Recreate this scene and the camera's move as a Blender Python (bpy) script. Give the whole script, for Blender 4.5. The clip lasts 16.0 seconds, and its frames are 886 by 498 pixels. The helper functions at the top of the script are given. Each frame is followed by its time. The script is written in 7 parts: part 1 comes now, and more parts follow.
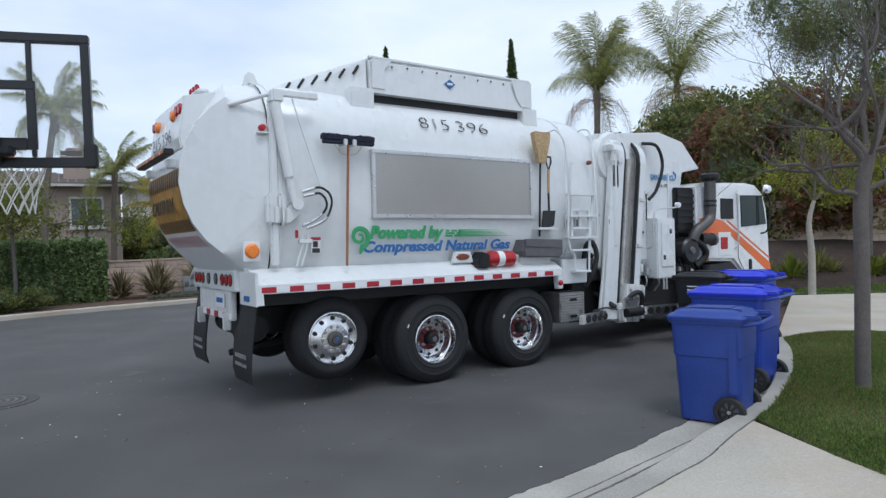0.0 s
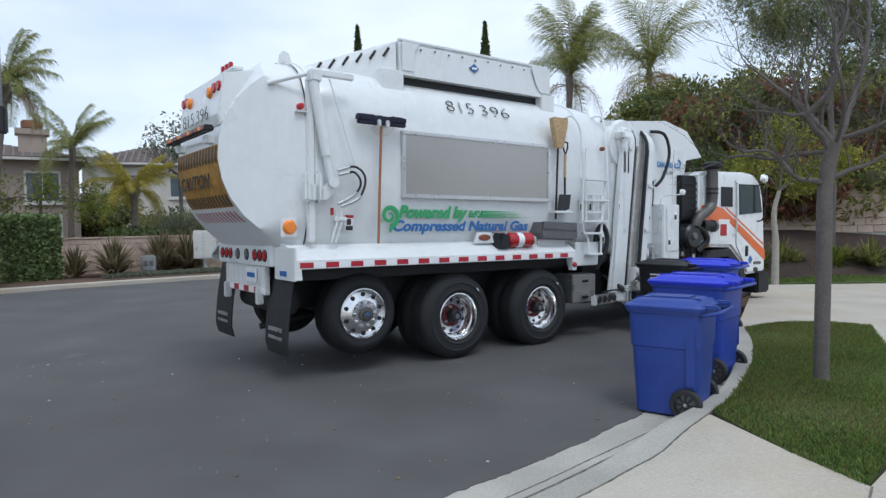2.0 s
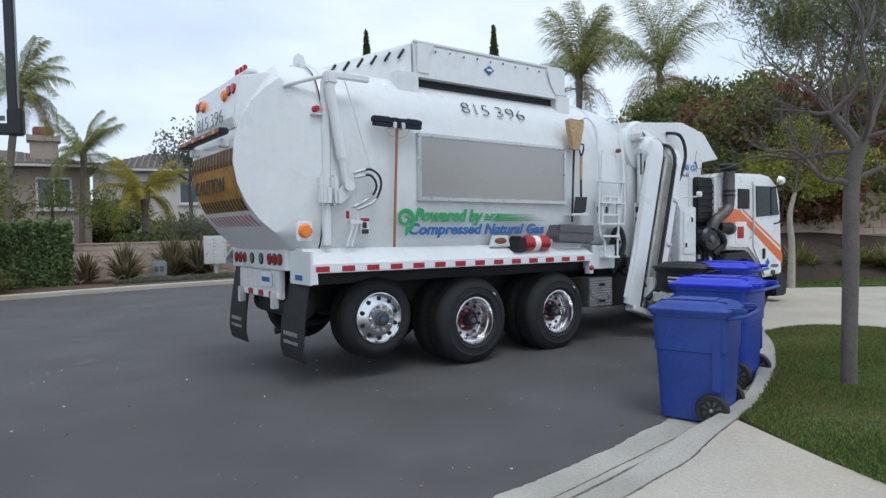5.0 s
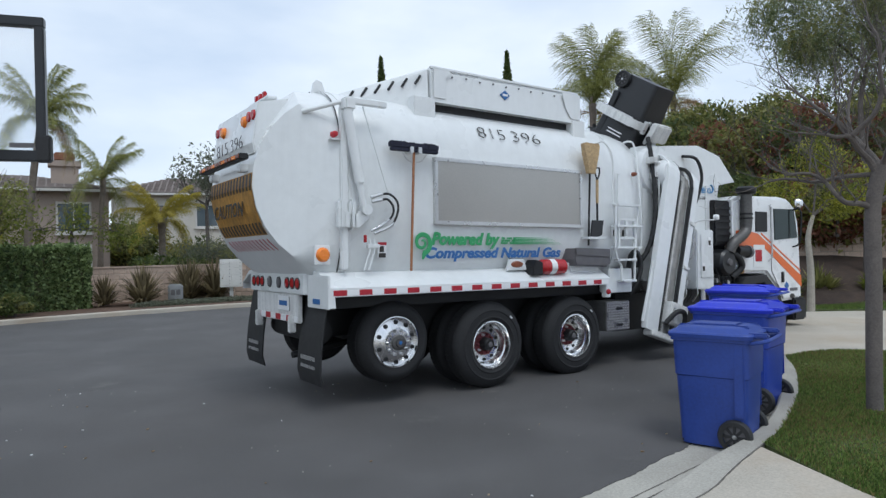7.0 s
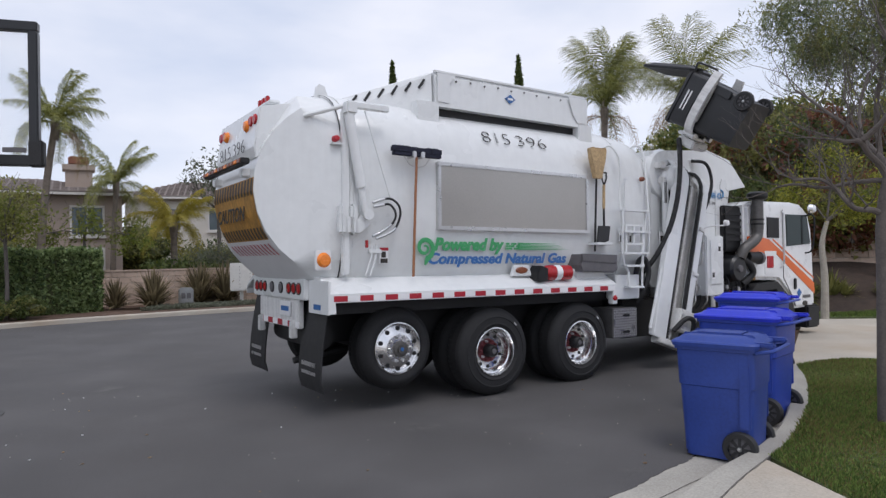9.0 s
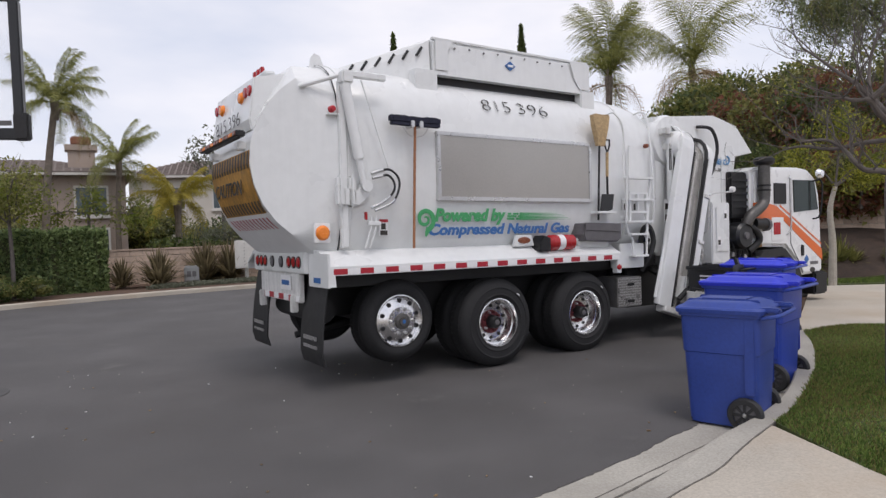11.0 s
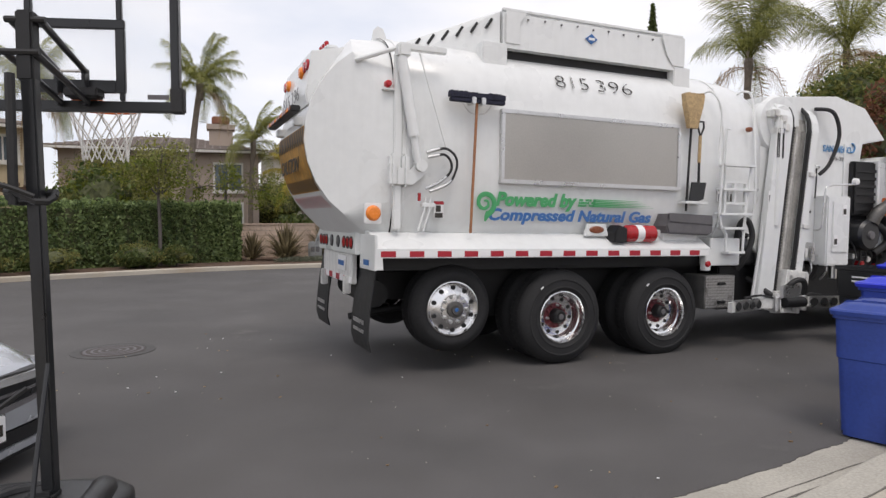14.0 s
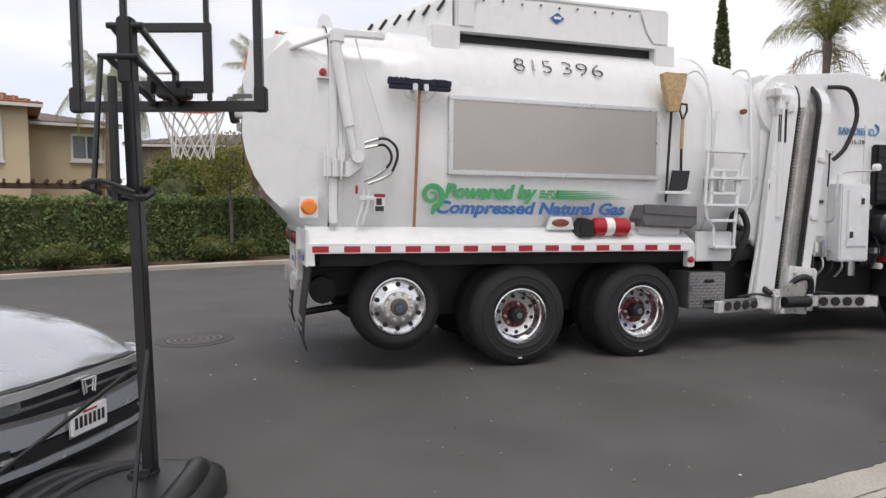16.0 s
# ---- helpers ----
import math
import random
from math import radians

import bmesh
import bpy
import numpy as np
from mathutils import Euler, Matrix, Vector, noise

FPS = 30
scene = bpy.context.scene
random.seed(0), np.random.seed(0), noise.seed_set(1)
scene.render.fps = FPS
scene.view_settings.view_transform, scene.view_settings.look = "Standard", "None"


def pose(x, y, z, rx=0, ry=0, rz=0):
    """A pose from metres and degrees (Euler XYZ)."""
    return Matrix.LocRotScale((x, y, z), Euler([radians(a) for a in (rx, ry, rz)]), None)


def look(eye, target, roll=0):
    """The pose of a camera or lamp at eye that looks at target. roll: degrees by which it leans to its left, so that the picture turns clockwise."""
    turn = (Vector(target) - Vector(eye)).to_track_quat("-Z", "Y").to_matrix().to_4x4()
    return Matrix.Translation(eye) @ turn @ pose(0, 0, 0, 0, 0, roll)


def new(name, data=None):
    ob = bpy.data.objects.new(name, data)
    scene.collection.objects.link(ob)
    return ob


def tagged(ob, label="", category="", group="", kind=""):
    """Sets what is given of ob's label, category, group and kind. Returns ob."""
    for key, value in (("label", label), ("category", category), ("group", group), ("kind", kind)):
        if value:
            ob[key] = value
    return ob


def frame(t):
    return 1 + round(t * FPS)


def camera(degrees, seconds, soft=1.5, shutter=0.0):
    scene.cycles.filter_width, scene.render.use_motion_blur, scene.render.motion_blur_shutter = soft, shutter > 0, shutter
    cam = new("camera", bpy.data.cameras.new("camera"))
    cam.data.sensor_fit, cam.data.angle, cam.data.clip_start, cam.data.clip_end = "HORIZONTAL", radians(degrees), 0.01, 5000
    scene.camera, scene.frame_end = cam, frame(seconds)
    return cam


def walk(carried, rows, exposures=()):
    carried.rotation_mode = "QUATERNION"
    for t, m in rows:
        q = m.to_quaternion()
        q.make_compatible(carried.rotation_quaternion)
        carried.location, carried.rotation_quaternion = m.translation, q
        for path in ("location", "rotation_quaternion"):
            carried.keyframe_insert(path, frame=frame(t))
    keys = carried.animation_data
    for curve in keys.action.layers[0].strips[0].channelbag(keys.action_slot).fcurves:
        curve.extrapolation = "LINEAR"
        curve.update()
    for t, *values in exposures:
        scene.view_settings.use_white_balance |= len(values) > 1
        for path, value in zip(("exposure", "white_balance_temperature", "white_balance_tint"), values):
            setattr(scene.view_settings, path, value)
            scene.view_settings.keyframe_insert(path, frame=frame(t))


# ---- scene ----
import itertools

cam = camera(68.4, 16.0, soft=1.4)

# seconds, eye, turn (degrees)
PATH = [
    (0.0, -0.164, 0.708, 1.690, 89.08, 2.19, 1.77),
    (0.5, -0.187, 0.786, 1.669, 88.50, 2.74, 0.87),
    (1.0, -0.125, 0.880, 1.669, 88.18, 3.28, -0.52),
    (1.5, -0.044, 0.917, 1.687, 87.76, 1.27, -0.94),
    (2.0, 0.015, 1.001, 1.664, 87.61, 1.05, -0.58),
    (2.5, -0.029, 1.058, 1.649, 87.27, 1.46, -0.37),
    (3.0, -0.070, 1.085, 1.653, 86.94, 0.52, 0.12),
    (3.5, -0.063, 1.098, 1.644, 86.81, 0.43, 0.22),
    (4.0, -0.065, 1.096, 1.642, 86.71, 1.30, 0.06),
    (4.2, -0.066, 1.096, 1.642, 86.95, 1.30, 0.05),
    (6.3, -0.116, 1.077, 1.654, 89.50, 1.45, 0.35),
    (6.5, -0.118, 1.077, 1.654, 89.77, 1.45, 0.75),
    (7.0, -0.121, 1.081, 1.655, 90.10, 1.38, 1.24),
    (7.5, -0.115, 1.088, 1.649, 90.37, 1.49, 1.47),
    (8.0, -0.095, 1.089, 1.641, 90.39, 1.98, 1.78),
    (8.5, -0.063, 1.113, 1.647, 90.49, 1.45, 2.13),
    (9.0, -0.011, 1.159, 1.668, 90.49, 1.17, 2.37),
    (9.5, 0.022, 1.173, 1.655, 90.43, 1.58, 2.38),
    (10.0, 0.039, 1.194, 1.636, 89.70, 2.32, 2.73),
    (10.2, 0.040, 1.205, 1.633, 88.40, 2.32, 2.75),
    (12.3, 0.045, 1.315, 1.611, 88.20, 2.31, 3.10),
    (12.5, 0.045, 1.323, 1.610, 87.99, 2.31, 3.50),
    (13.0, 0.005, 1.327, 1.617, 87.94, 0.85, 9.19),
    (13.5, -0.029, 1.326, 1.604, 87.73, 0.25, 11.66),
    (14.0, -0.074, 1.335, 1.600, 87.18, 0.00, 12.85),
    (14.5, -0.115, 1.317, 1.597, 86.89, 0.27, 14.45),
    (15.0, -0.151, 1.299, 1.598, 86.71, -0.04, 15.87),
    (15.5, -0.173, 1.284, 1.593, 86.78, -0.00, 17.32),
    (16.0, -0.160, 1.272, 1.596, 86.60, 0.40, 18.05),
]
walk(cam, [(t, pose(x, y, z, a, b, c)) for t, x, y, z, a, b, c in PATH],
     exposures=[(0.0, 0.21, 5720, 8), (3.0, 0.29, 5800, 7), (7.5, 0.17, 5850, 7), (9.5, 0.14, 6300, 17), (10.2, 0.16, 6420, 17), (12.4, 0.27, 6700, 16), (14.0, 0.35, 6800, 15), (16.0, 0.43, 6780, 15)])

# ---- light ----
world = bpy.data.worlds.new("sky")
scene.world = world
world.use_nodes = True
wn, wl = world.node_tree.nodes, world.node_tree.links
wn.clear()
w_out = wn.new("ShaderNodeOutputWorld")
w_sky = wn.new("ShaderNodeTexSky")
w_sky.sky_type = "NISHITA"
w_sky.sun_disc = False
w_sky.sun_elevation, w_sky.sun_rotation = radians(55), radians(200)
w_bg = wn.new("ShaderNodeBackground")
w_bg.inputs["Strength"].default_value = 0.13
wl.new(w_sky.outputs[0], w_bg.inputs["Color"])
w_co = wn.new("ShaderNodeTexCoord")
w_map = wn.new("ShaderNodeMapping")
w_map.inputs["Scale"].default_value = (1.0, 1.0, 2.6)
wl.new(w_co.outputs["Generated"], w_map.inputs["Vector"])
w_noise = wn.new("ShaderNodeTexNoise")
w_noise.inputs["Scale"].default_value = 2.3
w_noise.inputs["Detail"].default_value = 5
w_noise.inputs["Roughness"].default_value = 0.5
wl.new(w_map.outputs[0], w_noise.inputs["Vector"])
w_ramp = wn.new("ShaderNodeValToRGB")
w_ramp.color_ramp.elements[0].position, w_ramp.color_ramp.elements[0].color = 0.36, (0.62, 0.68, 0.77, 1)
w_ramp.color_ramp.elements[1].position, w_ramp.color_ramp.elements[1].color = 0.64, (0.88, 0.89, 0.90, 1)
wl.new(w_noise.outputs[0], w_ramp.inputs[0])
w_cloud = wn.new("ShaderNodeBackground")
w_cloud.inputs["Strength"].default_value = 1.0
wl.new(w_ramp.outputs[0], w_cloud.inputs["Color"])
w_mix = wn.new("ShaderNodeMixShader")
w_mix.inputs[0].default_value = 0.88
wl.new(w_bg.outputs[0], w_mix.inputs[1])
wl.new(w_cloud.outputs[0], w_mix.inputs[2])
wl.new(w_mix.outputs[0], w_out.inputs["Surface"])

sun = new("sun", bpy.data.lights.new("sun", "SUN"))
sun.data.energy, sun.data.angle, sun.data.color = 1.0, radians(25), (1.0, 0.96, 0.9)
sun.matrix_world = look((0, 0, 20), (-4.2, 8.8, 0))


# ---- materials ----
def mat(name, color, rough=0.5, metal=0.0, var=0.0, scale=8.0, fine=90.0, bump=0.0, bump_scale=None, coat=0.0, per_object=0.0, dark=None, streak=0.0, stain=None, dust=None):
    m = bpy.data.materials.new(name)
    m.use_nodes = True
    n, l = m.node_tree.nodes, m.node_tree.links
    p = n["Principled BSDF"]
    p.inputs["Roughness"].default_value, p.inputs["Metallic"].default_value = rough, metal
    p.inputs["Base Color"].default_value = (*color, 1)
    if coat:
        p.inputs["Coat Weight"].default_value, p.inputs["Coat Roughness"].default_value = coat, 0.08
    co = n.new("ShaderNodeTexCoord")
    last = None
    if var > 0:
        big = n.new("ShaderNodeTexNoise")
        big.inputs["Scale"].default_value, big.inputs["Detail"].default_value = scale, 4
        small = n.new("ShaderNodeTexNoise")
        small.inputs["Scale"].default_value, small.inputs["Detail"].default_value = fine, 3
        for t in (big, small):
            l.new(co.outputs["Object"], t.inputs["Vector"])
        add = n.new("ShaderNodeMath")
        add.operation = "MULTIPLY_ADD"
        add.inputs[1].default_value = 0.5
        l.new(small.outputs[0], add.inputs[0])
        half = n.new("ShaderNodeMath")
        half.operation = "MULTIPLY"
        half.inputs[1].default_value = 0.5
        l.new(big.outputs[0], half.inputs[0])
        l.new(half.outputs[0], add.inputs[2])
        ramp = n.new("ShaderNodeValToRGB")
        lo = dark if dark else tuple(c * (1 - var) for c in color)
        hi = tuple(min(1, c * (1 + var)) for c in color)
        ramp.color_ramp.elements[0].position, ramp.color_ramp.elements[0].color = 0.36, (*lo, 1)
        ramp.color_ramp.elements[1].position, ramp.color_ramp.elements[1].color = 0.64, (*hi, 1)
        l.new(add.outputs[0], ramp.inputs[0])
        last = ramp.outputs[0]
        r = n.new("ShaderNodeMapRange")
        r.inputs["To Min"].default_value, r.inputs["To Max"].default_value = max(0, rough - 0.12), min(1, rough + 0.12)
        l.new(big.outputs[0], r.inputs["Value"])
        l.new(r.outputs[0], p.inputs["Roughness"])
    if stain:
        st = n.new("ShaderNodeTexNoise")
        st.inputs["Scale"].default_value, st.inputs["Detail"].default_value, st.inputs["Roughness"].default_value = 0.55, 7, 0.62
        l.new(co.outputs["Object"], st.inputs["Vector"])
        sm = n.new("ShaderNodeMapRange")
        sm.inputs["From Min"].default_value, sm.inputs["From Max"].default_value = 0.48, 0.70
        sm.inputs["To Max"].default_value = 0.75
        l.new(st.outputs[0], sm.inputs["Value"])
        mx = n.new("ShaderNodeMix")
        mx.data_type = "RGBA"
        l.new(sm.outputs[0], mx.inputs[0])
        l.new(last, mx.inputs[6])
        mx.inputs[7].default_value = (*stain, 1)
        last = mx.outputs[2]
    if dust:
        dn = n.new("ShaderNodeTexNoise")
        dn.inputs["Scale"].default_value, dn.inputs["Detail"].default_value, dn.inputs["Roughness"].default_value = 0.9, 9, 0.68
        l.new(co.outputs["Object"], dn.inputs["Vector"])
        dm = n.new("ShaderNodeMapRange")
        dm.inputs["From Min"].default_value, dm.inputs["From Max"].default_value = 0.62, 0.78
        dm.inputs["To Max"].default_value = 0.55
        l.new(dn.outputs[0], dm.inputs["Value"])
        dx = n.new("ShaderNodeMix")
        dx.data_type = "RGBA"
        l.new(dm.outputs[0], dx.inputs[0])
        l.new(last, dx.inputs[6])
        dx.inputs[7].default_value = (*dust, 1)
        last = dx.outputs[2]
    if per_object > 0:
        info = n.new("ShaderNodeObjectInfo")
        hsv = n.new("ShaderNodeHueSaturation")
        mr = n.new("ShaderNodeMapRange")
        mr.inputs["To Min"].default_value, mr.inputs["To Max"].default_value = 1 - per_object, 1 + per_object
        l.new(info.outputs["Random"], mr.inputs["Value"])
        l.new(mr.outputs[0], hsv.inputs["Value"])
        if last:
            l.new(last, hsv.inputs["Color"])
        else:
            hsv.inputs["Color"].default_value = (*color, 1)
        last = hsv.outputs[0]
    if streak > 0:
        mp = n.new("ShaderNodeMapping")
        mp.inputs["Scale"].default_value = (9, 9, 0.7)
        sn = n.new("ShaderNodeTexNoise")
        sn.inputs["Scale"].default_value, sn.inputs["Detail"].default_value = 1.5, 5
        l.new(co.outputs["Object"], mp.inputs["Vector"])
        l.new(mp.outputs[0], sn.inputs["Vector"])
        sr = n.new("ShaderNodeMapRange")
        sr.inputs["From Min"].default_value, sr.inputs["From Max"].default_value = 0.30, 0.56
        sr.inputs["To Min"].default_value, sr.inputs["To Max"].default_value = 1 - streak, 1.0
        l.new(sn.outputs[0], sr.inputs["Value"])
        sv = n.new("ShaderNodeHueSaturation")
        l.new(last, sv.inputs["Color"])
        l.new(sr.outputs[0], sv.inputs["Value"])
        last = sv.outputs[0]
    if last:
        l.new(last, p.inputs["Base Color"])
    if bump > 0:
        bt = n.new("ShaderNodeTexNoise")
        bt.inputs["Scale"].default_value, bt.inputs["Detail"].default_value = bump_scale or fine, 3
        l.new(co.outputs["Object"], bt.inputs["Vector"])
        bp = n.new("ShaderNodeBump")
        bp.inputs["Strength"].default_value, bp.inputs["Distance"].default_value = bump, 0.01
        l.new(bt.outputs[0], bp.inputs["Height"])
        l.new(bp.outputs[0], p.inputs["Normal"])
    return m


def leaf_mat(name, a, b, rough=0.55):
    """Foliage: colour varies from leaf to leaf."""
    m = bpy.data.materials.new(name)
    m.use_nodes = True
    n, l = m.node_tree.nodes, m.node_tree.links
    p = n["Principled BSDF"]
    p.inputs["Roughness"].default_value = rough
    g = n.new("ShaderNodeNewGeometry")
    ramp = n.new("ShaderNodeValToRGB")
    ramp.color_ramp.elements[0].color, ramp.color_ramp.elements[1].color = (*a, 1), (*b, 1)
    l.new(g.outputs["Random Per Island"], ramp.inputs[0])
    l.new(ramp.outputs[0], p.inputs["Base Color"])
    tr = n.new("ShaderNodeBsdfTranslucent")
    l.new(ramp.outputs[0], tr.inputs["Color"])
    mix = n.new("ShaderNodeMixShader")
    mix.inputs[0].default_value = 0.5
    l.new(p.outputs[0], mix.inputs[1])
    l.new(tr.outputs[0], mix.inputs[2])
    l.new(mix.outputs[0], n["Material Output"].inputs["Surface"])
    return m


def glass_mat(name, color, rough=0.02, alpha=0.12, gloss=0.5):
    m = bpy.data.materials.new(name)
    m.use_nodes = True
    n, l = m.node_tree.nodes, m.node_tree.links
    p = n["Principled BSDF"]
    p.inputs["Base Color"].default_value, p.inputs["Roughness"].default_value = (*color, 1), rough
    p.inputs["Alpha"].default_value = alpha
    p.inputs["Specular IOR Level"].default_value = gloss
    return m


def glow_mat(name, color, strength):
    m = mat(name, color, 0.3)
    p = m.node_tree.nodes["Principled BSDF"]
    p.inputs["Emission Color"].default_value, p.inputs["Emission Strength"].default_value = (*color, 1), strength
    return m


M = dict(
    asphalt=mat("asphalt", (0.089, 0.085, 0.084), 0.86, var=0.30, scale=0.8, fine=120, bump=0.35, bump_scale=160, stain=(0.078, 0.073, 0.070), dust=(0.21, 0.20, 0.185)),
    concrete=mat("concrete", (0.45, 0.41, 0.345), 0.9, var=0.17, scale=0.9, fine=60, bump=0.25, bump_scale=120, stain=(0.40, 0.31, 0.215)),
    concrete_old=mat("concrete_old", (0.385, 0.365, 0.32), 0.9, var=0.20, scale=1.6, fine=60, bump=0.3, bump_scale=110, stain=(0.27, 0.255, 0.22)),
    soil=mat("soil", (0.10, 0.06, 0.04), 0.95, var=0.4, scale=3, fine=40, bump=0.8, bump_scale=40),
    grime=mat("joint_grime", (0.13, 0.12, 0.105), 0.95, var=0.5, scale=6, fine=40),
    mulch=mat("bark_mulch", (0.050, 0.033, 0.024), 0.95, var=0.45, scale=5, fine=45, bump=0.9, bump_scale=40),
    turf=mat("turf", (0.075, 0.095, 0.03), 0.95, var=0.35, scale=2.5, fine=50, bump=0.8, bump_scale=70),
    white=mat("white_paint", (0.74, 0.755, 0.75), 0.30, var=0.035, scale=1.3, fine=9, coat=0.35, streak=0.03),
    white_dirty=mat("worn_white_paint", (0.70, 0.70, 0.68), 0.45, var=0.10, scale=5, fine=30, streak=0.22),
    cabwhite=mat("cab_white", (0.78, 0.79, 0.79), 0.3, var=0.03, coat=0.4),
    orange=mat("orange_paint", (0.72, 0.15, 0.03), 0.35, var=0.05, coat=0.3),
    steel=mat("brushed_steel", (0.44, 0.42, 0.39), 0.34, metal=0.9, var=0.06, scale=2.0, fine=60),
    soot=mat("sooty_steel", (0.13, 0.125, 0.12), 0.5, metal=0.7, var=0.2, scale=7, fine=40),
    diamond=mat("dull_diamond_plate", (0.27, 0.265, 0.26), 0.45, metal=0.7, var=0.25, scale=12),
    alu=mat("aluminium", (0.62, 0.62, 0.62), 0.3, metal=0.9, var=0.1, scale=6),
    chrome=mat("polished_rim", (0.78, 0.78, 0.78), 0.24, metal=1.0, var=0.06, scale=10),
    tyre=mat("tyre_rubber", (0.016, 0.016, 0.017), 0.8, var=0.3, scale=9, fine=60, bump=0.2),
    black=mat("black_steel", (0.009, 0.009, 0.010), 0.55, var=0.3, scale=6),
    blackgloss=mat("black_satin", (0.014, 0.015, 0.017), 0.32, var=0.2, scale=6),
    rubber=mat("black_rubber", (0.016, 0.016, 0.017), 0.6, var=0.25, scale=12),
    red=mat("red_plastic", (0.40, 0.015, 0.02), 0.25, var=0.06),
    rusty_red=mat("worn_red_paint", (0.15, 0.03, 0.036), 0.5, var=0.4, scale=14, fine=50),
    pale_steel=mat("pale_worn_steel", (0.60, 0.585, 0.55), 0.42, metal=0.35, var=0.22, scale=5, fine=30, streak=0.35),
    redglow=glow_mat("red_lamp", (0.42, 0.01, 0.02), 0.05),
    brown_lens=mat("brown_lens", (0.20, 0.055, 0.02), 0.3, var=0.1, scale=40),
    amber=mat("amber_lens", (0.85, 0.24, 0.03), 0.25, var=0.06, scale=40),
    tapered=mat("red_tape", (0.40, 0.016, 0.030), 0.35, var=0.06),
    tapewhite=mat("white_tape", (0.80, 0.80, 0.80), 0.35, var=0.04),
    yellow=mat("yellow_sign", (0.40, 0.205, 0.035), 0.55, var=0.3, scale=4, fine=25, streak=0.3),
    signblack=mat("sign_black", (0.03, 0.025, 0.02), 0.5, var=0.2),
    green=mat("green_letter", (0.05, 0.33, 0.12), 0.45, var=0.06),
    blue=mat("blue_letter", (0.030, 0.13, 0.36), 0.45, var=0.06),
    skyblue=mat("light_blue_letter", (0.085, 0.27, 0.52), 0.45, var=0.05),
    grey=mat("grey_vinyl", (0.12, 0.115, 0.12), 0.6, var=0.15, scale=9),
    wood=mat("broom_wood", (0.33, 0.14, 0.06), 0.6, var=0.25, scale=30),
    straw=mat("straw", (0.48, 0.34, 0.18), 0.8, var=0.25, scale=30, fine=120, bump=0.6),
    bristle=mat("bristle", (0.018, 0.02, 0.04), 0.85, var=0.4, scale=60, bump=0.8),
    binblue=mat("blue_plastic", (0.022, 0.055, 0.36), 0.42, var=0.10, scale=4, fine=40, bump=0.05),
    binlid=mat("blue_lid", (0.028, 0.045, 0.58), 0.38, var=0.08, scale=5, fine=40, bump=0.05),
    binold=mat("dull_blue_plastic", (0.022, 0.052, 0.26), 0.5, var=0.14, scale=4, fine=40, bump=0.06),
    binblack=mat("black_plastic", (0.018, 0.019, 0.021), 0.45, var=0.2, scale=5),
    moulded=mat("moulded_black_plastic", (0.016, 0.016, 0.017), 0.38, var=0.35, scale=7, fine=60, bump=0.12, bump_scale=140),
    trimchrome=mat("bright_trim", (0.86, 0.87, 0.88), 0.22, metal=0.75, var=0.04, scale=8),
    darkglass=glass_mat("dark_glass", (0.02, 0.025, 0.03), 0.04, 1.0),
    cabglass=glass_mat("cab_glass", (0.015, 0.030, 0.028), 0.03, 0.90, 0.22),
    clear=glass_mat("clear_acrylic", (0.85, 0.9, 0.92), 0.03, 0.10),
)


# ---- geometry helpers ----
def part(name, bm, material, parent=None, label="", smooth=False, at=None):
    me = bpy.data.meshes.new(name)
    bm.normal_update()
    if smooth:
        for f in bm.faces:
            f.smooth = True
        for e in bm.edges:
            if len(e.link_faces) == 2 and e.calc_face_angle(0) > 0.6:
                e.smooth = False
    bm.to_mesh(me)
    bm.free()
    for one in material if isinstance(material, (list, tuple)) else [material]:
        me.materials.append(one)
    ob = new(name, me)
    if parent is not None:
        ob.parent = parent
    if at is not None:
        ob.matrix_basis = at
    if label:
        ob["label"] = label
    return ob


def empty(name, m=None):
    ob = new(name)
    ob.empty_display_size = 0.2
    if m is not None:
        ob.matrix_basis = m
    return ob


def box(bm, x0, x1, y0, y1, z0, z1, bevel=0.0, seg=2, m=None):
    vs = [bm.verts.new(p) for p in itertools.product((x0, x1), (y0, y1), (z0, z1))]
    fs = [bm.faces.new([vs[i] for i in q]) for q in ((0, 1, 3, 2), (4, 6, 7, 5), (0, 4, 5, 1), (2, 3, 7, 6), (0, 2, 6, 4), (1, 5, 7, 3))]
    if bevel > 0:
        es = list({e for f in fs for e in f.edges})
        got = bmesh.ops.bevel(bm, geom=es, offset=bevel, segments=seg, affect="EDGES", clamp_overlap=True)
        vs = list({v for v in got["verts"]} | {v for f in got["faces"] for v in f.verts})
    if m is not None:
        bmesh.ops.transform(bm, matrix=m, verts=[v for v in vs if v.is_valid])
    return bm


def boxed(*a, **k):
    return box(bmesh.new(), *a, **k)


def tube(bm, pts, r, n=8, close=True):
    """A round bar along points; r is one radius or one for each point."""
    pts = [Vector(p) for p in pts]
    rs = r if isinstance(r, (list, tuple)) else [r] * len(pts)
    rings, side = [], None
    for i, p in enumerate(pts):
        d = (pts[min(i + 1, len(pts) - 1)] - pts[max(i - 1, 0)]).normalized()
        if side is None:
            side = d.orthogonal().normalized()
        side = (side - d * side.dot(d)).normalized()
        up = d.cross(side)
        rings.append([bm.verts.new(p + (side * math.cos(a) + up * math.sin(a)) * rs[i]) for a in (2 * math.pi * k / n for k in range(n))])
    for a, b in zip(rings, rings[1:]):
        for k in range(n):
            bm.faces.new((a[k], a[(k + 1) % n], b[(k + 1) % n], b[k]))
    if close:
        bm.faces.new(rings[0][::-1])
        bm.faces.new(rings[-1])
    return bm


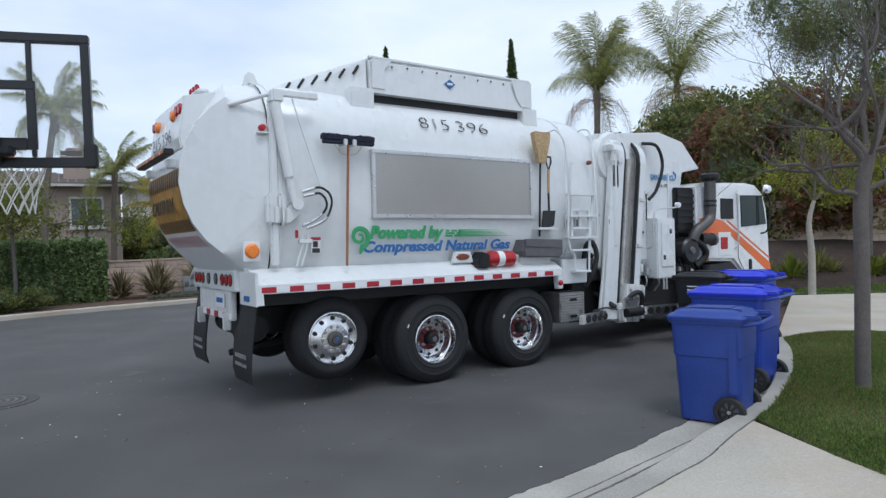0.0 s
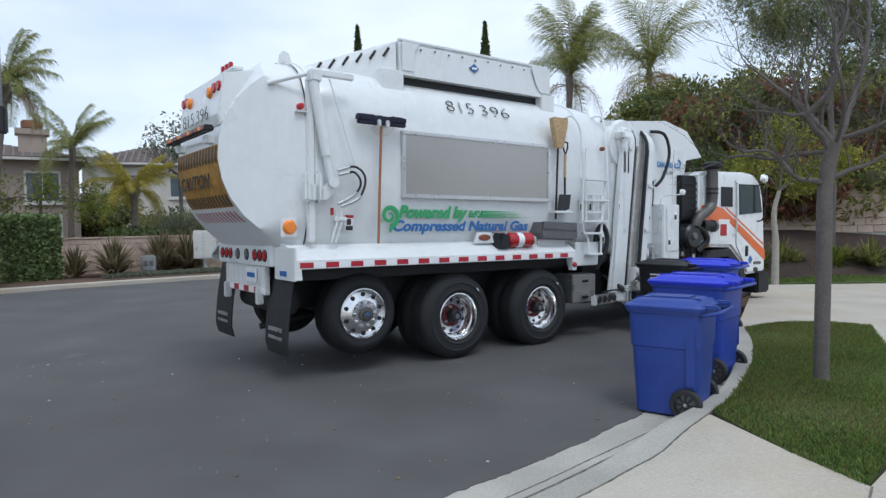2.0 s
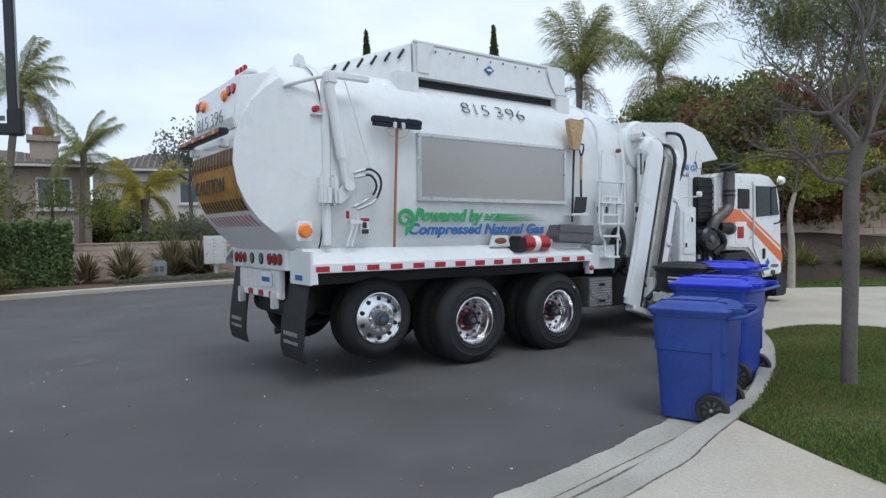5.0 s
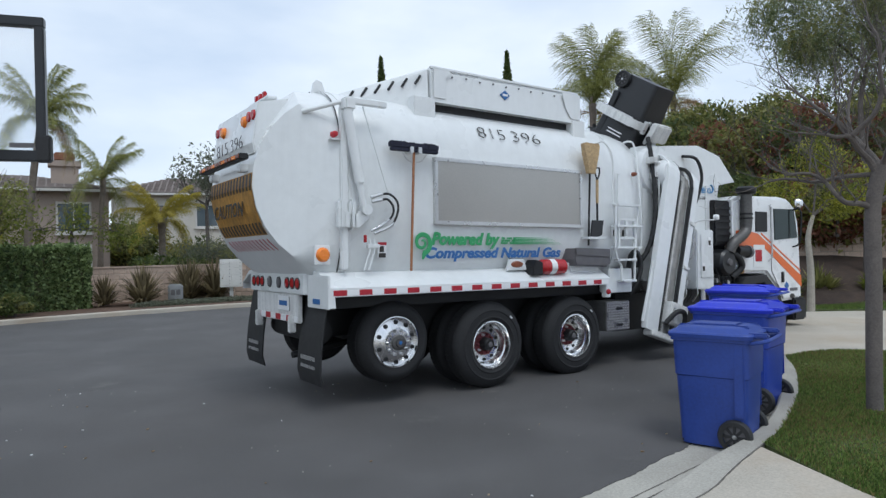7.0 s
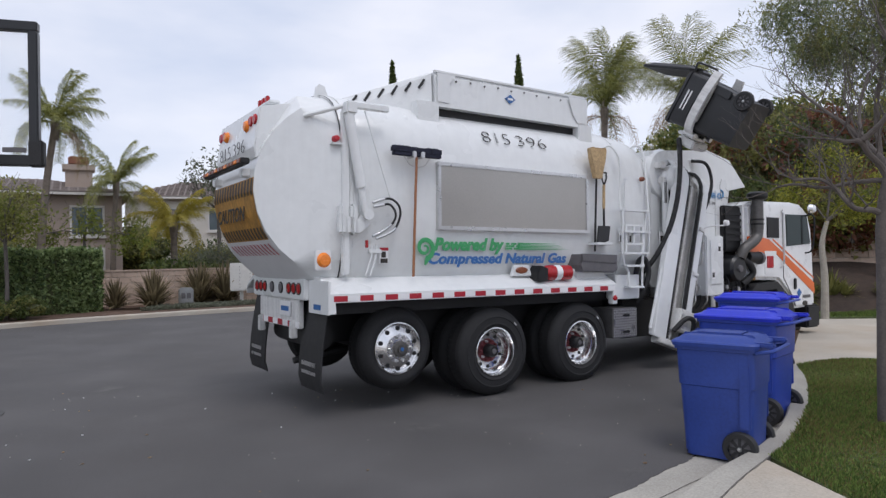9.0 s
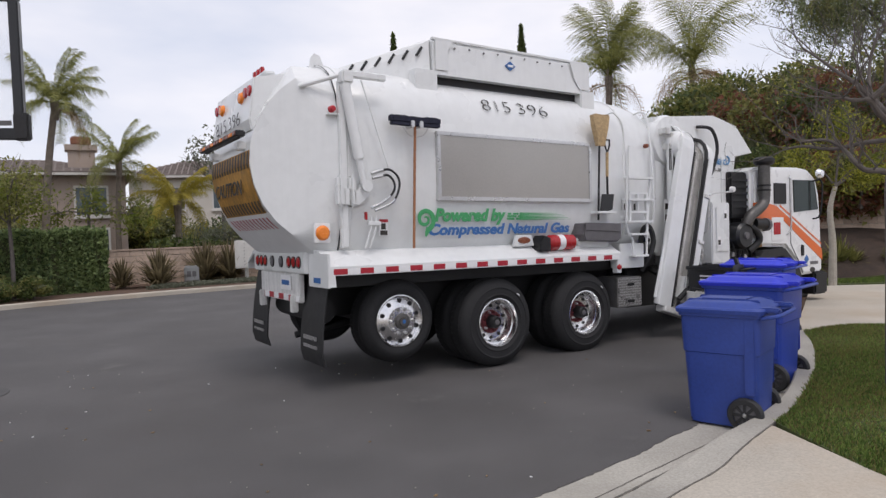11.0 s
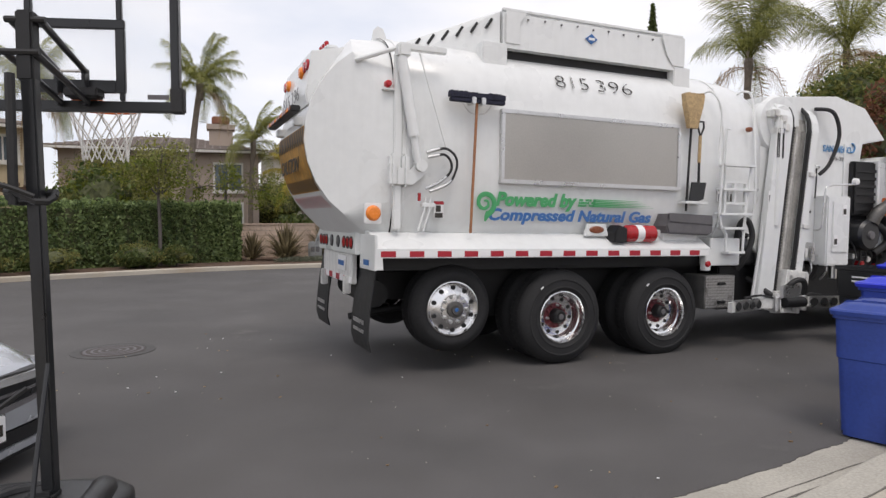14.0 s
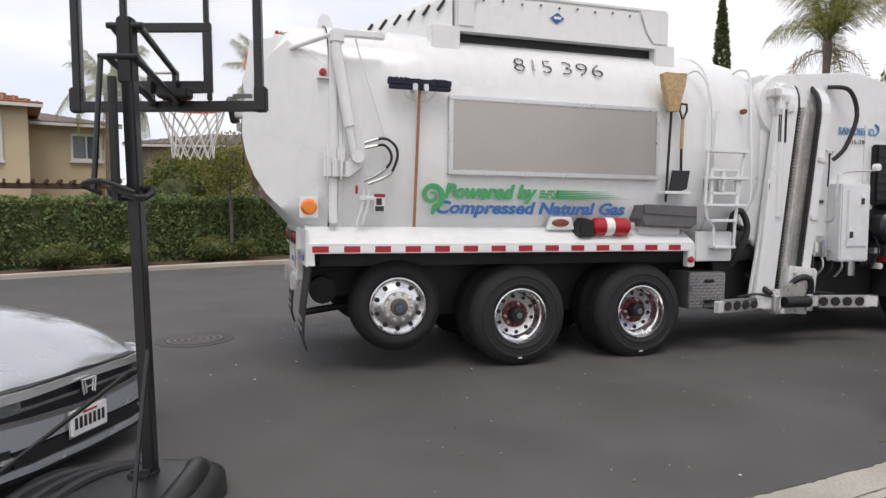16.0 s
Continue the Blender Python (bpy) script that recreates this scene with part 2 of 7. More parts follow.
def tubed(*a, **k):
    return tube(bmesh.new(), *a, **k)


def arc_pts(pts, steps=8):
    """A smooth curve through the points."""
    pts = [Vector(p) for p in pts]
    out = []
    for i in range(len(pts) - 1):
        a, b, c, d = pts[max(i - 1, 0)], pts[i], pts[i + 1], pts[min(i + 2, len(pts) - 1)]
        for k in range(steps):
            t = k / steps
            out.append(0.5 * ((2 * b) + (c - a) * t + (2 * a - 5 * b + 4 * c - d) * t * t + (3 * b - a - 3 * c + d) * t ** 3))
    return out + [pts[-1]]


def prism(bm, poly, d0, d1, axis="y", bevel=0.0):
    """A flat outline pushed from d0 to d1 along an axis: outline is (x, z) for y, (y, z) for x, (x, y) for z."""
    def at(p, d):
        return (p[0], d, p[1]) if axis == "y" else (d, p[0], p[1]) if axis == "x" else (p[0], p[1], d)
    a = [bm.verts.new(at(p, d0)) for p in poly]
    b = [bm.verts.new(at(p, d1)) for p in poly]
    n = len(poly)
    fs = [bm.faces.new(a), bm.faces.new(b[::-1])]
    for i in range(n):
        fs.append(bm.faces.new((a[(i + 1) % n], a[i], b[i], b[(i + 1) % n])))
    bmesh.ops.recalc_face_normals(bm, faces=fs)
    if bevel > 0:
        bmesh.ops.bevel(bm, geom=list({e for f in fs[:2] for e in f.edges}), offset=bevel, segments=2, affect="EDGES", clamp_overlap=True)
    return bm


def prismed(*a, **k):
    return prism(bmesh.new(), *a, **k)


def lathe(bm, prof, n=40, m=None):
    """Turn a profile of (radius, y) about the y axis."""
    rings = []
    for r, y in prof:
        if r < 1e-6:
            rings.append([bm.verts.new((0, y, 0))])
        else:
            rings.append([bm.verts.new((r * math.cos(2 * math.pi * k / n), y, r * math.sin(2 * math.pi * k / n))) for k in range(n)])
    new_faces = []
    for a, b in zip(rings, rings[1:]):
        for k in range(n):
            q = [a[k % len(a)], a[(k + 1) % n % len(a)], b[(k + 1) % n % len(b)], b[k % len(b)]]
            q = list(dict.fromkeys(q))
            if len(q) > 2:
                new_faces.append(bm.faces.new(q))
    bmesh.ops.recalc_face_normals(bm, faces=new_faces)
    if m is not None:
        bmesh.ops.transform(bm, matrix=m, verts=[v for r in rings for v in r])
    return bm


def lathed(*a, **k):
    return lathe(bmesh.new(), *a, **k)


def loft(bm, rings, caps=True):
    vs = [[bm.verts.new(p) for p in r] for r in rings]
    n = len(vs[0])
    fs = []
    for a, b in zip(vs, vs[1:]):
        for k in range(n):
            fs.append(bm.faces.new((a[k], a[(k + 1) % n], b[(k + 1) % n], b[k])))
    if caps:
        fs += [bm.faces.new(vs[0][::-1]), bm.faces.new(vs[-1])]
    bmesh.ops.recalc_face_normals(bm, faces=fs)
    return bm


def writing(name, text, size, m, material, parent, shear=0.0, bold=0.0, label="", wide=1.0, depth=0.002, fit=0.0):
    """Raised letters in the built-in font as a mesh."""
    cu = bpy.data.curves.new(name, "FONT")
    cu.body, cu.size, cu.shear, cu.offset, cu.extrude = text, size, shear, bold, depth
    cu.resolution_u = 3
    tmp = new(name + "_curve", cu)
    bpy.context.view_layer.update()
    me = bpy.data.meshes.new_from_object(tmp.evaluated_get(bpy.context.evaluated_depsgraph_get()))
    bpy.data.objects.remove(tmp)
    bpy.data.curves.remove(cu)
    if fit > 0:
        xs = [v.co.x for v in me.vertices]
        me.transform(Matrix.Translation((-min(xs), 0, 0)))
        wide = fit / (max(xs) - min(xs))
    me.transform(Matrix.Diagonal((wide, 1, 1, 1)))
    me.materials.clear()
    me.materials.append(material)
    ob = new(name, me)
    ob.parent = parent
    ob.matrix_basis = m
    if label:
        ob["label"] = label
    return ob


def lerp(a, b, t):
    return a + (b - a) * t


# ---- ground, road, kerbs ----
def sheet(name, outline, z, material, label, depth=0.2, category="", kind="structure"):
    bm = prismed(outline, z - depth, z, "z")
    ob = part(name, bm, material)
    return tagged(ob, label, category or name.replace("_", " "), kind=kind)


def band(name, left, right, z0, z1, material, label, category, lip=0.0):
    """A strip between two lines, as a solid with a rounded front edge."""
    bm = bmesh.new()
    rings = []
    for a, b in zip(left, right):
        a, b = Vector((*a, 0)), Vector((*b, 0))
        d = (b - a).normalized()
        rings.append([a + Vector((0, 0, z0)), a + d * lip * 0.15 + Vector((0, 0, z1 - lip)), a + d * lip * 0.45 + Vector((0, 0, z1 - lip * 0.35)), a + d * lip + Vector((0, 0, z1)),
                      b + Vector((0, 0, z1)), b + Vector((0, 0, z0))])
    loft(bm, rings)
    return tagged(part(name, bm, material, smooth=False), label, category, kind="structure")


def curve2(pts, steps=6):
    return [(p.x, p.y) for p in arc_pts([(x, y, 0) for x, y in pts], steps)]


bm = bmesh.new()
bmesh.ops.create_grid(bm, x_segments=2, y_segments=2, size=900)
ground = tagged(part("ground", bm, M["soil"], at=pose(0, 0, -0.12)), "bare brown earth reaching to the horizon", "ground", kind="structure")

# near kerb, from the driveway round the lawn corner
KERB_FACE = curve2([(-9, -1.9), (-6, -0.1), (-3.4, 1.55), (-1.2, 3.33), (0.36, 4.68), (0.85, 5.12), (1.10, 5.36), (1.36, 5.60), (1.60, 5.83), (2.05, 6.24), (2.58, 6.88), (3.12, 7.82), (3.71, 9.09), (3.98, 9.8), (4.25, 10.6)])
KERB_BACK = curve2([(-8.85, -2.15), (-5.85, -0.36), (-3.2, 1.33), (-1.0, 3.1), (0.52, 4.49), (0.98, 4.91), (1.22, 5.14), (1.50, 5.36), (1.74, 5.62), (2.18, 6.10), (2.62, 6.66), (3.22, 7.62), (3.86, 8.9), (4.16, 9.7), (4.45, 10.5)])
GUTTER = curve2([(-9.3, -1.4), (-6.3, 0.4), (-3.75, 2.05), (-1.6, 3.6), (-0.09, 4.79), (0.28, 5.08), (0.60, 5.34), (0.99, 5.71), (1.28, 6.02), (1.70, 6.44), (2.2, 7.15), (2.7, 8.05), (3.25, 9.25), (3.5, 9.9), (3.75, 10.65)])
FAR_KERB = curve2([(-21, -6), (-19.0, 3.0), (-17.0, 9.0), (-14.9, 13.0), (-13.2, 15.6), (-11.6, 17.7), (-9.6, 19.6), (-6.7, 21.7), (-3.0, 23.8), (2.0, 25.5), (8.0, 26.5), (16.0, 27.0)])
FAR_BACK = [(x - 0.12, y + 0.16) for x, y in FAR_KERB]
FAR_WALK = [(x - 0.16, y + 0.22) for x, y in FAR_KERB]

road_outline = GUTTER + [(7.0, 15.6), (16, 16)] + FAR_KERB[::-1] + [(-9.3, -6.0)]
road = sheet("road", road_outline, 0.0, M["asphalt"], "dark grey smooth asphalt street surface", 0.1)
gutter = band("gutter", GUTTER, KERB_FACE, -0.15, 0.004, M["concrete_old"], "pale weathered concrete gutter strip along the asphalt", "gutter")


def rise(y):
    """0 where the kerb is dropped for the driveway, 1 where it stands full."""
    k = min(1, max(0, (y - 5.25) / 0.9))
    return k * k * (3 - 2 * k)


bm = bmesh.new()
rings, apron_rings, APRON_BACK = [], [], []
for (ax, ay), (bx, by) in zip(KERB_FACE, KERB_BACK):
    k = rise(ay)
    a, b = Vector((ax, ay, 0)), Vector((bx, by, 0))
    d = (b - a).normalized()
    up = Vector((0, 0, 1))
    lip = 0.045
    top, back = lerp(0.022, 0.13, k), lerp(0.036, 0.13, k)
    rings.append([a - up * 0.15, a + d * 0.007 + up * max(0.006, top - lip), a + d * 0.02 + up * (top - lerp(0.006, 0.016, k)), a + d * lip + up * top, b + up * back, b - up * 0.15])
    if by < 6.07:
        c = b + d * (0.85 * (1 - k) + 0.03)
        APRON_BACK.append((c.x, c.y))
        apron_rings.append([b - up * 0.15, b + d * 0.004 + up * (back - 0.003), c + up * 0.126, c - up * 0.15])
loft(bm, rings)
kerb = tagged(part("kerb", bm, M["concrete_old"]), "pale worn concrete kerb dropped at the driveway", "kerb", kind="structure")
bm = bmesh.new()
loft(bm, apron_rings)
apron = tagged(part("apron", bm, M["concrete"]), "sloping stained concrete driveway apron", "apron", kind="structure")
far_kerb = band("kerb_far", FAR_KERB, FAR_BACK, -0.15, 0.13, M["concrete"], "pale concrete kerb on the far side of the street", "kerb", 0.03)

# walk and driveway by the camera
KB = KERB_BACK
walk_outline = APRON_BACK + [(2.29, 5.15), (2.44, 4.60), (3.2, 5.3), (9, 10.6), (9, -6), (-9, -6)]
pavement = sheet("pavement", walk_outline, 0.126, M["concrete"], "pale cream concrete pavement with fine cracks", 0.2)
lawn_outline = [p for p in KB if 6.05 < p[1] < 9.95] + [(4.62, 10.1), (5.16, 10.35), (5.72, 10.3), (6.0, 9.9), (5.6, 9.2), (5.2, 8.4), (4.2, 6.6), (3.2, 5.42), (2.5, 4.68), (2.42, 4.62), (2.29, 5.15)]
lawn = sheet("lawn_soil", lawn_outline, 0.12, M["turf"], "thin dark soil under the lawn strip", 0.2, "lawn")
drive_outline = [p for p in KB if p[1] > 9.9] + [(7.15, 15.55), (16, 14.9), (16, 9.4), (9, 10.62), (6.1, 8.2), (5.2, 8.4), (5.6, 9.2), (6.0, 9.9), (5.72, 10.32), (5.16, 10.37), (4.62, 10.12)]
driveway = sheet("driveway", drive_outline, 0.118, M["concrete"], "pale grey concrete driveway crossing", 0.2)
far_lawn = sheet("far_lawn_soil", [(7.1, 15.6), (16, 14.95), (16, 18.2), (8.6, 18.8), (6.6, 17.2)], 0.14, M["turf"], "dark soil under the far lawn", 0.2, "lawn")
bed = sheet("planting_bed", FAR_WALK + [(16, 60), (-40, 60), (-60, -6)], 0.11, M["soil"], "brown mulch planting bed behind the far kerb", 0.2, "planting bed")

# ragged asphalt lip over the gutter
edge_rng = random.Random(12)
bm = bmesh.new()
rings, drift = [], 0.0
for (ax, ay), (bx, by) in zip(GUTTER, GUTTER[1:]):
    steps = max(2, int(math.hypot(bx - ax, by - ay) / 0.035))
    for k in range(steps):
        x, y = lerp(ax, bx, k / steps), lerp(ay, by, k / steps)
        n = Vector((by - ay, ax - bx, 0)).normalized()
        drift = drift * 0.86 + edge_rng.uniform(-0.011, 0.011)
        w = 0.016 + drift + edge_rng.uniform(0, 0.008)
        a, b = Vector((x, y, 0)) - n * 0.12, Vector((x, y, 0)) + n * max(0.004, w)
        rings.append([a + Vector((0, 0, -0.02)), a + Vector((0, 0, 0.003)), b - n * 0.012 + Vector((0, 0, 0.011)), b + Vector((0, 0, -0.02))])
loft(bm, rings)
tagged(part("road_edge", bm, M["asphalt"]), "ragged asphalt edge lapping the concrete gutter", "road edge", kind="structure")

# dark joints beside the kerb
def joint(name, line, w, label):
    """A dirt-filled joint along (x, y, z) points, of uneven width."""
    bm = bmesh.new()
    rings = []
    for k, (x, y, z) in enumerate(line):
        u = w * (1 + 0.45 * math.sin(k * 2.3) * math.sin(k * 0.7 + 1))
        rings.append([(x, y, z - 0.03), (x, y, z), (x + u * 0.75, y - u * 0.65, z), (x + u * 0.75, y - u * 0.65, z - 0.03)])
    loft(bm, rings)
    return tagged(part(name, bm, M["grime"]), label, "joint", kind="structure")


joint("gutter_joint", [(x - 0.012, y + 0.012, 0.0068) for x, y in KERB_FACE], 0.016, "dark dirt line at the foot of the kerb")
joint("flow_line", [(x - 0.075, y + 0.06, 0.0062) for x, y in KERB_FACE if y < 6.4], 0.010, "second thin dirt line in the gutter")
joint("kerb_joint", [(x, y, lerp(0.036, 0.13, rise(fy)) + 0.002) for (x, y), (fx, fy) in zip(KERB_BACK, KERB_FACE) if y < 6.2], 0.011, "dark joint between the kerb and the driveway apron")
joint("walk_joint", [(2.44, 4.60, 0.1285), (1.9, 3.9, 0.1285), (1.0, 2.7, 0.1285)], 0.014, "narrow dark joint across the pavement")


# ---- the refuse truck ----
truck = tagged(empty("garbage_truck", pose(-0.325, 9.980, -0.096, 0, 1.0, 35.9)), "white side-loading garbage truck with polished wheels and orange cab stripe", "garbage truck")

BZ, BH, BW, BN = 2.22, 1.13, 1.12, 3.3


def barrel_ring(x, k=1.0, n=56, w=BW, h=BH):
    out = []
    for i in range(n):
        a = 2 * math.pi * (i + 0.5) / n
        c, s = math.cos(a), math.sin(a)
        out.append((x, math.copysign(abs(c) ** (2 / BN), c) * w * k, BZ + math.copysign(abs(s) ** (2 / BN), s) * h * k))
    return out


bm = bmesh.new()
loft(bm, [barrel_ring(x, k) for x, k in ((-2.0, 0.985), (-1.97, 1.0), (-1.0, 1.0), (0.0, 1.0), (1.0, 1.0), (1.95, 1.0), (2.3, 0.985), (2.55, 0.95), (2.7, 0.90), (2.76, 0.85))])
barrel = part("barrel", bm, M["white"], truck, "smooth white rounded steel body", True)
for x in (-1.9, 2.0):
    bm = bmesh.new()
    loft(bm, [barrel_ring(x - 0.02, 1.002), barrel_ring(x - 0.015, 1.008), barrel_ring(x + 0.015, 1.008), barrel_ring(x + 0.02, 1.002)], False)
    part("band", bm, M["white"], truck, smooth=True)
# seam between tailgate and body
bm = bmesh.new()
loft(bm, [barrel_ring(-2.0, 1.004), barrel_ring(-1.985, 1.004)], False)
part("seam", bm, M["black"], truck, smooth=True)

# tailgate: round ring in front, flat cheeks with a curved back
CHEEK = [(-2.34, 3.072), (-2.461, 2.973), (-2.567, 2.85), (-2.656, 2.692), (-2.719, 2.479), (-2.737, 2.273), (-2.701, 2.064), (-2.629, 1.877), (-2.523, 1.712), (-2.401, 1.589)]
bm = bmesh.new()
pts = barrel_ring(-2.0, 0.985)
for s in (-1, 1):
    pts += [(x, s * (1.1 + (2.0 + x) * 0.54), z) for x, z in CHEEK]
    pts += [(-2.3, s * 0.70, 3.24)]
pts += [(-2.12, s * 0.85, 1.36) for s in (-1, 1)]
bmesh.ops.convex_hull(bm, input=[bm.verts.new(p) for p in pts])
bmesh.ops.dissolve_limit(bm, angle_limit=0.02, verts=bm.verts, edges=bm.edges)
tailgate = part("tailgate", bm, M["white"], truck, "white rounded tailgate with flat side cheeks")


def back_x(z):
    """The tailgate's back surface at a height."""
    c = sorted(((b, a) for a, b in CHEEK))
    for (z0, x0), (z1, x1) in zip(c, c[1:]):
        if z0 <= z <= z1:
            return lerp(x0, x1, (z - z0) / (z1 - z0))
    return c[-1][1] if z > c[-1][0] else c[0][1]


# caution plate and warning stripes on the curved back
def back_patch(bm, y0, y1, z0, z1, off, skew=0.0, n=4):
    rows = []
    for i in range(n + 1):
        z = lerp(z0, z1, i / n)
        x = back_x(z) - off
        dy = skew * i / n
        rows.append((bm.verts.new((x, y0 + dy, z)), bm.verts.new((x, y1 + dy, z))))
    for a, b in zip(rows, rows[1:]):
        bm.faces.new((a[0], a[1], b[1], b[0]))
    return bm


bm = back_patch(bmesh.new(), -0.71, 0.71, 1.80, 2.40, 0.006, n=8)
caution = part("caution_plate", bm, M["yellow"], tailgate, "yellow and black striped caution plate")
for z0, z1 in ((2.23, 2.39), (1.81, 1.92)):
    for i in range(14):
        part("stripe", back_patch(bmesh.new(), -0.69 + i * 0.101, -0.64 + i * 0.101, z0, z1, 0.010, 0.0), M["signblack"], caution)
writing("caution_lettering", "CAUTION", 0.21, Matrix.Translation((back_x(2.08) - 0.02, 0.62, 2.0)) @ pose(0, 0, 0, 90, 0, -90), M["signblack"], tailgate, bold=0.002, fit=1.0)
for i in range(12):
    part("lower_chevron", back_patch(bmesh.new(), -0.72 + i * 0.115, -0.68 + i * 0.115, 1.62, 1.76, 0.008, 0.08), M["tapered"], tailgate, "faded red diagonal reflective stripe")
# upper back panel
upper = part("upper_panel", prismed([(-2.70, 2.60), (-2.72, 2.70), (-2.66, 3.10), (-2.30, 3.18), (-2.30, 2.60)], -0.68, 0.68, "y", 0.012), M["white"], tailgate)
for y in (-0.61, -0.48, 0.48, 0.61):
    part("red_lamp", lathed([(0, -0.012), (0.045, -0.012), (0.052, 0), (0.052, 0.01)], 20, pose(-2.69, y, 2.98, 0, 0, -90)), M["red"], upper)
for y in (-0.36, 0.36):
    part("amber_lamp", lathed([(0, -0.035), (0.045, -0.03), (0.062, 0), (0.062, 0.01)], 20, pose(-2.69, y, 2.95, 0, 0, -90)), M["amber"], upper)
bar = part("light_bar", boxed(-2.86, -2.77, -0.72, 0.72, 2.52, 2.58, 0.01), M["black"], tailgate)
for i in range(12):
    y = -0.66 + i * 0.12
    part("lamp_cell", boxed(-2.868, -2.855, y - 0.048, y + 0.048, 2.532, 2.568, 0.004, 1), M["amber"] if i % 3 == 1 else M["brown_lens"], bar)
for word, y in (("815", 0.50), ("396", 0.0)):
    writing("fleet_number_back", word, 0.20, Matrix.Translation((-2.728, y, 2.68)) @ pose(0, 0, 0, 90, 0, -90), M["grey"], tailgate, fit=0.40, bold=-0.004)
for y in (-0.5, 0.5):
    part("bracket", boxed(-2.80, -2.66, y - 0.06, y + 0.06, 2.42, 2.50, 0.01), M["white"], tailgate)
for i in range(3):
    part("top_lamp", boxed(-2.42, -2.38, -0.15 + i * 0.12, -0.09 + i * 0.12, 3.27, 3.35, 0.008), M["red"], tailgate)
part("lamp_rail", boxed(-2.44, -2.32, -0.3, 0.3, 3.24, 3.275, 0.01), M["white"], tailgate)
part("lifting_eye", prismed([(-2.05, 3.28), (-1.88, 3.28), (-1.93, 3.42), (-1.99, 3.44), (-2.03, 3.40)], -0.55, -0.53, "y"), M["white"], tailgate)
# side marker lamps
for s in (-1, 1):
    lamp = part("turn_lamp", boxed(-2.25, -2.09, s * 1.035, s * 1.075, 1.50, 1.69, 0.008), M["tapewhite"], truck, "round amber turn lamp on a white plate")
    part("lens", lathed([(0, -0.032), (0.05, -0.03), (0.068, -0.012), (0.072, 0.004)], 28, pose(-2.17, s * 1.078, 1.597, 0, 0, 0 if s < 0 else 180)), M["amber"], lamp, "amber lens", True)
lamp = part("marker_bracket", boxed(-2.10, -1.98, -1.13, -1.05, 2.715, 2.73, 0.004), M["white"], truck)
part("marker_lamp", lathed([(0, -0.025), (0.022, -0.022), (0.030, -0.005), (0.032, 0.05)], 20, pose(-2.05, -1.115, 2.775)), M["redglow"], truck, "small red marker lamp", True)

# hinge, tailgate ram and hoses
part("hinge_post", boxed(-2.0, -1.93, -1.15, -1.08, 1.45, 3.05, 0.01), M["white"], truck)
for x in (-2.02, -1.90):
    part("hinge_plate", boxed(x - 0.035, x + 0.035, -1.21, -1.10, 1.84, 2.14, 0.025), M["white"], truck)
bm = tubed([(-1.955, -1.19, 3.0), (-1.83, -1.20, 2.30)], 0.050, 14)
ram = part("tailgate_ram", bm, M["white"], truck, "white hydraulic ram", True)
part("ram_rod", tubed([(-1.835, -1.20, 2.32), (-1.79, -1.20, 2.06)], 0.034, 12), M["white"], ram, smooth=True)
part("ram_eye", lathed([(0, -0.06), (0.055, -0.06), (0.055, 0.05), (0, 0.05)], 18, pose(-1.76, -1.17, 2.04)), M["white"], ram)
part("ram_lug", prismed([(-1.98, 1.86), (-1.83, 1.86), (-1.72, 1.95), (-1.70, 2.05), (-1.76, 2.10), (-1.85, 2.0), (-1.98, 2.02)], -1.185, -1.14, "y", 0.006), M["white"], ram)
part("ram_clevis", boxed(-2.0, -1.88, -1.24, -1.10, 3.0, 3.13, 0.02), M["white"], ram)
part("cross_arm", tubed([(-2.32, -0.95, 2.99), (-1.93, -1.17, 3.11)], 0.022, 8), M["white"], truck)
part("top_arm", boxed(-1.96, -1.52, -1.21, -1.15, 3.07, 3.13, 0.008), M["white"], truck)
part("thin_rod", tubed([(-1.775, -1.17, 3.06), (-1.752, -1.19, 2.96), (-1.512, -1.20, 2.22)], 0.008, 6), M["white"], truck)
for line in (((-1.70, 2.161), (-1.60, 2.195), (-1.51, 2.205), (-1.43, 2.15), (-1.405, 2.07), (-1.425, 1.98), (-1.47, 1.90), (-1.55, 1.85), (-1.666, 1.806)), ((-1.69, 2.12), (-1.60, 2.14), (-1.53, 2.15), (-1.475, 2.10), (-1.46, 2.035), (-1.48, 1.98), (-1.52, 1.937), (-1.60, 1.88), (-1.705, 1.83))):
    pts = arc_pts([(x, -1.19 - 0.03 * math.sin(math.pi * k / 8), z) for k, (x, z) in enumerate(line)], 4)
    part("hose", tubed(pts[4:-8], 0.012, 8), M["rubber"], truck, smooth=True)
    part("hose_end", tubed(pts[:6], 0.016, 8), M["alu"], truck)
    part("hose_end", tubed(pts[-10:], 0.015, 8), M["alu"], truck)
for k in range(2):
    part("pipe", tubed([(-1.70 + k * 0.05, -1.17, 1.75), (-1.71 + k * 0.05, -1.17, 1.62), (-1.76 + k * 0.05, -1.15, 1.44)], 0.012, 8), M["white"], truck)
part("valve", boxed(-1.775, -1.755, -1.2, -1.16, 1.715, 1.79, 0.004), M["red"], truck)
part("valve_block", boxed(-1.74, -1.60, -1.19, -1.14, 1.66, 1.70, 0.006), M["white"], truck)
dec = part("warning_label", boxed(-1.60, -1.50, -1.136, -1.128, 1.56, 1.72), M["tapewhite"], truck)
part("label_band", boxed(-1.60, -1.50, -1.139, -1.137, 1.69, 1.72), M["tapered"], dec)
part("label_figure", boxed(-1.58, -1.53, -1.139, -1.137, 1.62, 1.68), M["signblack"], dec)
part("label_bars", boxed(-1.59, -1.51, -1.139, -1.137, 1.565, 1.61), M["signblack"], dec)

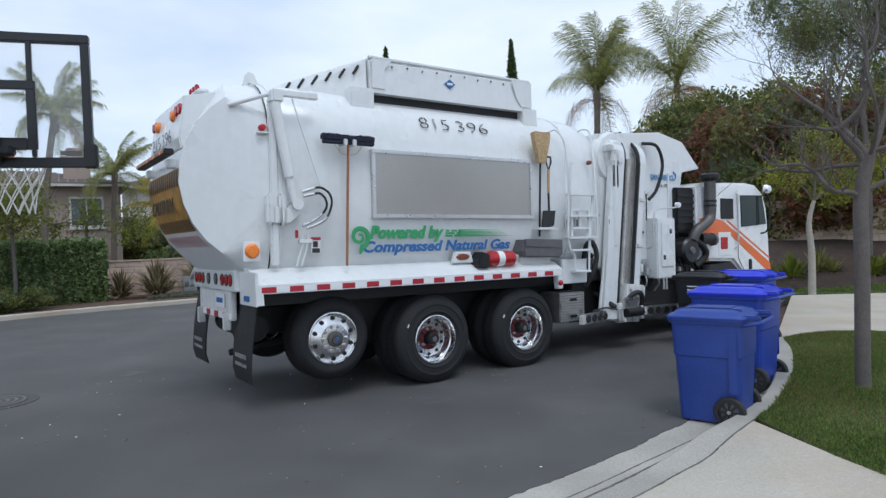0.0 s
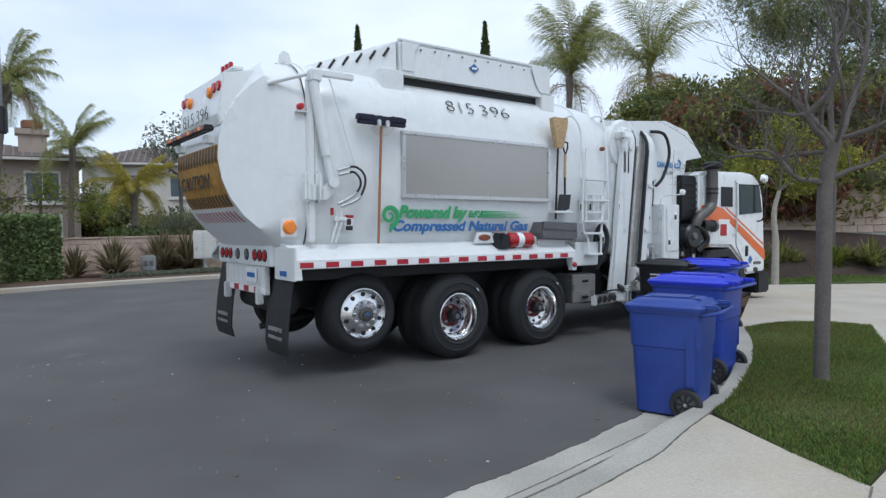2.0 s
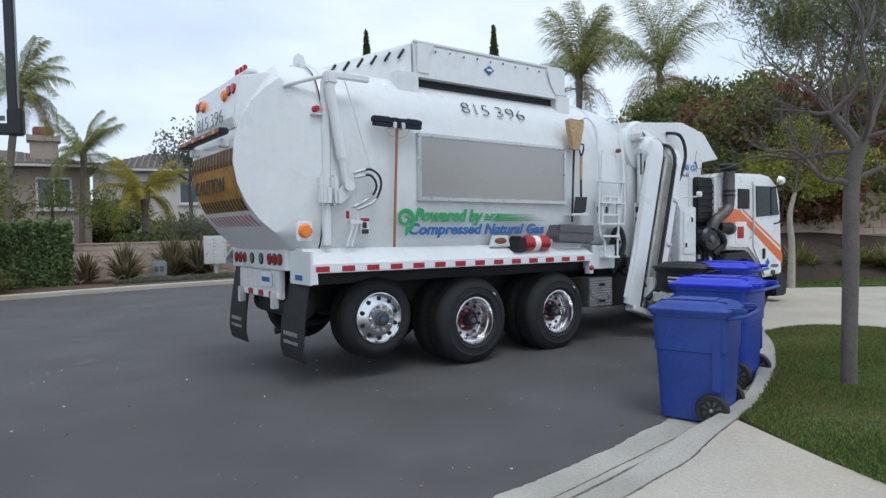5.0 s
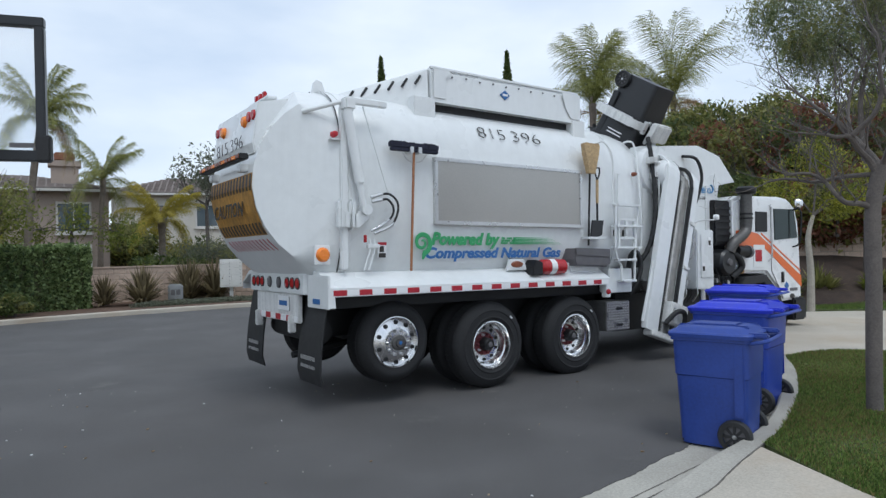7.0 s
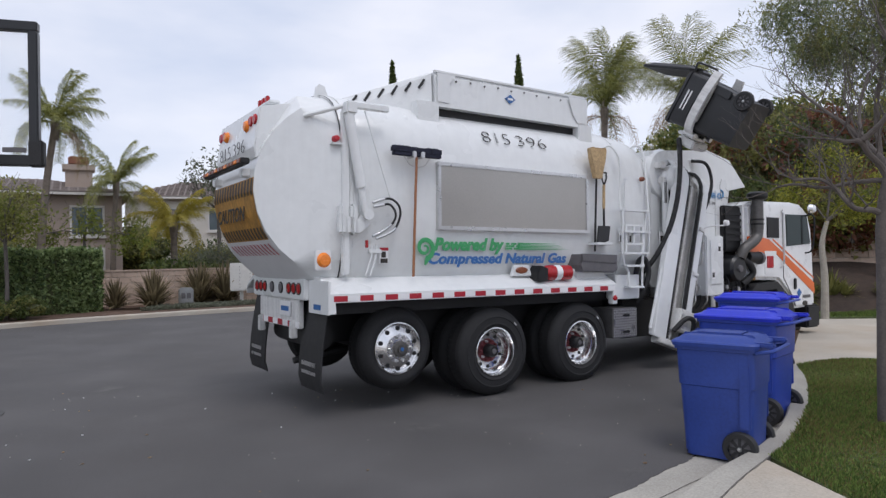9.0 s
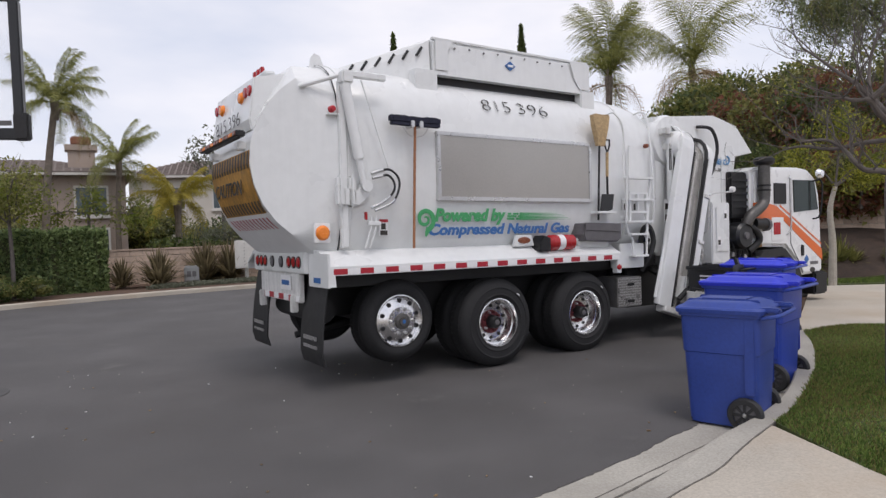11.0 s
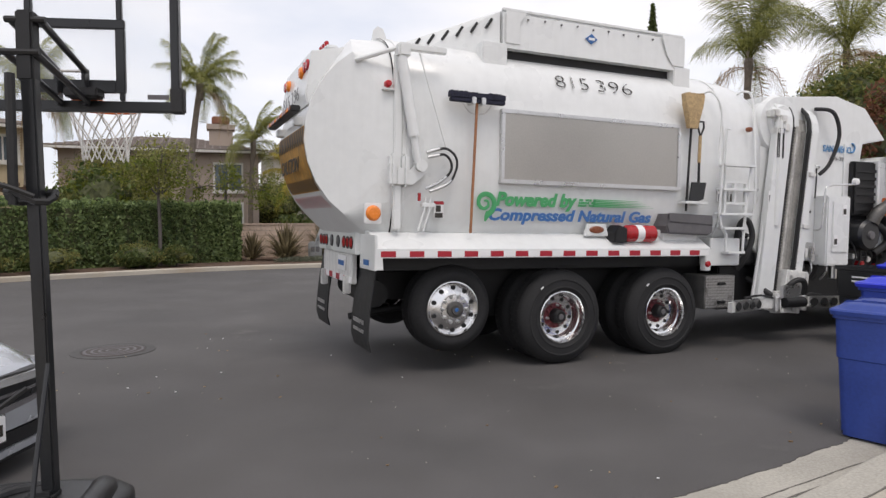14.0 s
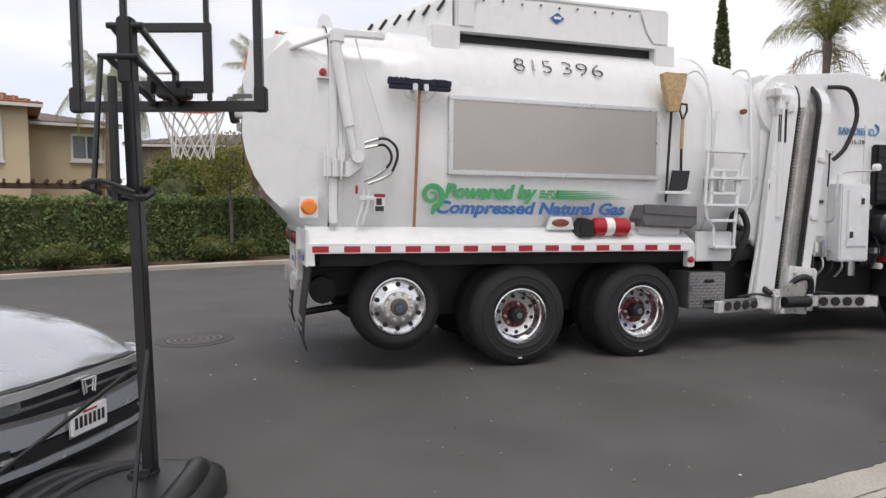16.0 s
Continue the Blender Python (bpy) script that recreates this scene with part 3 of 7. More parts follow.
# side panel with a metal frame
panel = part("side_panel", boxed(-0.87, 1.285, -1.150, -1.09, 1.955, 2.595), M["steel"], truck, "plain brushed metal panel in a light frame")
for x0, x1, z0, z1 in ((-0.912, 1.327, 2.595, 2.635), (-0.912, 1.327, 1.912, 1.955), (-0.912, -0.87, 1.955, 2.595), (1.285, 1.327, 1.955, 2.595)):
    part("panel_frame", boxed(x0, x1, -1.165, -1.09, z0, z1, 0.006), M["alu"], panel)

# lettering
def side_text(name, text, size, x, y, z, material, **k):
    return writing(name, text, size, Matrix.Translation((x, y, z)) @ pose(0, 0, 0, 90, 0, 0), material, truck, **k)


for word, x, w in (("815", -0.227, 0.395), ("396", 0.285, 0.445)):
    num = writing("fleet_number", word, 0.228, Matrix.Translation((x, -1.062, 2.922)) @ pose(0, 0, 0, 62, 0, 0), M["signblack"], truck, fit=w, depth=0.005, bold=-0.007, label="black stencilled digits")
    bm = bmesh.new()
    for k in range(3):
        c = (k + 0.5) * w / 3
        box(bm, c - 0.005, c + 0.001, -0.02, 0.19, 0.005, 0.0062)
    part("stencil_bridge", bm, M["white"], num)
side_text("slogan_top", "Powered by", 0.182, -0.945, -1.128, 1.700, M["green"], shear=0.25, bold=0.0085, fit=0.945, label="green slanted lettering")
side_text("slogan_bottom", "Compressed Natural Gas", 0.158, -1.020, -1.128, 1.555, M["blue"], shear=0.25, bold=0.006, fit=1.985, label="blue slanted lettering")
for i in range(5):
    z = 1.705 + i * 0.017
    part("slogan_streak", prismed([(0.20, z), (0.99 - 0.05 * i, z + 0.004), (0.99 - 0.05 * i, z + 0.006), (0.20, z + 0.015)], -1.131, -1.127, "y"), M["green"], truck, "green speed line")
for i in range(8):
    for k in range(3):
        if (i + k * 3) % 4 or i < 2:
            x, z = 0.015 + i * 0.026 + k * 0.006, 1.706 + k * 0.028
            part("slogan_square", boxed(x, x + 0.022, -1.131, -1.127, z, z + 0.023), M["green"], truck)
bm = bmesh.new()
pts = [(-1.062 + 0.115 * f * math.cos(a), -1.129, 1.718 + 0.115 * f * math.sin(a)) for a, f in ((radians(-75 + 15 * k), 1.0 - 0.023 * k) for k in range(38))]
tube(bm, pts, [0.031 - 0.0006 * k for k in range(38)], 6)
tube(bm, [(-1.02, -1.129, 1.625), (-1.045, -1.129, 1.58), (-1.06, -1.129, 1.54)], [0.034, 0.024, 0.010], 6)
bmesh.ops.transform(bm, matrix=Matrix.Translation((0, -1.129, 0)) @ Matrix.Diagonal((1, 0.12, 1, 1)) @ Matrix.Translation((0, 1.129, 0)), verts=bm.verts)
part("slogan_swirl", bm, M["green"], truck, "green leaf swirl mark")

# fender deck with reflective tape
for s in (-1, 1):
    prof = [(s * 0.90, 1.435), (s * 1.05, 1.42), (s * 1.26, 1.295), (s * 1.285, 1.278), (s * 1.285, 1.195), (s * 1.27, 1.195), (s * 1.27, 1.262), (s * 1.04, 1.375), (s * 0.9, 1.395)]
    deck = part("fender", prismed(prof, -2.20, 1.68, "x", 0.004), M["white"], truck, "white sloping fender deck edged with red and white tape")
    if s < 0:
        x = -2.16
        i = 0
        while x < 1.64:
            w = 0.141 if i % 2 == 0 else 0.131
            part("tape_piece", boxed(x, min(x + w, 1.66), -1.2885, -1.284, 1.205, 1.258), M["tapered"] if i % 2 == 0 else M["tapewhite"], deck)
            x += w
            i += 1
        part("end_plate", boxed(-2.215, -2.19, -1.285, -0.80, 1.08, 1.40, 0.006), M["white"], deck)
        part("end_side", prismed([(-2.20, 1.275), (-2.15, 1.275), (-2.135, 1.09), (-2.20, 1.09)], -1.286, -1.265, "y"), M["white"], deck)
        part("blue_label", boxed(-2.221, -2.214, -1.10, -0.94, 1.12, 1.17), M["blue"], deck)
        part("front_lip", boxed(1.61, 1.69, -1.2875, -1.20, 1.03, 1.275, 0.008), M["white"], deck)
        part("lip_lamp", lathed([(0, -0.02), (0.025, -0.018), (0.036, 0), (0.036, 0.01)], 18, pose(1.645, -1.287, 1.105)), M["red"], deck)

# rear frame: lamps, plate, bumper, flaps
rear = part("rear_frame", boxed(-2.26, -2.18, -0.80, 0.80, 1.20, 1.41, 0.01), M["white"], truck, "white rear lamp panel")
for i, y in enumerate((-0.66, -0.52, -0.38, -0.14, 0.14, 0.38, 0.52, 0.66)):
    part("tail_lamp", lathed([(0, -0.015), (0.042, -0.012), (0.052, 0), (0.052, 0.01)], 18, pose(-2.262, y, 1.31, 0, 0, -90)), M["grey"] if i in (3, 4) else M["red"], rear, "round tail lamp")
    part("lamp_ring", lathed([(0.05, -0.006), (0.06, -0.008), (0.064, 0.004)], 18, pose(-2.262, y, 1.31, 0, 0, -90)), M["black"], rear)
part("rear_skirt", boxed(-2.24, -2.19, -0.62, 0.62, 0.90, 1.20, 0.01), M["white_dirty"], rear)
part("licence_plate", boxed(-2.258, -2.245, -0.40, -0.10, 1.02, 1.17, 0.004), M["tapewhite"], rear)
part("plate_bar", boxed(-2.262, -2.258, -0.36, -0.14, 1.07, 1.12), M["blue"], rear)
for i in range(8):
    part("bumper_tape", boxed(-2.25, -2.239, -0.62 + i * 0.155, -0.62 + (i + 1) * 0.155, 0.91, 0.97), M["tapered"] if i % 2 else M["tapewhite"], rear)
for y in (-0.5, 0.5):
    part("tow_hook", boxed(-2.30, -2.22, y - 0.025, y + 0.025, 0.80, 0.98, 0.01), M["white_dirty"], rear)
for y0 in (-1.12, 0.50):
    bm = bmesh.new()
    rows = []
    for i in range(9):
        z = 1.22 - i * 0.112
        x = -2.13 - 0.10 * math.sin(i / 8 * 1.7) + (0.03 if i == 8 else 0)
        rows.append([(x, y0, z), (x, y0 + 0.56, z), (x + 0.015, y0 + 0.56, z), (x + 0.015, y0, z)])
    loft(bm, rows)
    flap = part("mud_flap", bm, M["rubber"], truck, "black rubber mud flap with worn white marks", True)
    for k in range(2):
        part("flap_mark", boxed(-2.236, -2.228, y0 + 0.12, y0 + 0.46, 0.48 + k * 0.08, 0.51 + k * 0.09), M["alu"], flap)

# frame, axles and wheels
chassis = part("chassis", boxed(-2.1, 6.2, -0.45, 0.45, 0.72, 1.02, 0.02), M["black"], truck, "black chassis rails")
part("under_body", boxed(-2.1, 2.7, -1.0, 1.0, 1.06, 1.24, 0.03), M["black"], truck)
part("air_tank", tubed([(-2.0, -0.62, 0.80), (-1.95, 0.62, 0.80)], 0.13, 16), M["black"], chassis)
part("tag_beam", tubed([(-2.2, -0.35, 0.55), (-1.4, -0.35, 0.66)], 0.035, 10), M["black"], chassis)


def wheel_set(x, z, r, kind):
    w = empty("wheel", Matrix.Translation((x, 0, z)))
    w.parent = truck
    for s in (-1, 1):
        turn = pose(0, 0, 0, 0, 0, 0 if s < 0 else 180)
        if kind == "single":
            y = -1.085
            tyre = [(0.262, y + 0.03), (0.28, y - 0.0), (0.32, y - 0.012), (r - 0.07, y - 0.005), (r - 0.045, y + 0.02), (r - 0.012, y + 0.05), (r, y + 0.09), (r, y + 0.28), (r - 0.03, y + 0.33), (r - 0.06, y + 0.36), (0.262, y + 0.34)]
            spans = [tyre]
        else:
            y = -1.20
            tyre = [(0.255, y + 0.05), (0.27, y + 0.012), (0.30, y - 0.006), (0.305, y - 0.012), (0.315, y - 0.012), (0.32, y - 0.007), (0.375, y - 0.006), (0.38, y - 0.012), (0.392, y - 0.012), (0.397, y - 0.005), (0.42, y + 0.002), (r - 0.04, y + 0.02), (r - 0.01, y + 0.045), (r, y + 0.08), (r, y + 0.23), (r - 0.02, y + 0.27), (0.36, y + 0.29), (0.255, y + 0.26)]
            spans = [tyre, [(a, b + 0.33) for a, b in tyre]]
        for k, sp in enumerate(spans):
            ty = part("tyre", lathed(sp, 56, turn), M["tyre"], w, "black tyre", True)
            bm = bmesh.new()
            for i in range(52):
                a = 2 * math.pi * i / 52
                for yy in (sp[-5][1] + 0.0, sp[-4][1] - 0.05):
                    box(bm, -0.02, 0.02, yy, yy + 0.05, r - 0.012, r + 0.004, m=turn @ pose(0, 0, 0, 0, math.degrees(a), 0))
            part("tread", bm, M["tyre"], ty)["kind"] = "stuff"
        if kind == "single":
            # dished polished disc with ten holes and a hub
            disc = part("rim", lathed([(0.262, y + 0.02), (0.267, y + 0.0), (0.258, y - 0.004), (0.247, y + 0.026), (0.236, y + 0.03), (0.175, y - 0.004), (0.150, y - 0.02), (0.140, y - 0.02), (0.135, y - 0.03), (0.09, y - 0.034), (0, y - 0.034)], 56, turn), M["chrome"], w, "polished aluminium wheel", True)
            for i in range(10):
                a = 2 * math.pi * (i + 0.5) / 10
                part("hand_hole", lathed([(0, -0.012), (0.021, -0.012), (0.024, 0.012)], 14, turn @ pose(0.206 * math.cos(a), y + 0.010, 0.206 * math.sin(a))), M["black"], disc)
            for i in range(10):
                a = 2 * math.pi * i / 10
                part("wheel_nut", lathed([(0, -0.03), (0.012, -0.03), (0.016, -0.012), (0.019, 0)], 8, turn @ pose(0.125 * math.cos(a), y - 0.03, 0.125 * math.sin(a))), M["alu"], disc)
            part("hub_cap", lathed([(0, -0.055), (0.045, -0.055), (0.05, -0.04), (0.078, -0.035), (0.082, 0.0)], 24, turn @ pose(0, y - 0.03, 0)), M["soot"], disc)
            part("hub_centre", lathed([(0, -0.062), (0.018, -0.06), (0.022, -0.05)], 16, turn @ pose(0, y - 0.03, 0)), M["blue"], disc)
        else:
            disc = part("rim", lathed([(0.257, y + 0.05), (0.270, y + 0.02), (0.268, y + 0.002), (0.258, y - 0.002), (0.247, y + 0.022), (0.243, y + 0.06), (0.228, y + 0.068), (0.222, y + 0.12), (0.205, y + 0.145), (0.19, y + 0.15), (0.10, y + 0.155), (0, y + 0.155)], 56, turn), M["chrome"], w, "polished deep-dish aluminium wheel", True)
            for i in range(10):
                a = 2 * math.pi * (i + 0.5) / 10
                part("hand_hole", lathed([(0, -0.008), (0.019, -0.008), (0.021, 0.01)], 12, turn @ pose(0.178 * math.cos(a), y + 0.15, 0.178 * math.sin(a))), M["black"], disc)
            part("hub_flange", lathed([(0.07, -0.012), (0.128, -0.012), (0.132, 0.0)], 28, turn @ pose(0, y + 0.152, 0)), M["rusty_red"], disc, "worn red painted hub flange")
            for i in range(10):
                a = 2 * math.pi * i / 10
                part("wheel_nut", lathed([(0, -0.04), (0.011, -0.04), (0.016, -0.012), (0.016, 0)], 8, turn @ pose(0.108 * math.cos(a), y + 0.145, 0.108 * math.sin(a))), M["rusty_red"] if i % 3 else M["alu"], disc)
            part("hub", lathed([(0, -0.12), (0.055, -0.12), (0.068, -0.10), (0.076, -0.02), (0.08, 0.0)], 24, turn @ pose(0, y + 0.15, 0)), M["black"], disc)
            part("hub_centre", lathed([(0, -0.128), (0.028, -0.126), (0.033, -0.115)], 16, turn @ pose(0, y + 0.15, 0)), M["grey"], disc)
            part("balance_patch", boxed(-0.02, 0.02, y - 0.012, y - 0.004, -0.006, 0.006, m=pose(0, 0, 0, 0, 223, 0) @ turn @ pose(0, 0, -0.40)), M["tapewhite"], disc)
    part("axle", tubed([(0, -0.7, 0), (0, 0.7, 0)], 0.085, 14), M["black"], w)
    return w


WHEEL_AT = [(-1.362, 0.69), (-0.186, 0.574), (1.139, 0.574), (5.25, 0.665)]
wheels = [wheel_set(*at, r, kind) for at, r, kind in zip(WHEEL_AT, (0.425, 0.485, 0.485, 0.485), ("single", "dual", "dual", "single"))]

# gas tank housing on the roof
cng = part("gas_tank_housing", prismed([(-0.84, 3.68), (0.84, 3.68), (0.90, 3.64), (0.92, 3.29), (-0.92, 3.29), (-0.90, 3.64)], -0.78, 1.56, "x", 0.008), M["white"], truck, "white roof housing for gas tanks")
for s in (-1, 1):
    for x0, x1 in ((-1.02, -0.74), (1.40, 1.64)):
        part("leg", boxed(x0, x1, s * 0.86 - 0.07, s * 0.86 + 0.07, 3.02, 3.33, 0.01), M["white"], cng)
    # black strip standing for the shade in the opening below the housing
    part("gap", boxed(-0.76, 1.42, s * 0.80 - 0.02, s * 0.80 + 0.02, 3.1, 3.30), M["black"], cng)
    part("corner_plate", prismed([(-0.76, 3.34), (-0.60, 3.34), (-0.60, 3.56), (-0.52, 3.66), (-0.76, 3.66)], s * 0.93, s * 0.923, "y"), M["white"], cng)
    part("corner_plate", prismed([(1.55, 3.34), (1.38, 3.34), (1.30, 3.44), (1.22, 3.66), (1.55, 3.66)], s * 0.93, s * 0.923, "y"), M["white"], cng)
    part("top_rail", boxed(-0.78, 1.56, s * 0.875 - 0.02, s * 0.875 + 0.02, 3.67, 3.70, 0.006), M["white"], cng)
    for i in range(12):
        part("bolt", lathed([(0, -0.01), (0.01, -0.01), (0.012, 0)], 8, pose(-0.7 + i * 0.2, s * 0.912, 3.60 if i % 2 else 3.61, 0, 0, 0 if s < 0 else 180)), M["grey"], cng)
bm = bmesh.new()
bmesh.ops.convex_hull(bm, input=[bm.verts.new((x, s * y, z)) for s in (-1, 1) for x, y, z in ((-0.80, 0.86, 3.66), (-0.80, 0.88, 3.2), (-1.60, 0.30, 3.40), (-1.66, 0.34, 3.2), (-0.80, 0.80, 3.68))])
slope = part("slope_cover", bm, M["white"], cng, "white louvred sloping cover")
for s in (-1, 1):
    a, b = Vector((-0.84, s * 0.84, 3.55)), Vector((-1.58, s * 0.33, 3.35))
    for i in range(6):
        p = a.lerp(b, (i + 0.5) / 6)
        part("louvre", tubed([p + Vector((0.03, s * 0.03, 0.055)), p + Vector((-0.035, s * 0.02, -0.045))], 0.014, 6), M["black"], slope)
bm = prismed([(0.20, 3.50), (0.275, 3.555), (0.35, 3.50), (0.275, 3.445)], -0.925, -0.913, "y")
dia = part("gas_diamond", bm, M["blue"], cng, "small blue diamond sticker")
part("diamond_bar", boxed(0.235, 0.315, -0.928, -0.926, 3.487, 3.513), M["tapewhite"], dia)

RNG_SIDE = random.Random(3)
# ladder, rails and tools on the side
lad = part("ladder", tubed([(1.83, -1.27, 2.22), (1.805, -1.27, 1.666), (1.84, -1.27, 1.52), (1.92, -1.27, 1.43), (1.92, -1.27, 1.233)], 0.016, 8), M["white"], truck, "white side ladder with tread steps")
part("rail", tubed([(2.29, -1.25, 2.22), (2.20, -1.27, 1.666), (2.18, -1.27, 1.45), (2.175, -1.27, 1.233), (1.92, -1.27, 1.233)], 0.016, 8), M["white"], lad)
for z, x0, x1 in ((2.22, 1.83, 2.30), (1.945, 1.815, 2.315), (1.666, 1.80, 2.296), (1.507, 1.85, 2.18), (1.233, 1.92, 2.175)):
    part("step", boxed(x0, x1, -1.31, -1.20, z - 0.016, z + 0.012, 0.004), M["white"], lad)
for z in (2.025, 1.785):
    part("cross_bar", boxed(1.86, 2.205, -1.285, -1.255, z - 0.014, z + 0.014, 0.004), M["white"], lad)
for x in (1.875, 2.02, 2.19):
    part("step_web", boxed(x - 0.016, x + 0.016, -1.285, -1.245, 1.675 if x != 2.02 else 1.80, 2.02, 0.004), M["white"], lad)
for x0 in (1.90, 2.08):
    q = part("notice", boxed(x0, x0 + 0.09, -1.14, -1.125, 1.80, 1.95), M["tapewhite"], lad)
    part("notice_bar", boxed(x0 + 0.015, x0 + 0.075, -1.144, -1.14, 1.815, 1.90), M["signblack"], q)
part("grab_rail", tubed(arc_pts([(1.72, -1.02, 3.02), (1.80, -1.10, 3.05), (1.88, -1.18, 2.85), (1.86, -1.19, 2.4), (1.84, -1.24, 2.0)], 5), 0.012, 8), M["white"], truck, smooth=True)
part("grab_rail", tubed(arc_pts([(2.42, -0.85, 3.10), (2.46, -0.95, 3.14), (2.52, -1.02, 3.05), (2.48, -1.12, 2.5), (2.46, -1.16, 1.75), (2.40, -1.1, 1.55)], 5), 0.014, 8), M["white"], truck, smooth=True)
part("tall_rail", tubed([(2.06, -1.14, 2.64), (2.0, -1.16, 2.64), (1.98, -1.16, 2.05)], 0.010, 6), M["white"], truck)
part("side_lamp", lathed([(0, -0.03), (0.022, -0.028), (0.03, 0), (0.03, 0.03)], 14, pose(2.36, -1.14, 2.66)), M["brown_lens"], truck)
part("cabinet_plate", boxed(1.77, 2.223, -1.19, -1.02, 1.078, 1.389, 0.01), M["white"], truck)

broom = part("push_broom", boxed(-1.485, -0.92, -1.245, -1.185, 2.65, 2.685, 0.006), M["bristle"], truck, "push broom with black bristles hung on the side")
bm = boxed(-1.485, -0.92, -1.24, -1.19, 2.684, 2.70, 0.004)
for k in range(44):
    for q in range(3):
        x = -1.488 + k * 0.0131 + RNG_SIDE.uniform(-0.004, 0.004)
        box(bm, x - 0.008, x + 0.008, -1.248 + q * 0.022, -1.228 + q * 0.022, 2.69, 2.742 + RNG_SIDE.uniform(-0.008, 0.008))
part("bristles", bm, M["bristle"], broom)
part("broom_stick", tubed([(-1.205, -1.21, 2.68), (-1.246, -1.20, 1.425)], 0.014, 8), M["wood"], broom)
for s in (-1, 1):
    part("broom_brace", tubed(arc_pts([(-1.21 + s * 0.02, -1.22, 2.545), (-1.21 + s * 0.09, -1.23, 2.565), (-1.21 + s * 0.15, -1.23, 2.64)], 4), 0.006, 6), M["alu"], broom)
    part("broom_clip", boxed(-1.205 + s * 0.05 - 0.022, -1.205 + s * 0.05 + 0.022, -1.262, -1.13, 2.635, 2.70, 0.006), M["alu"], broom)
bm = bmesh.new()
loft(bm, [[(1.43 - w, -1.21 - d, z), (1.43 + w, -1.21 - d, z), (1.43 + w, -1.21 + d, z), (1.43 - w, -1.21 + d, z)] for z, w, d in ((2.965, 0.142, 0.03), (2.84, 0.118, 0.035), (2.72, 0.082, 0.035), (2.64, 0.064, 0.03), (2.60, 0.060, 0.025))])
for k in range(26):
    x = 1.297 + k * 0.0106
    box(bm, x - 0.004, x + 0.004, -1.236, -1.184, 2.95, 2.968 + RNG_SIDE.uniform(0, 0.022))
straw = part("straw_broom", bm, M["straw"], truck, "straw broom standing upside down")
part("straw_handle", tubed([(1.425, -1.2, 2.61), (1.385, -1.2, 1.69)], 0.013, 8), M["black"], straw)
sh = part("shovel", tubed([(1.568, -1.19, 2.53), (1.562, -1.19, 2.23)], 0.018, 8), M["straw"], truck, "long shovel with black blade and wooden shaft")
part("shovel_shaft", tubed([(1.562, -1.19, 2.25), (1.564, -1.19, 2.02), (1.55, -1.2, 1.98)], 0.014, 8), M["black"], sh)
part("shovel_grip", tubed([(1.535, -1.19, 2.68), (1.53, -1.19, 2.62), (1.57, -1.19, 2.52), (1.615, -1.19, 2.62), (1.61, -1.19, 2.685), (1.535, -1.19, 2.685)], 0.012, 6), M["black"], sh)
part("blade", prismed([(1.452, 2.01), (1.662, 2.012), (1.63, 1.825), (1.52, 1.79), (1.417, 1.80)], -1.21, -1.195, "y", 0.003), M["blackgloss"], sh)
part("tool_bracket", boxed(1.342, 1.65, -1.25, -1.12, 1.77, 1.80, 0.004), M["white"], truck)
ext = part("fire_extinguisher", lathed([(0, -0.22), (0.05, -0.22), (0.09, -0.18), (0.09, 0.16), (0.06, 0.20), (0.03, 0.22), (0, 0.22)], 24, pose(0.75, -1.19, 1.435, 0, 0, 90)), M["red"], truck, "red fire extinguisher lying on the fender", True)
part("extinguisher_label", lathed([(0.092, -0.02), (0.092, 0.07)], 24, pose(0.75, -1.19, 1.435, 0, 0, 90)), M["tapewhite"], ext)
part("extinguisher_valve", boxed(0.97, 1.03, -1.22, -1.16, 1.41, 1.48, 0.01), M["alu"], ext)
part("extinguisher_box", prismed([(0.39, 1.34), (0.55, 1.34), (0.55, 1.49), (0.45, 1.52), (0.39, 1.44)], -1.26, -1.08, "y", 0.008), M["black"], ext, "black rubber bracket")
bag = part("tool_case", prismed([(1.10, 1.44), (1.66, 1.42), (1.73, 1.46), (1.73, 1.62), (1.65, 1.64), (1.10, 1.655), (1.07, 1.52)], -1.26, -1.0, "y", 0.015), M["grey"], truck, "grey vinyl covered tool case")
part("case_flap", prismed([(1.10, 1.57), (1.71, 1.54), (1.71, 1.645), (1.09, 1.662)], -1.27, -1.255, "y", 0.004), M["grey"], bag)
part("case_leg", boxed(1.12, 1.6, -1.15, -1.05, 1.36, 1.46), M["white"], bag)
ov = part("oval_lamp", lathed([(0, -0.012), (0.06, -0.01), (0.075, 0.0)], 24, Matrix.Translation((0.24, -1.15, 1.47)) @ Matrix.Diagonal((1.25, 1, 0.5, 1))), M["brown_lens"], truck)
part("oval_mount", prismed([(0.10, 1.40), (0.40, 1.40), (0.36, 1.53), (0.14, 1.53)], -1.146, -1.09, "y", 0.01), M["white"], truck)
stepbox = part("tread_box", boxed(1.69, 2.14, -1.21, -0.85, 0.585, 0.965, 0.01), M["diamond"], truck, "diamond plate step box")
bm = bmesh.new()
for i in range(13):
    for k in range(11):
        box(bm, -0.012, 0.012, -0.003, 0.003, -0.004, 0.004, m=pose(1.712 + i * 0.034, -1.212, 0.612 + k * 0.033, 0, 45 if (i + k) % 2 else -45, 0))
part("tread_pattern", bm, M["alu"], stepbox)
for z in (0.66, 0.87):
    part("box_latch", boxed(1.87, 1.99, -1.225, -1.21, z - 0.018, z + 0.018, 0.006), M["black"], stepbox)

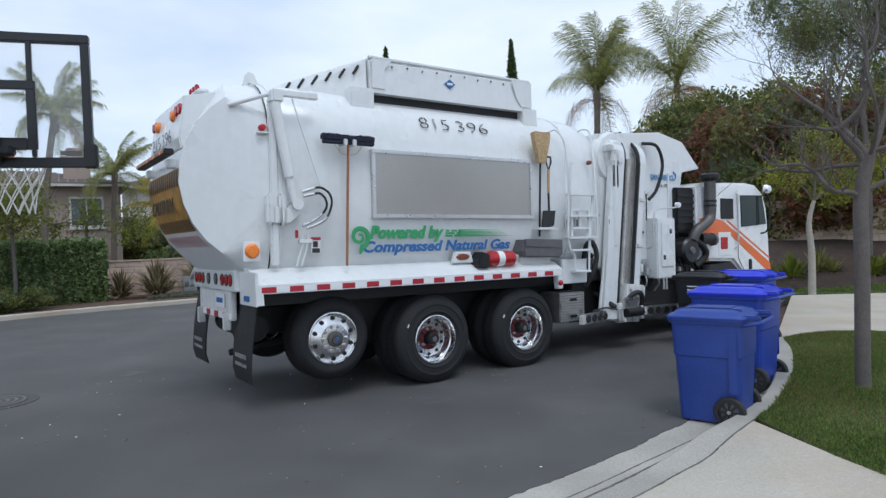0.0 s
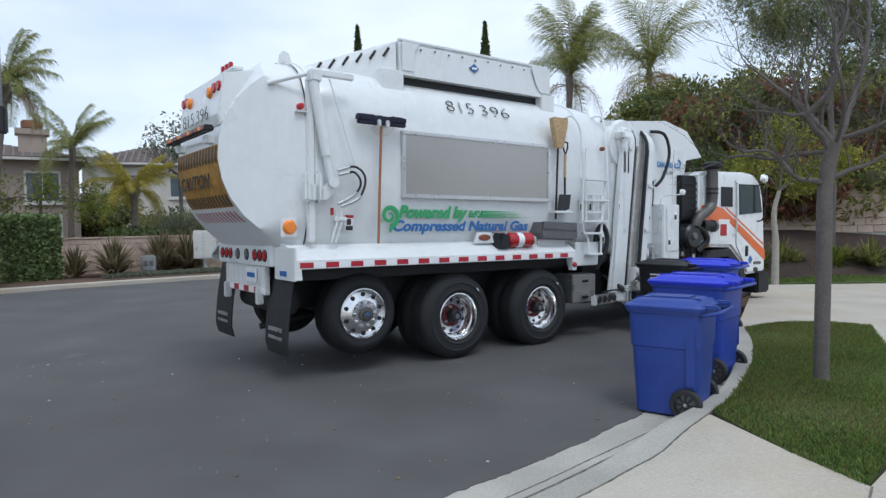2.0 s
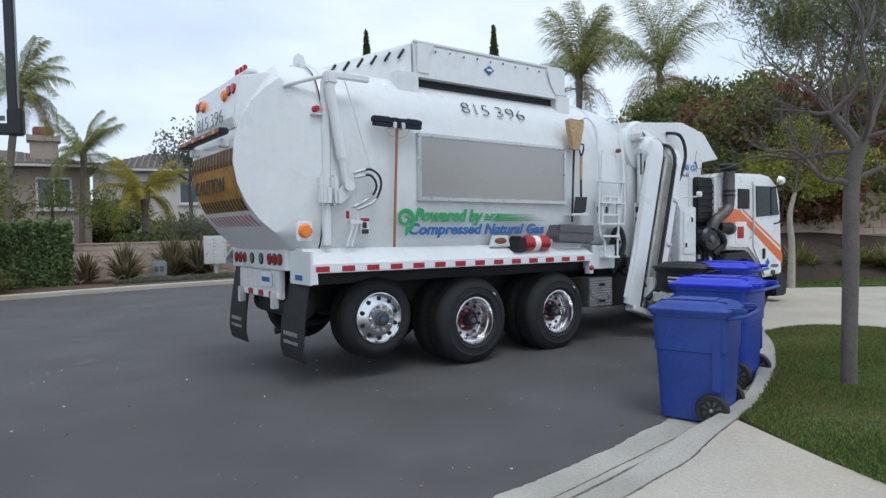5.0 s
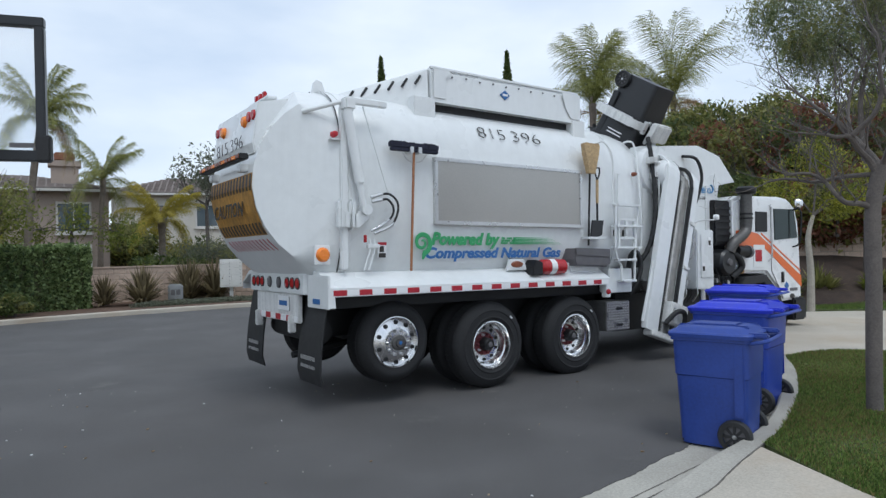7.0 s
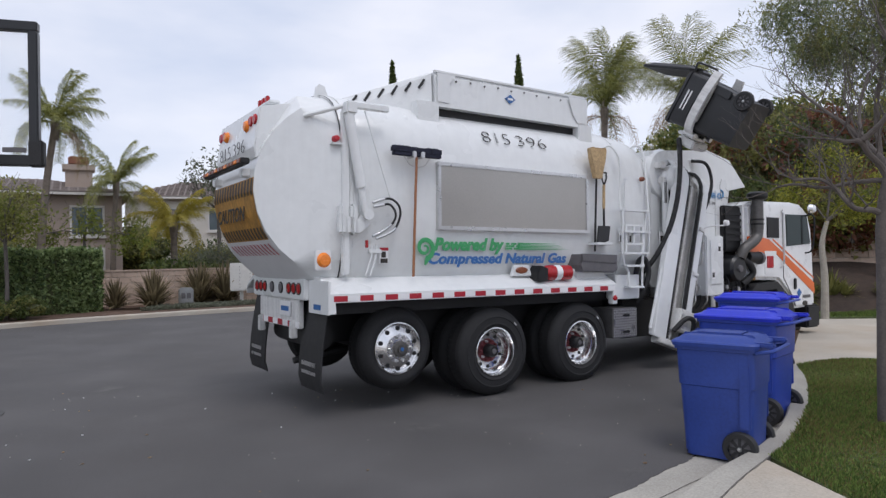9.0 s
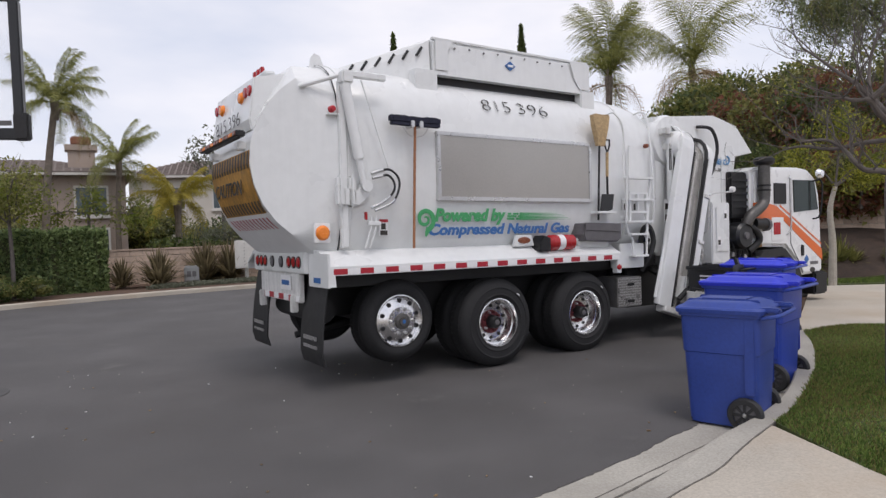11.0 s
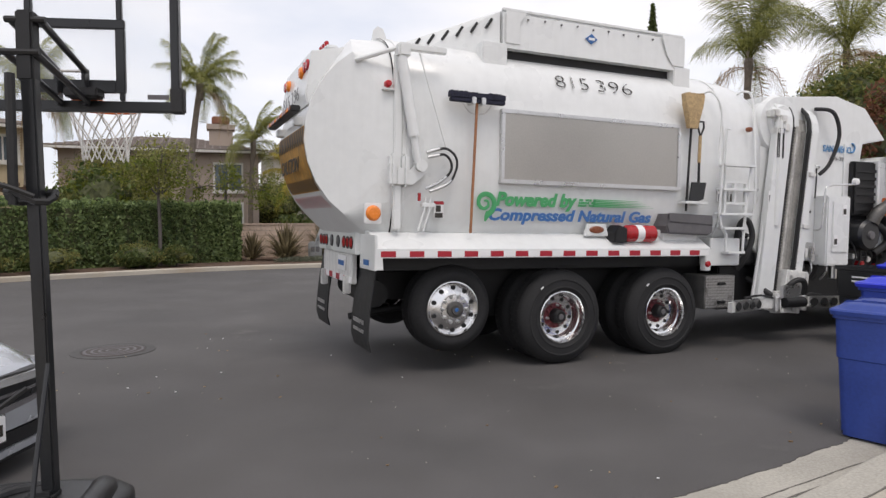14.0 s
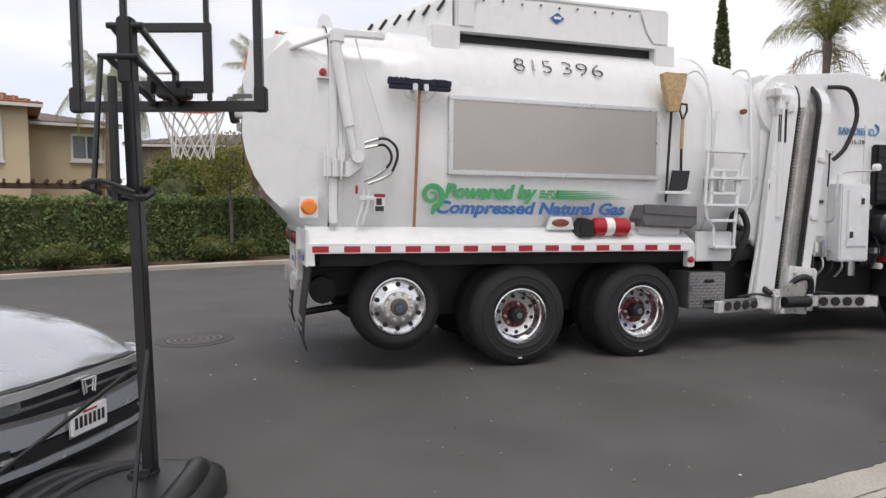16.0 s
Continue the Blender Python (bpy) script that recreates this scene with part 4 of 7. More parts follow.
# hopper
HOP = [(2.72, 3.10), (4.05, 3.22), (4.60, 3.11), (5.02, 2.72), (4.58, 2.64), (4.30, 1.26), (3.85, 1.12), (2.9, 1.05), (2.72, 1.4)]
hopper = part("hopper", prismed(HOP, -0.98, 0.98, "y", 0.012), M["white"], truck, "white hopper body behind the cab")
bm = boxed(3.70, 4.12, -1.17, -0.97, 1.05, 1.93, 0.015)
pod = part("control_cabinet", bm, M["white"], hopper)
part("cabinet_door", boxed(3.78, 4.08, -1.185, -1.165, 1.22, 1.86, 0.008), M["white"], pod)
part("cabinet_rail", tubed(arc_pts([(3.55, -1.1, 1.5), (3.58, -1.18, 1.55), (3.60, -1.2, 1.95), (3.68, -1.2, 2.05), (4.08, -1.2, 2.08)], 5), 0.012, 8), M["alu"], pod)
part("work_lamp", lathed([(0, -0.03), (0.04, -0.02), (0.045, 0.03), (0, 0.05)], 16, pose(4.16, -1.2, 2.12)), M["tapewhite"], pod)
for x, z in ((3.95, 1.68), (3.80, 1.30)):
    q = part("notice", boxed(x, x + 0.07, -1.19, -1.185, z, z + 0.14), M["tapewhite"], pod)
    part("notice_bar", boxed(x + 0.01, x + 0.06, -1.193, -1.19, z + 0.02, z + 0.09), M["signblack"], q)
part("under_valve", tubed([(4.0, -1.05, 1.06), (4.0, -1.05, 0.88)], 0.045, 12), M["alu"], pod)
side_text("city_words", "SAN DIEGO", 0.115, 3.81, -0.99, 2.505, M["skyblue"], bold=0.002, fit=0.53)
side_text("city_fleet_number", "815-396", 0.07, 3.95, -0.99, 2.40, M["grey"], fit=0.29)
bm = bmesh.new()
tube(bm, arc_pts([(4.35, -0.99, 2.635), (4.40, -0.99, 2.60), (4.39, -0.99, 2.54), (4.34, -0.99, 2.51)], 4), [0.012] * 12 + [0.004], 6)
part("city_mark", bm, M["skyblue"], hopper)
for x, z, w, h in ((3.55, 1.70, 0.09, 0.06), (3.62, 2.30, 0.07, 0.02), (3.30, 1.40, 0.06, 0.10)):
    q = part("rating_plate", boxed(x, x + w, -0.99, -0.981, z, z + h), M["alu"], hopper)
    part("plate_bars", boxed(x + 0.01, x + w - 0.01, -0.9925, -0.99, z + h * 0.2, z + h * 0.7), M["signblack"], q)
part("grab_hook", tubed(arc_pts([(3.60, -0.99, 2.26), (3.62, -1.04, 2.30), (3.68, -1.05, 2.30), (3.70, -0.99, 2.25)], 4), 0.010, 6), M["white"], hopper)
part("hang_hose", tubed(arc_pts([(3.66, -1.02, 2.28), (3.64, -1.04, 2.1), (3.64, -1.03, 1.9)], 4), 0.010, 6), M["rubber"], hopper)
for k in range(5):
    part("low_fitting", boxed(3.30 + 0.13 * k, 3.37 + 0.13 * k, -1.08, -0.97, 1.10 + 0.05 * (k % 2), 1.20 + 0.07 * (k % 3), 0.012), M["white_dirty"] if k % 2 else M["alu"], hopper)
    part("low_pipe", tubed(arc_pts([(3.33 + 0.13 * k, -1.03, 1.12), (3.30 + 0.14 * k, -1.06, 0.98), (3.22 + 0.15 * k, -1.0, 0.86)], 4), 0.014, 6), M["rubber"] if k % 2 else M["alu"], hopper)
part("hopper_rib", boxed(4.20, 4.24, -0.995, -0.975, 1.35, 2.62, 0.004), M["white"], hopper)
part("packer_dome", lathed([(0.0, -1.05), (0.33, -1.03), (0.36, -0.98), (0.36, -0.9)], 32, pose(2.98, 0, 2.78)), M["white"], hopper, smooth=True)
for k, (dx, dz) in enumerate(((0.0, 0.0), (-0.12, 0.06), (0.05, -0.1), (-0.05, -0.14))):
    part("valve_body", boxed(2.86 + dx, 2.96 + dx, -1.16, -1.02, 2.78 + dz, 2.87 + dz, 0.012), M["white_dirty"], hopper)
part("riser_pipe", tubed([(2.86, -1.12, 2.80), (2.86, -1.12, 1.55)], 0.045, 12), M["white"], hopper)
part("riser_dark", boxed(2.82, 2.92, -1.16, -1.10, 2.35, 2.72, 0.01), M["black"], hopper)
plate = part("hopper_notice", boxed(2.72, 2.80, -1.13, -1.12, 1.66, 1.96), M["tapewhite"], hopper)
for k in range(2):
    part("notice_bar", boxed(2.73, 2.79, -1.134, -1.13, 1.68 + k * 0.15, 1.76 + k * 0.15), M["signblack"], plate)
part("lower_shroud", prismed([(2.45, 2.5), (2.9, 2.5), (2.9, 1.2), (2.7, 1.2), (2.45, 1.5)], -1.0, -0.3, "y", 0.01), M["white"], hopper)
part("return_hose", tubed(arc_pts([(2.30, -1.08, 1.02), (2.36, -1.16, 1.20), (2.42, -1.18, 1.42), (2.36, -1.16, 1.60), (2.27, -1.14, 1.56), (2.26, -1.1, 1.38)], 5), 0.034, 10), M["rubber"], hopper, "looped black hydraulic hose", True)
part("hose_loop", tubed(arc_pts([(3.62, -1.0, 3.02), (3.82, -1.10, 2.98), (3.92, -1.12, 2.70), (3.80, -1.1, 2.35), (3.68, -1.05, 2.2)], 6), 0.024, 10), M["rubber"], hopper, smooth=True)

# cab
CAB = [(4.75, 2.42), (4.95, 2.49), (6.1, 2.52), (6.40, 2.49), (6.60, 2.36), (6.70, 2.10), (6.74, 1.70), (6.78, 1.05), (6.78, 0.78), (6.16, 0.76), (6.02, 0.95), (5.66, 1.24), (5.05, 1.26), (4.75, 1.26)]
bm = bmesh.new()
prism(bm, CAB, -1.13, 1.13, "y", 0.05)
cab = part("cab", bm, M["cabwhite"], truck, "white truck cab with a broad orange stripe", True)
part("orange_stripe", prismed([(4.78, 1.93), (5.05, 1.95), (5.40, 1.89), (6.745, 1.18), (6.76, 1.05), (6.755, 0.99), (5.60, 1.66), (4.78, 1.68)], -1.136, -1.128, "y"), M["orange"], cab, "broad orange stripe")
part("stripe_line", prismed([(5.50, 1.91), (6.73, 1.28), (6.735, 1.25), (5.50, 1.88)], -1.136, -1.128, "y"), M["orange"], cab)
part("rear_window", boxed(5.31, 5.69, -1.146, -1.10, 1.90, 2.27, 0.07), M["black"], cab, "small rounded black side window")
win = part("side_window", prismed([(5.88, 2.31), (6.52, 2.32), (6.64, 1.84), (5.90, 1.79)], -1.145, -1.12, "y", 0.008), M["cabglass"], cab, "dark door window")
part("quarter_bar", boxed(6.34, 6.37, -1.15, -1.14, 1.82, 2.31), M["black"], win)
part("windscreen", boxed(6.70, 6.75, -1.0, 1.0, 1.72, 2.28), M["darkglass"], cab)
part("door_seam", tubed([(5.79, -1.135, 2.38), (5.80, -1.135, 1.28), (6.06, -1.135, 0.96), (6.14, -1.135, 0.80)], 0.006, 5), M["grey"], cab)
part("grab_handle", tubed([(5.76, -1.14, 2.36), (5.74, -1.18, 2.32), (5.74, -1.18, 1.50), (5.69, -1.14, 1.44)], 0.014, 8), M["alu"], cab)
part("door_handle", boxed(6.10, 6.18, -1.15, -1.125, 1.08, 1.26, 0.01), M["black"], cab)
part("arch", prismed([(4.55, 0.62), (4.62, 0.95), (4.95, 1.20), (5.55, 1.22), (5.95, 0.92), (6.08, 0.62), (5.90, 0.62), (5.78, 0.86), (5.48, 1.10), (5.0, 1.08), (4.75, 0.9), (4.68, 0.62)], -1.19, -0.8, "y", 0.01), M["rubber"], cab, "black wheel arch flare")
part("vent_panel", boxed(5.25, 5.60, -1.139, -1.12, 1.34, 1.72, 0.02), M["cabwhite"], cab)
part("cab_red_panel", boxed(5.31, 5.50, -1.146, -1.128, 1.44, 1.63, 0.006), M["red"], cab, "small red reflector panel")
part("sticker", prismed([(6.20, 1.02), (6.27, 1.09), (6.34, 1.02), (6.27, 0.95)], -1.137, -1.129, "y"), M["blue"], cab)
part("sticker_bars", boxed(6.38, 6.62, -1.137, -1.129, 0.93, 0.98), M["grey"], cab)
part("oval_sticker", lathed([(0, -0.004), (0.06, -0.003), (0.062, 0.002)], 18, Matrix.Translation((6.45, -1.132, 0.84)) @ Matrix.Diagonal((1.3, 1, 0.7, 1))), M["signblack"], cab)
part("front_step", boxed(6.50, 6.90, -1.15, 1.15, 0.42, 0.80, 0.03), M["black"], cab)
mir = part("mirror_arm", tubed(arc_pts([(6.48, -1.12, 2.3), (6.54, -1.22, 2.32), (6.56, -1.25, 2.2), (6.54, -1.22, 1.75), (6.48, -1.12, 1.68)], 4), 0.014, 8), M["black"], cab)
part("round_mirror", lathed([(0, -0.05), (0.06, -0.045), (0.085, 0), (0.08, 0.03), (0, 0.04)], 20, pose(6.54, -1.22, 2.42)), M["chrome"], mir, smooth=True)
part("roof_lamp", boxed(6.0, 6.12, -0.4, -0.28, 2.51, 2.57, 0.02), M["red"], cab)

# engine between hopper and cab
eng = part("engine", boxed(4.15, 4.95, -1.0, 0.9, 0.95, 1.70, 0.05), M["black"], truck, "black engine block with pipes behind the cab")
part("engine_screen", boxed(4.32, 4.74, -1.06, 0.95, 1.70, 2.40, 0.02), M["black"], eng)
for k in range(6):
    part("screen_slat", boxed(4.33, 4.73, -1.075, -1.06, 1.76 + k * 0.10, 1.80 + k * 0.10), M["rubber"], eng)
part("air_filter", lathed([(0, -0.10), (0.17, -0.10), (0.20, -0.06), (0.20, 0.12), (0, 0.12)], 28, pose(4.48, -1.10, 1.44)), M["blackgloss"], eng, "black round air filter housing", True)
part("filter_cap", lathed([(0, -0.03), (0.05, -0.025), (0.06, 0)], 18, pose(4.48, -1.2, 1.44)), M["grey"], eng)
part("pump", tubed([(4.72, -1.16, 1.62), (5.08, -1.16, 1.60)], 0.085, 16), M["black"], eng, smooth=True)
part("pump_ring", tubed([(5.02, -1.16, 1.60), (5.08, -1.16, 1.60)], 0.10, 16), M["grey"], eng, smooth=True)
part("filter_hose", tubed(arc_pts([(4.6, -1.12, 1.60), (4.75, -1.18, 1.52), (4.85, -1.18, 1.36), (4.7, -1.1, 1.2)], 4), 0.05, 12), M["rubber"], eng, smooth=True)
part("exhaust_stack", tubed([(4.93, -1.22, 2.03), (4.93, -1.22, 2.50)], 0.085, 18), M["soot"], eng, "steel exhaust stack", True)
part("exhaust_elbow", tubed(arc_pts([(4.93, -1.22, 2.05), (4.91, -1.22, 1.93), (4.78, -1.21, 1.83), (4.62, -1.19, 1.74), (4.55, -1.16, 1.60)], 5), 0.080, 16), M["soot"], eng, smooth=True)
part("stack_cap", lathed([(0, -0.05), (0.12, -0.05), (0.15, -0.01), (0.15, 0.04), (0.11, 0.07), (0, 0.08)], 24, pose(4.93, -1.22, 2.55, 90, 0, 0)), M["black"], eng, smooth=True)
for z in (2.12, 2.19):
    part("stack_clamp", lathed([(0.086, -0.014), (0.094, -0.014), (0.094, 0.014), (0.086, 0.014)], 18, pose(4.93, -1.22, z, 90, 0, 0)), M["black"], eng)
for x, z, m in ((4.50, 1.06, "red"), (4.62, 1.12, "alu"), (5.02, 1.28, "yellow"), (4.34, 1.16, "alu"), (4.78, 1.02, "red"), (4.40, 0.98, "white_dirty")):
    part("fitting", boxed(x - 0.04, x + 0.04, -1.10, -1.0, z - 0.03, z + 0.04, 0.01), M[m], eng)
for k in range(6):
    part("cable", tubed(arc_pts([(4.25 + 0.1 * k, -1.02, 1.5 - 0.08 * k), (4.35 + 0.1 * k, -1.10, 1.2), (4.30 + 0.13 * k, -1.05, 0.95)], 5), 0.012, 6), M["rubber"], eng)
# frame box drawn lower than the frame, so the underside stays dark
part("under_frame", boxed(2.2, 4.5, -0.9, 0.9, 0.52, 1.05, 0.02), M["black"], truck)
# added black box: blocks light and the road behind the wheels
part("wheel_well", boxed(-1.1, 2.2, -0.58, 0.58, 0.52, 1.08, 0.02), M["black"], truck, "plain black box added to keep the underside between the wheels dark")

# lifting mast and gripper: both move on the truck
mast = empty("lift_mast", pose(3.28, -1.12, 0.0))
mast.parent = truck
for s in (-1, 1):
    cx, hw = (-0.285, 0.125) if s < 0 else (0.235, 0.06)
    pts = [(cx, 0.0, 0.56), (cx, 0.0, 2.75)] + [(cx, 0.28 - 0.28 * math.cos(a), 2.75 + 0.33 * math.sin(a)) for a in (radians(d) for d in (20, 40, 60, 80, 100, 130))]
    bm = bmesh.new()
    loft(bm, [[(x - hw, y - 0.035, z), (x + hw, y - 0.035, z), (x + hw, y + 0.06, z + 0.02), (x - hw, y + 0.06, z + 0.02)] for x, y, z in pts])
    bmesh.ops.bevel(bm, geom=[e for e in bm.edges], offset=0.008, segments=1, affect="EDGES", clamp_overlap=True)
    part("rail", bm, M["white"], mast, "white curved mast rail")
    pts2 = [(s * 0.145, y - 0.012, z) for x, y, z in pts]
    part("chain", tubed(pts2, 0.021 if s < 0 else 0.026, 8), M["rubber"], mast, "black greasy chain", True)
    bm = bmesh.new()
    for k in range(60):
        z = 0.6 + k * 0.036
        box(bm, s * 0.145 - 0.020, s * 0.145 + 0.020, -0.040, -0.02, z, z + 0.02)
    part("chain_link", bm, M["black"], mast)
bm = bmesh.new()
loft(bm, [[(-0.2, y + 0.06, z), (0.2, y + 0.06, z), (0.2, y + 0.10, z), (-0.2, y + 0.10, z)] for y, z in ((0, 0.58), (0, 2.75), (0.05, 2.9), (0.2, 3.04), (0.4, 3.08))])
part("back_plate", bm, M["pale_steel"], mast, "pale worn steel channel with grease streaks")
part("mid_ridge", tubed([(0.0, 0.05, 0.6), (0.0, 0.05, 2.78)], 0.035, 10), M["pale_steel"], mast, smooth=True)
for z in (0.95, 1.55, 2.2):
    part("rail_clamp", boxed(0.19, 0.31, -0.055, 0.02, z, z + 0.05, 0.006), M["white_dirty"], mast)
part("foot_plate", boxed(-0.30, 0.30, -0.06, 0.10, 0.50, 0.58, 0.01), M["white_dirty"], mast)
part("tube_cap", lathed([(0, -0.07), (0.18, -0.06), (0.22, 0.0), (0.22, 0.2)], 28, pose(-0.28, 0.08, 2.80)), M["white"], mast, smooth=True)
base_block = part("mast_foot_block", boxed(-0.08, 0.30, -0.14, 0.02, 0.72, 1.02, 0.02), M["white_dirty"], mast, "scuffed white block at the foot of the mast")
for k in range(4):
    part("bolt", lathed([(0, -0.02), (0.016, -0.018), (0.02, 0)], 8, pose(-0.03 + (k % 2) * 0.24, -0.14, 0.78 + (k // 2) * 0.16)), M["alu"], base_block)
part("foot_hose", tubed(arc_pts([(-0.12, -0.10, 0.70), (-0.02, -0.18, 0.88), (0.12, -0.20, 0.90), (0.20, -0.16, 0.76), (0.16, -0.10, 0.62)], 5), 0.034, 10), M["rubber"], mast, "looped black hose", True)
part("side_strut", tubed([(-0.44, 0.02, 0.65), (-0.40, 0.02, 1.5)], 0.02, 8), M["white"], mast)

grip = empty("gripper", pose(3.28, -1.25, 0.62))
grip.parent = truck
part("carriage", boxed(-0.20, 0.20, -0.06, 0.06, -0.12, 0.14, 0.02), M["white_dirty"], grip, "worn white carriage")
part("carriage_plate", boxed(-0.14, 0.16, -0.10, -0.05, -0.06, 0.22, 0.015), M["alu"], grip)
for k in range(6):
    part("fitting", boxed(-0.18 + k * 0.065, -0.14 + k * 0.065, -0.14, -0.09, -0.10 + 0.05 * (k % 3), -0.05 + 0.06 * (k % 3), 0.008), M["alu"] if k % 2 else M["white_dirty"], grip)
part("actuator", tubed([(-0.16, -0.14, 0.02), (0.16, -0.14, 0.02)], 0.06, 14), M["black"], grip, smooth=True)
arms = []
for s in (-1, 1):
    arm = empty("grip_arm", pose(s * 0.22, -0.10, 0))
    arm.parent = grip
    bm = bmesh.new()
    pts = [(0.0, 0.0), (s * 0.12, -0.10), (s * 0.17, -0.30), (s * 0.16, -0.60), (s * 0.10, -0.86)]
    loft(bm, [[(x - 0.025, y, -0.055), (x + 0.025, y, -0.055), (x + 0.025, y, 0.055), (x - 0.025, y, 0.055)] for x, y in ((p.x, p.y) for p in arc_pts([(a, b, 0) for a, b in pts], 4))])
    part("arm_bar", bm, M["white_dirty"], arm, "scuffed white curved grip arm")
    part("arm_pad", boxed(s * 0.13 - 0.012, s * 0.13 + 0.012, -0.8, -0.2, -0.07, 0.07, 0.006, m=pose(-s * 0.01, 0, 0)), M["alu"], arm)
    for k in range(4):
        part("roller", lathed([(0, -0.03), (0.045, -0.03), (0.05, -0.02), (0.05, 0.03), (0, 0.03)], 16, pose(s * 0.125, -0.25 - 0.14 * k, 0.0, 0, 0, 90)), M["rubber"], arm)
    part("arm_hose", tubed(arc_pts([(s * 0.02, -0.02, 0.06), (s * 0.12, -0.18, 0.10), (s * 0.19, -0.42, 0.075)], 4), 0.012, 6), M["rubber"], arm, smooth=True)
    part("pivot_pin", lathed([(0, -0.09), (0.035, -0.09), (0.04, -0.08), (0.04, 0.08), (0.035, 0.09), (0, 0.09)], 14, pose(s * 0.02, -0.02, 0, 90, 0, 0)), M["alu"], arm)
    arms.append(arm)
HOSE_LEN, HOSE_N = 1.9, 16
hose_links = []
for k in range(HOSE_N):
    step = HOSE_LEN / HOSE_N
    bm = lathed([(0, -step * 0.68), (0.026, -step * 0.62), (0.034, -step * 0.45), (0.034, step * 0.45), (0.026, step * 0.62), (0, step * 0.68)], 10)
    hose_links.append(part("hose_link", bm, M["rubber"], truck, "thick black hose bundle", True))


# the truck's true size: all its parts were drawn for a tyre of 0.97 m
SIZE = 1.06
done = set()
for ob in truck.children_recursive:
    at = ob.matrix_basis.copy()
    at.translation *= SIZE
    ob.matrix_basis = at
    if ob.data is not None and ob.data.name not in done:
        done.add(ob.data.name)
        ob.data.transform(Matrix.Diagonal((SIZE, SIZE, SIZE, 1)))


def grown(m):
    m = m.copy()
    m.translation *= SIZE
    return m


# ---- wheeled carts ----
def cart(name, label, body_m, lid_m, w=0.60, d=0.70, h=0.98, wheel_y=0.38):
    """Origin under the middle of the base; the handle and wheels are on +y."""
    c = tagged(empty(name), label, "wheelie bin")
    bm = bmesh.new()
    rings = []
    for z, k, dy in ((0.02, 0.84, 0.0), (0.04, 0.85, 0.0), (0.62 * h, 0.935, 0.0), (0.63 * h, 0.965, 0.0), (0.93 * h, 1.0, 0.0), (0.935 * h, 1.05, 0.0), (0.975 * h, 1.05, 0.0)):
        hw, hd = w / 2 * k, d / 2 * k
        r = 0.06
        ring = []
        for cx, cy, a0 in ((hw - r, hd - r, 0), (-hw + r, hd - r, 90), (-hw + r, -hd + r, 180), (hw - r, -hd + r, 270)):
            for q in range(4):
                a = radians(a0 + q * 30)
                x, y = cx + r * math.cos(a), cy + r * math.sin(a)
                ring.append((x, y + dy, z))
        rings.append(ring)
    loft(bm, rings, False)
    vs = list(bm.verts)
    bm.faces.new(vs[:16][::-1])
    body = part("body", bm, body_m, c, smooth=True)
    part("floor_liner", boxed(-w * 0.4, w * 0.4, -d * 0.4, d * 0.4, 0.03, 0.05), M["binblack"], body)
    part("front_rib", boxed(-w * 0.30, w * 0.30, -d * 0.485, -d * 0.43, 0.60 * h, 0.64 * h, 0.012), body_m, body)
    for s in (-1, 1):
        part("side_rib", boxed(s * w * 0.45, s * w * 0.50, d * 0.30, d * 0.44, 0.3 * h, 0.92 * h, 0.01), body_m, body)
    # lid
    lid = empty("lid", pose(0, d * 0.5, 0.975 * h, 0))
    lid.parent = c
    bm = bmesh.new()
    rings = []
    for z, k in ((-0.012, 1.10), (0.018, 1.12), (0.030, 1.09), (0.036, 0.99), (0.066, 0.90), (0.078, 0.72), (0.080, 0.3)):
        hw, hd = w / 2 * k, d / 2 * k
        r = 0.07
        ring = []
        for cx, cy, a0 in ((hw - r, hd - r, 0), (-hw + r, hd - r, 90), (-hw + r, -hd + r, 180), (hw - r, -hd + r, 270)):
            for q in range(4):
                a = radians(a0 + q * 30)
                ring.append((cx + r * math.cos(a), cy + r * math.sin(a) - d * 0.5, z))
        rings.append(ring)
    loft(bm, rings)
    part("lid_shell", bm, lid_m, lid, smooth=True)
    for s in (-1, 1):
        part("lid_rib", boxed(s * w * 0.27 - 0.012, s * w * 0.27 + 0.012, -d * 0.95, -d * 0.04, 0.05, 0.086, 0.010), lid_m, lid)
    part("lid_panel", boxed(-w * 0.20, w * 0.20, -d * 0.80, -d * 0.22, 0.072, 0.088, 0.008), lid_m, lid)
    part("lid_edge", boxed(-w * 0.30, w * 0.30, -d * 1.08, -d * 1.02, 0.0, 0.03, 0.01), lid_m, lid)
    for s in (-1, 1):
        part("hinge_lug", boxed(s * w * 0.36 - 0.035, s * w * 0.36 + 0.035, -0.04, 0.13, 0.0, 0.04, 0.012), lid_m, lid)
    # handle, axle and wheels
    hd = part("handle", tubed(arc_pts([(-w * 0.44, d * 0.5, 0.93 * h), (-w * 0.44, d * 0.5 + 0.11, 0.955 * h), (-w * 0.30, d * 0.5 + 0.13, 0.96 * h), (w * 0.30, d * 0.5 + 0.13, 0.96 * h), (w * 0.44, d * 0.5 + 0.11, 0.955 * h), (w * 0.44, d * 0.5, 0.93 * h)], 4), 0.016, 8), body_m, c, smooth=True)
    part("axle", tubed([(-w * 0.44, d * wheel_y, 0.125), (w * 0.44, d * wheel_y, 0.125)], 0.013, 8), M["steel"], c)
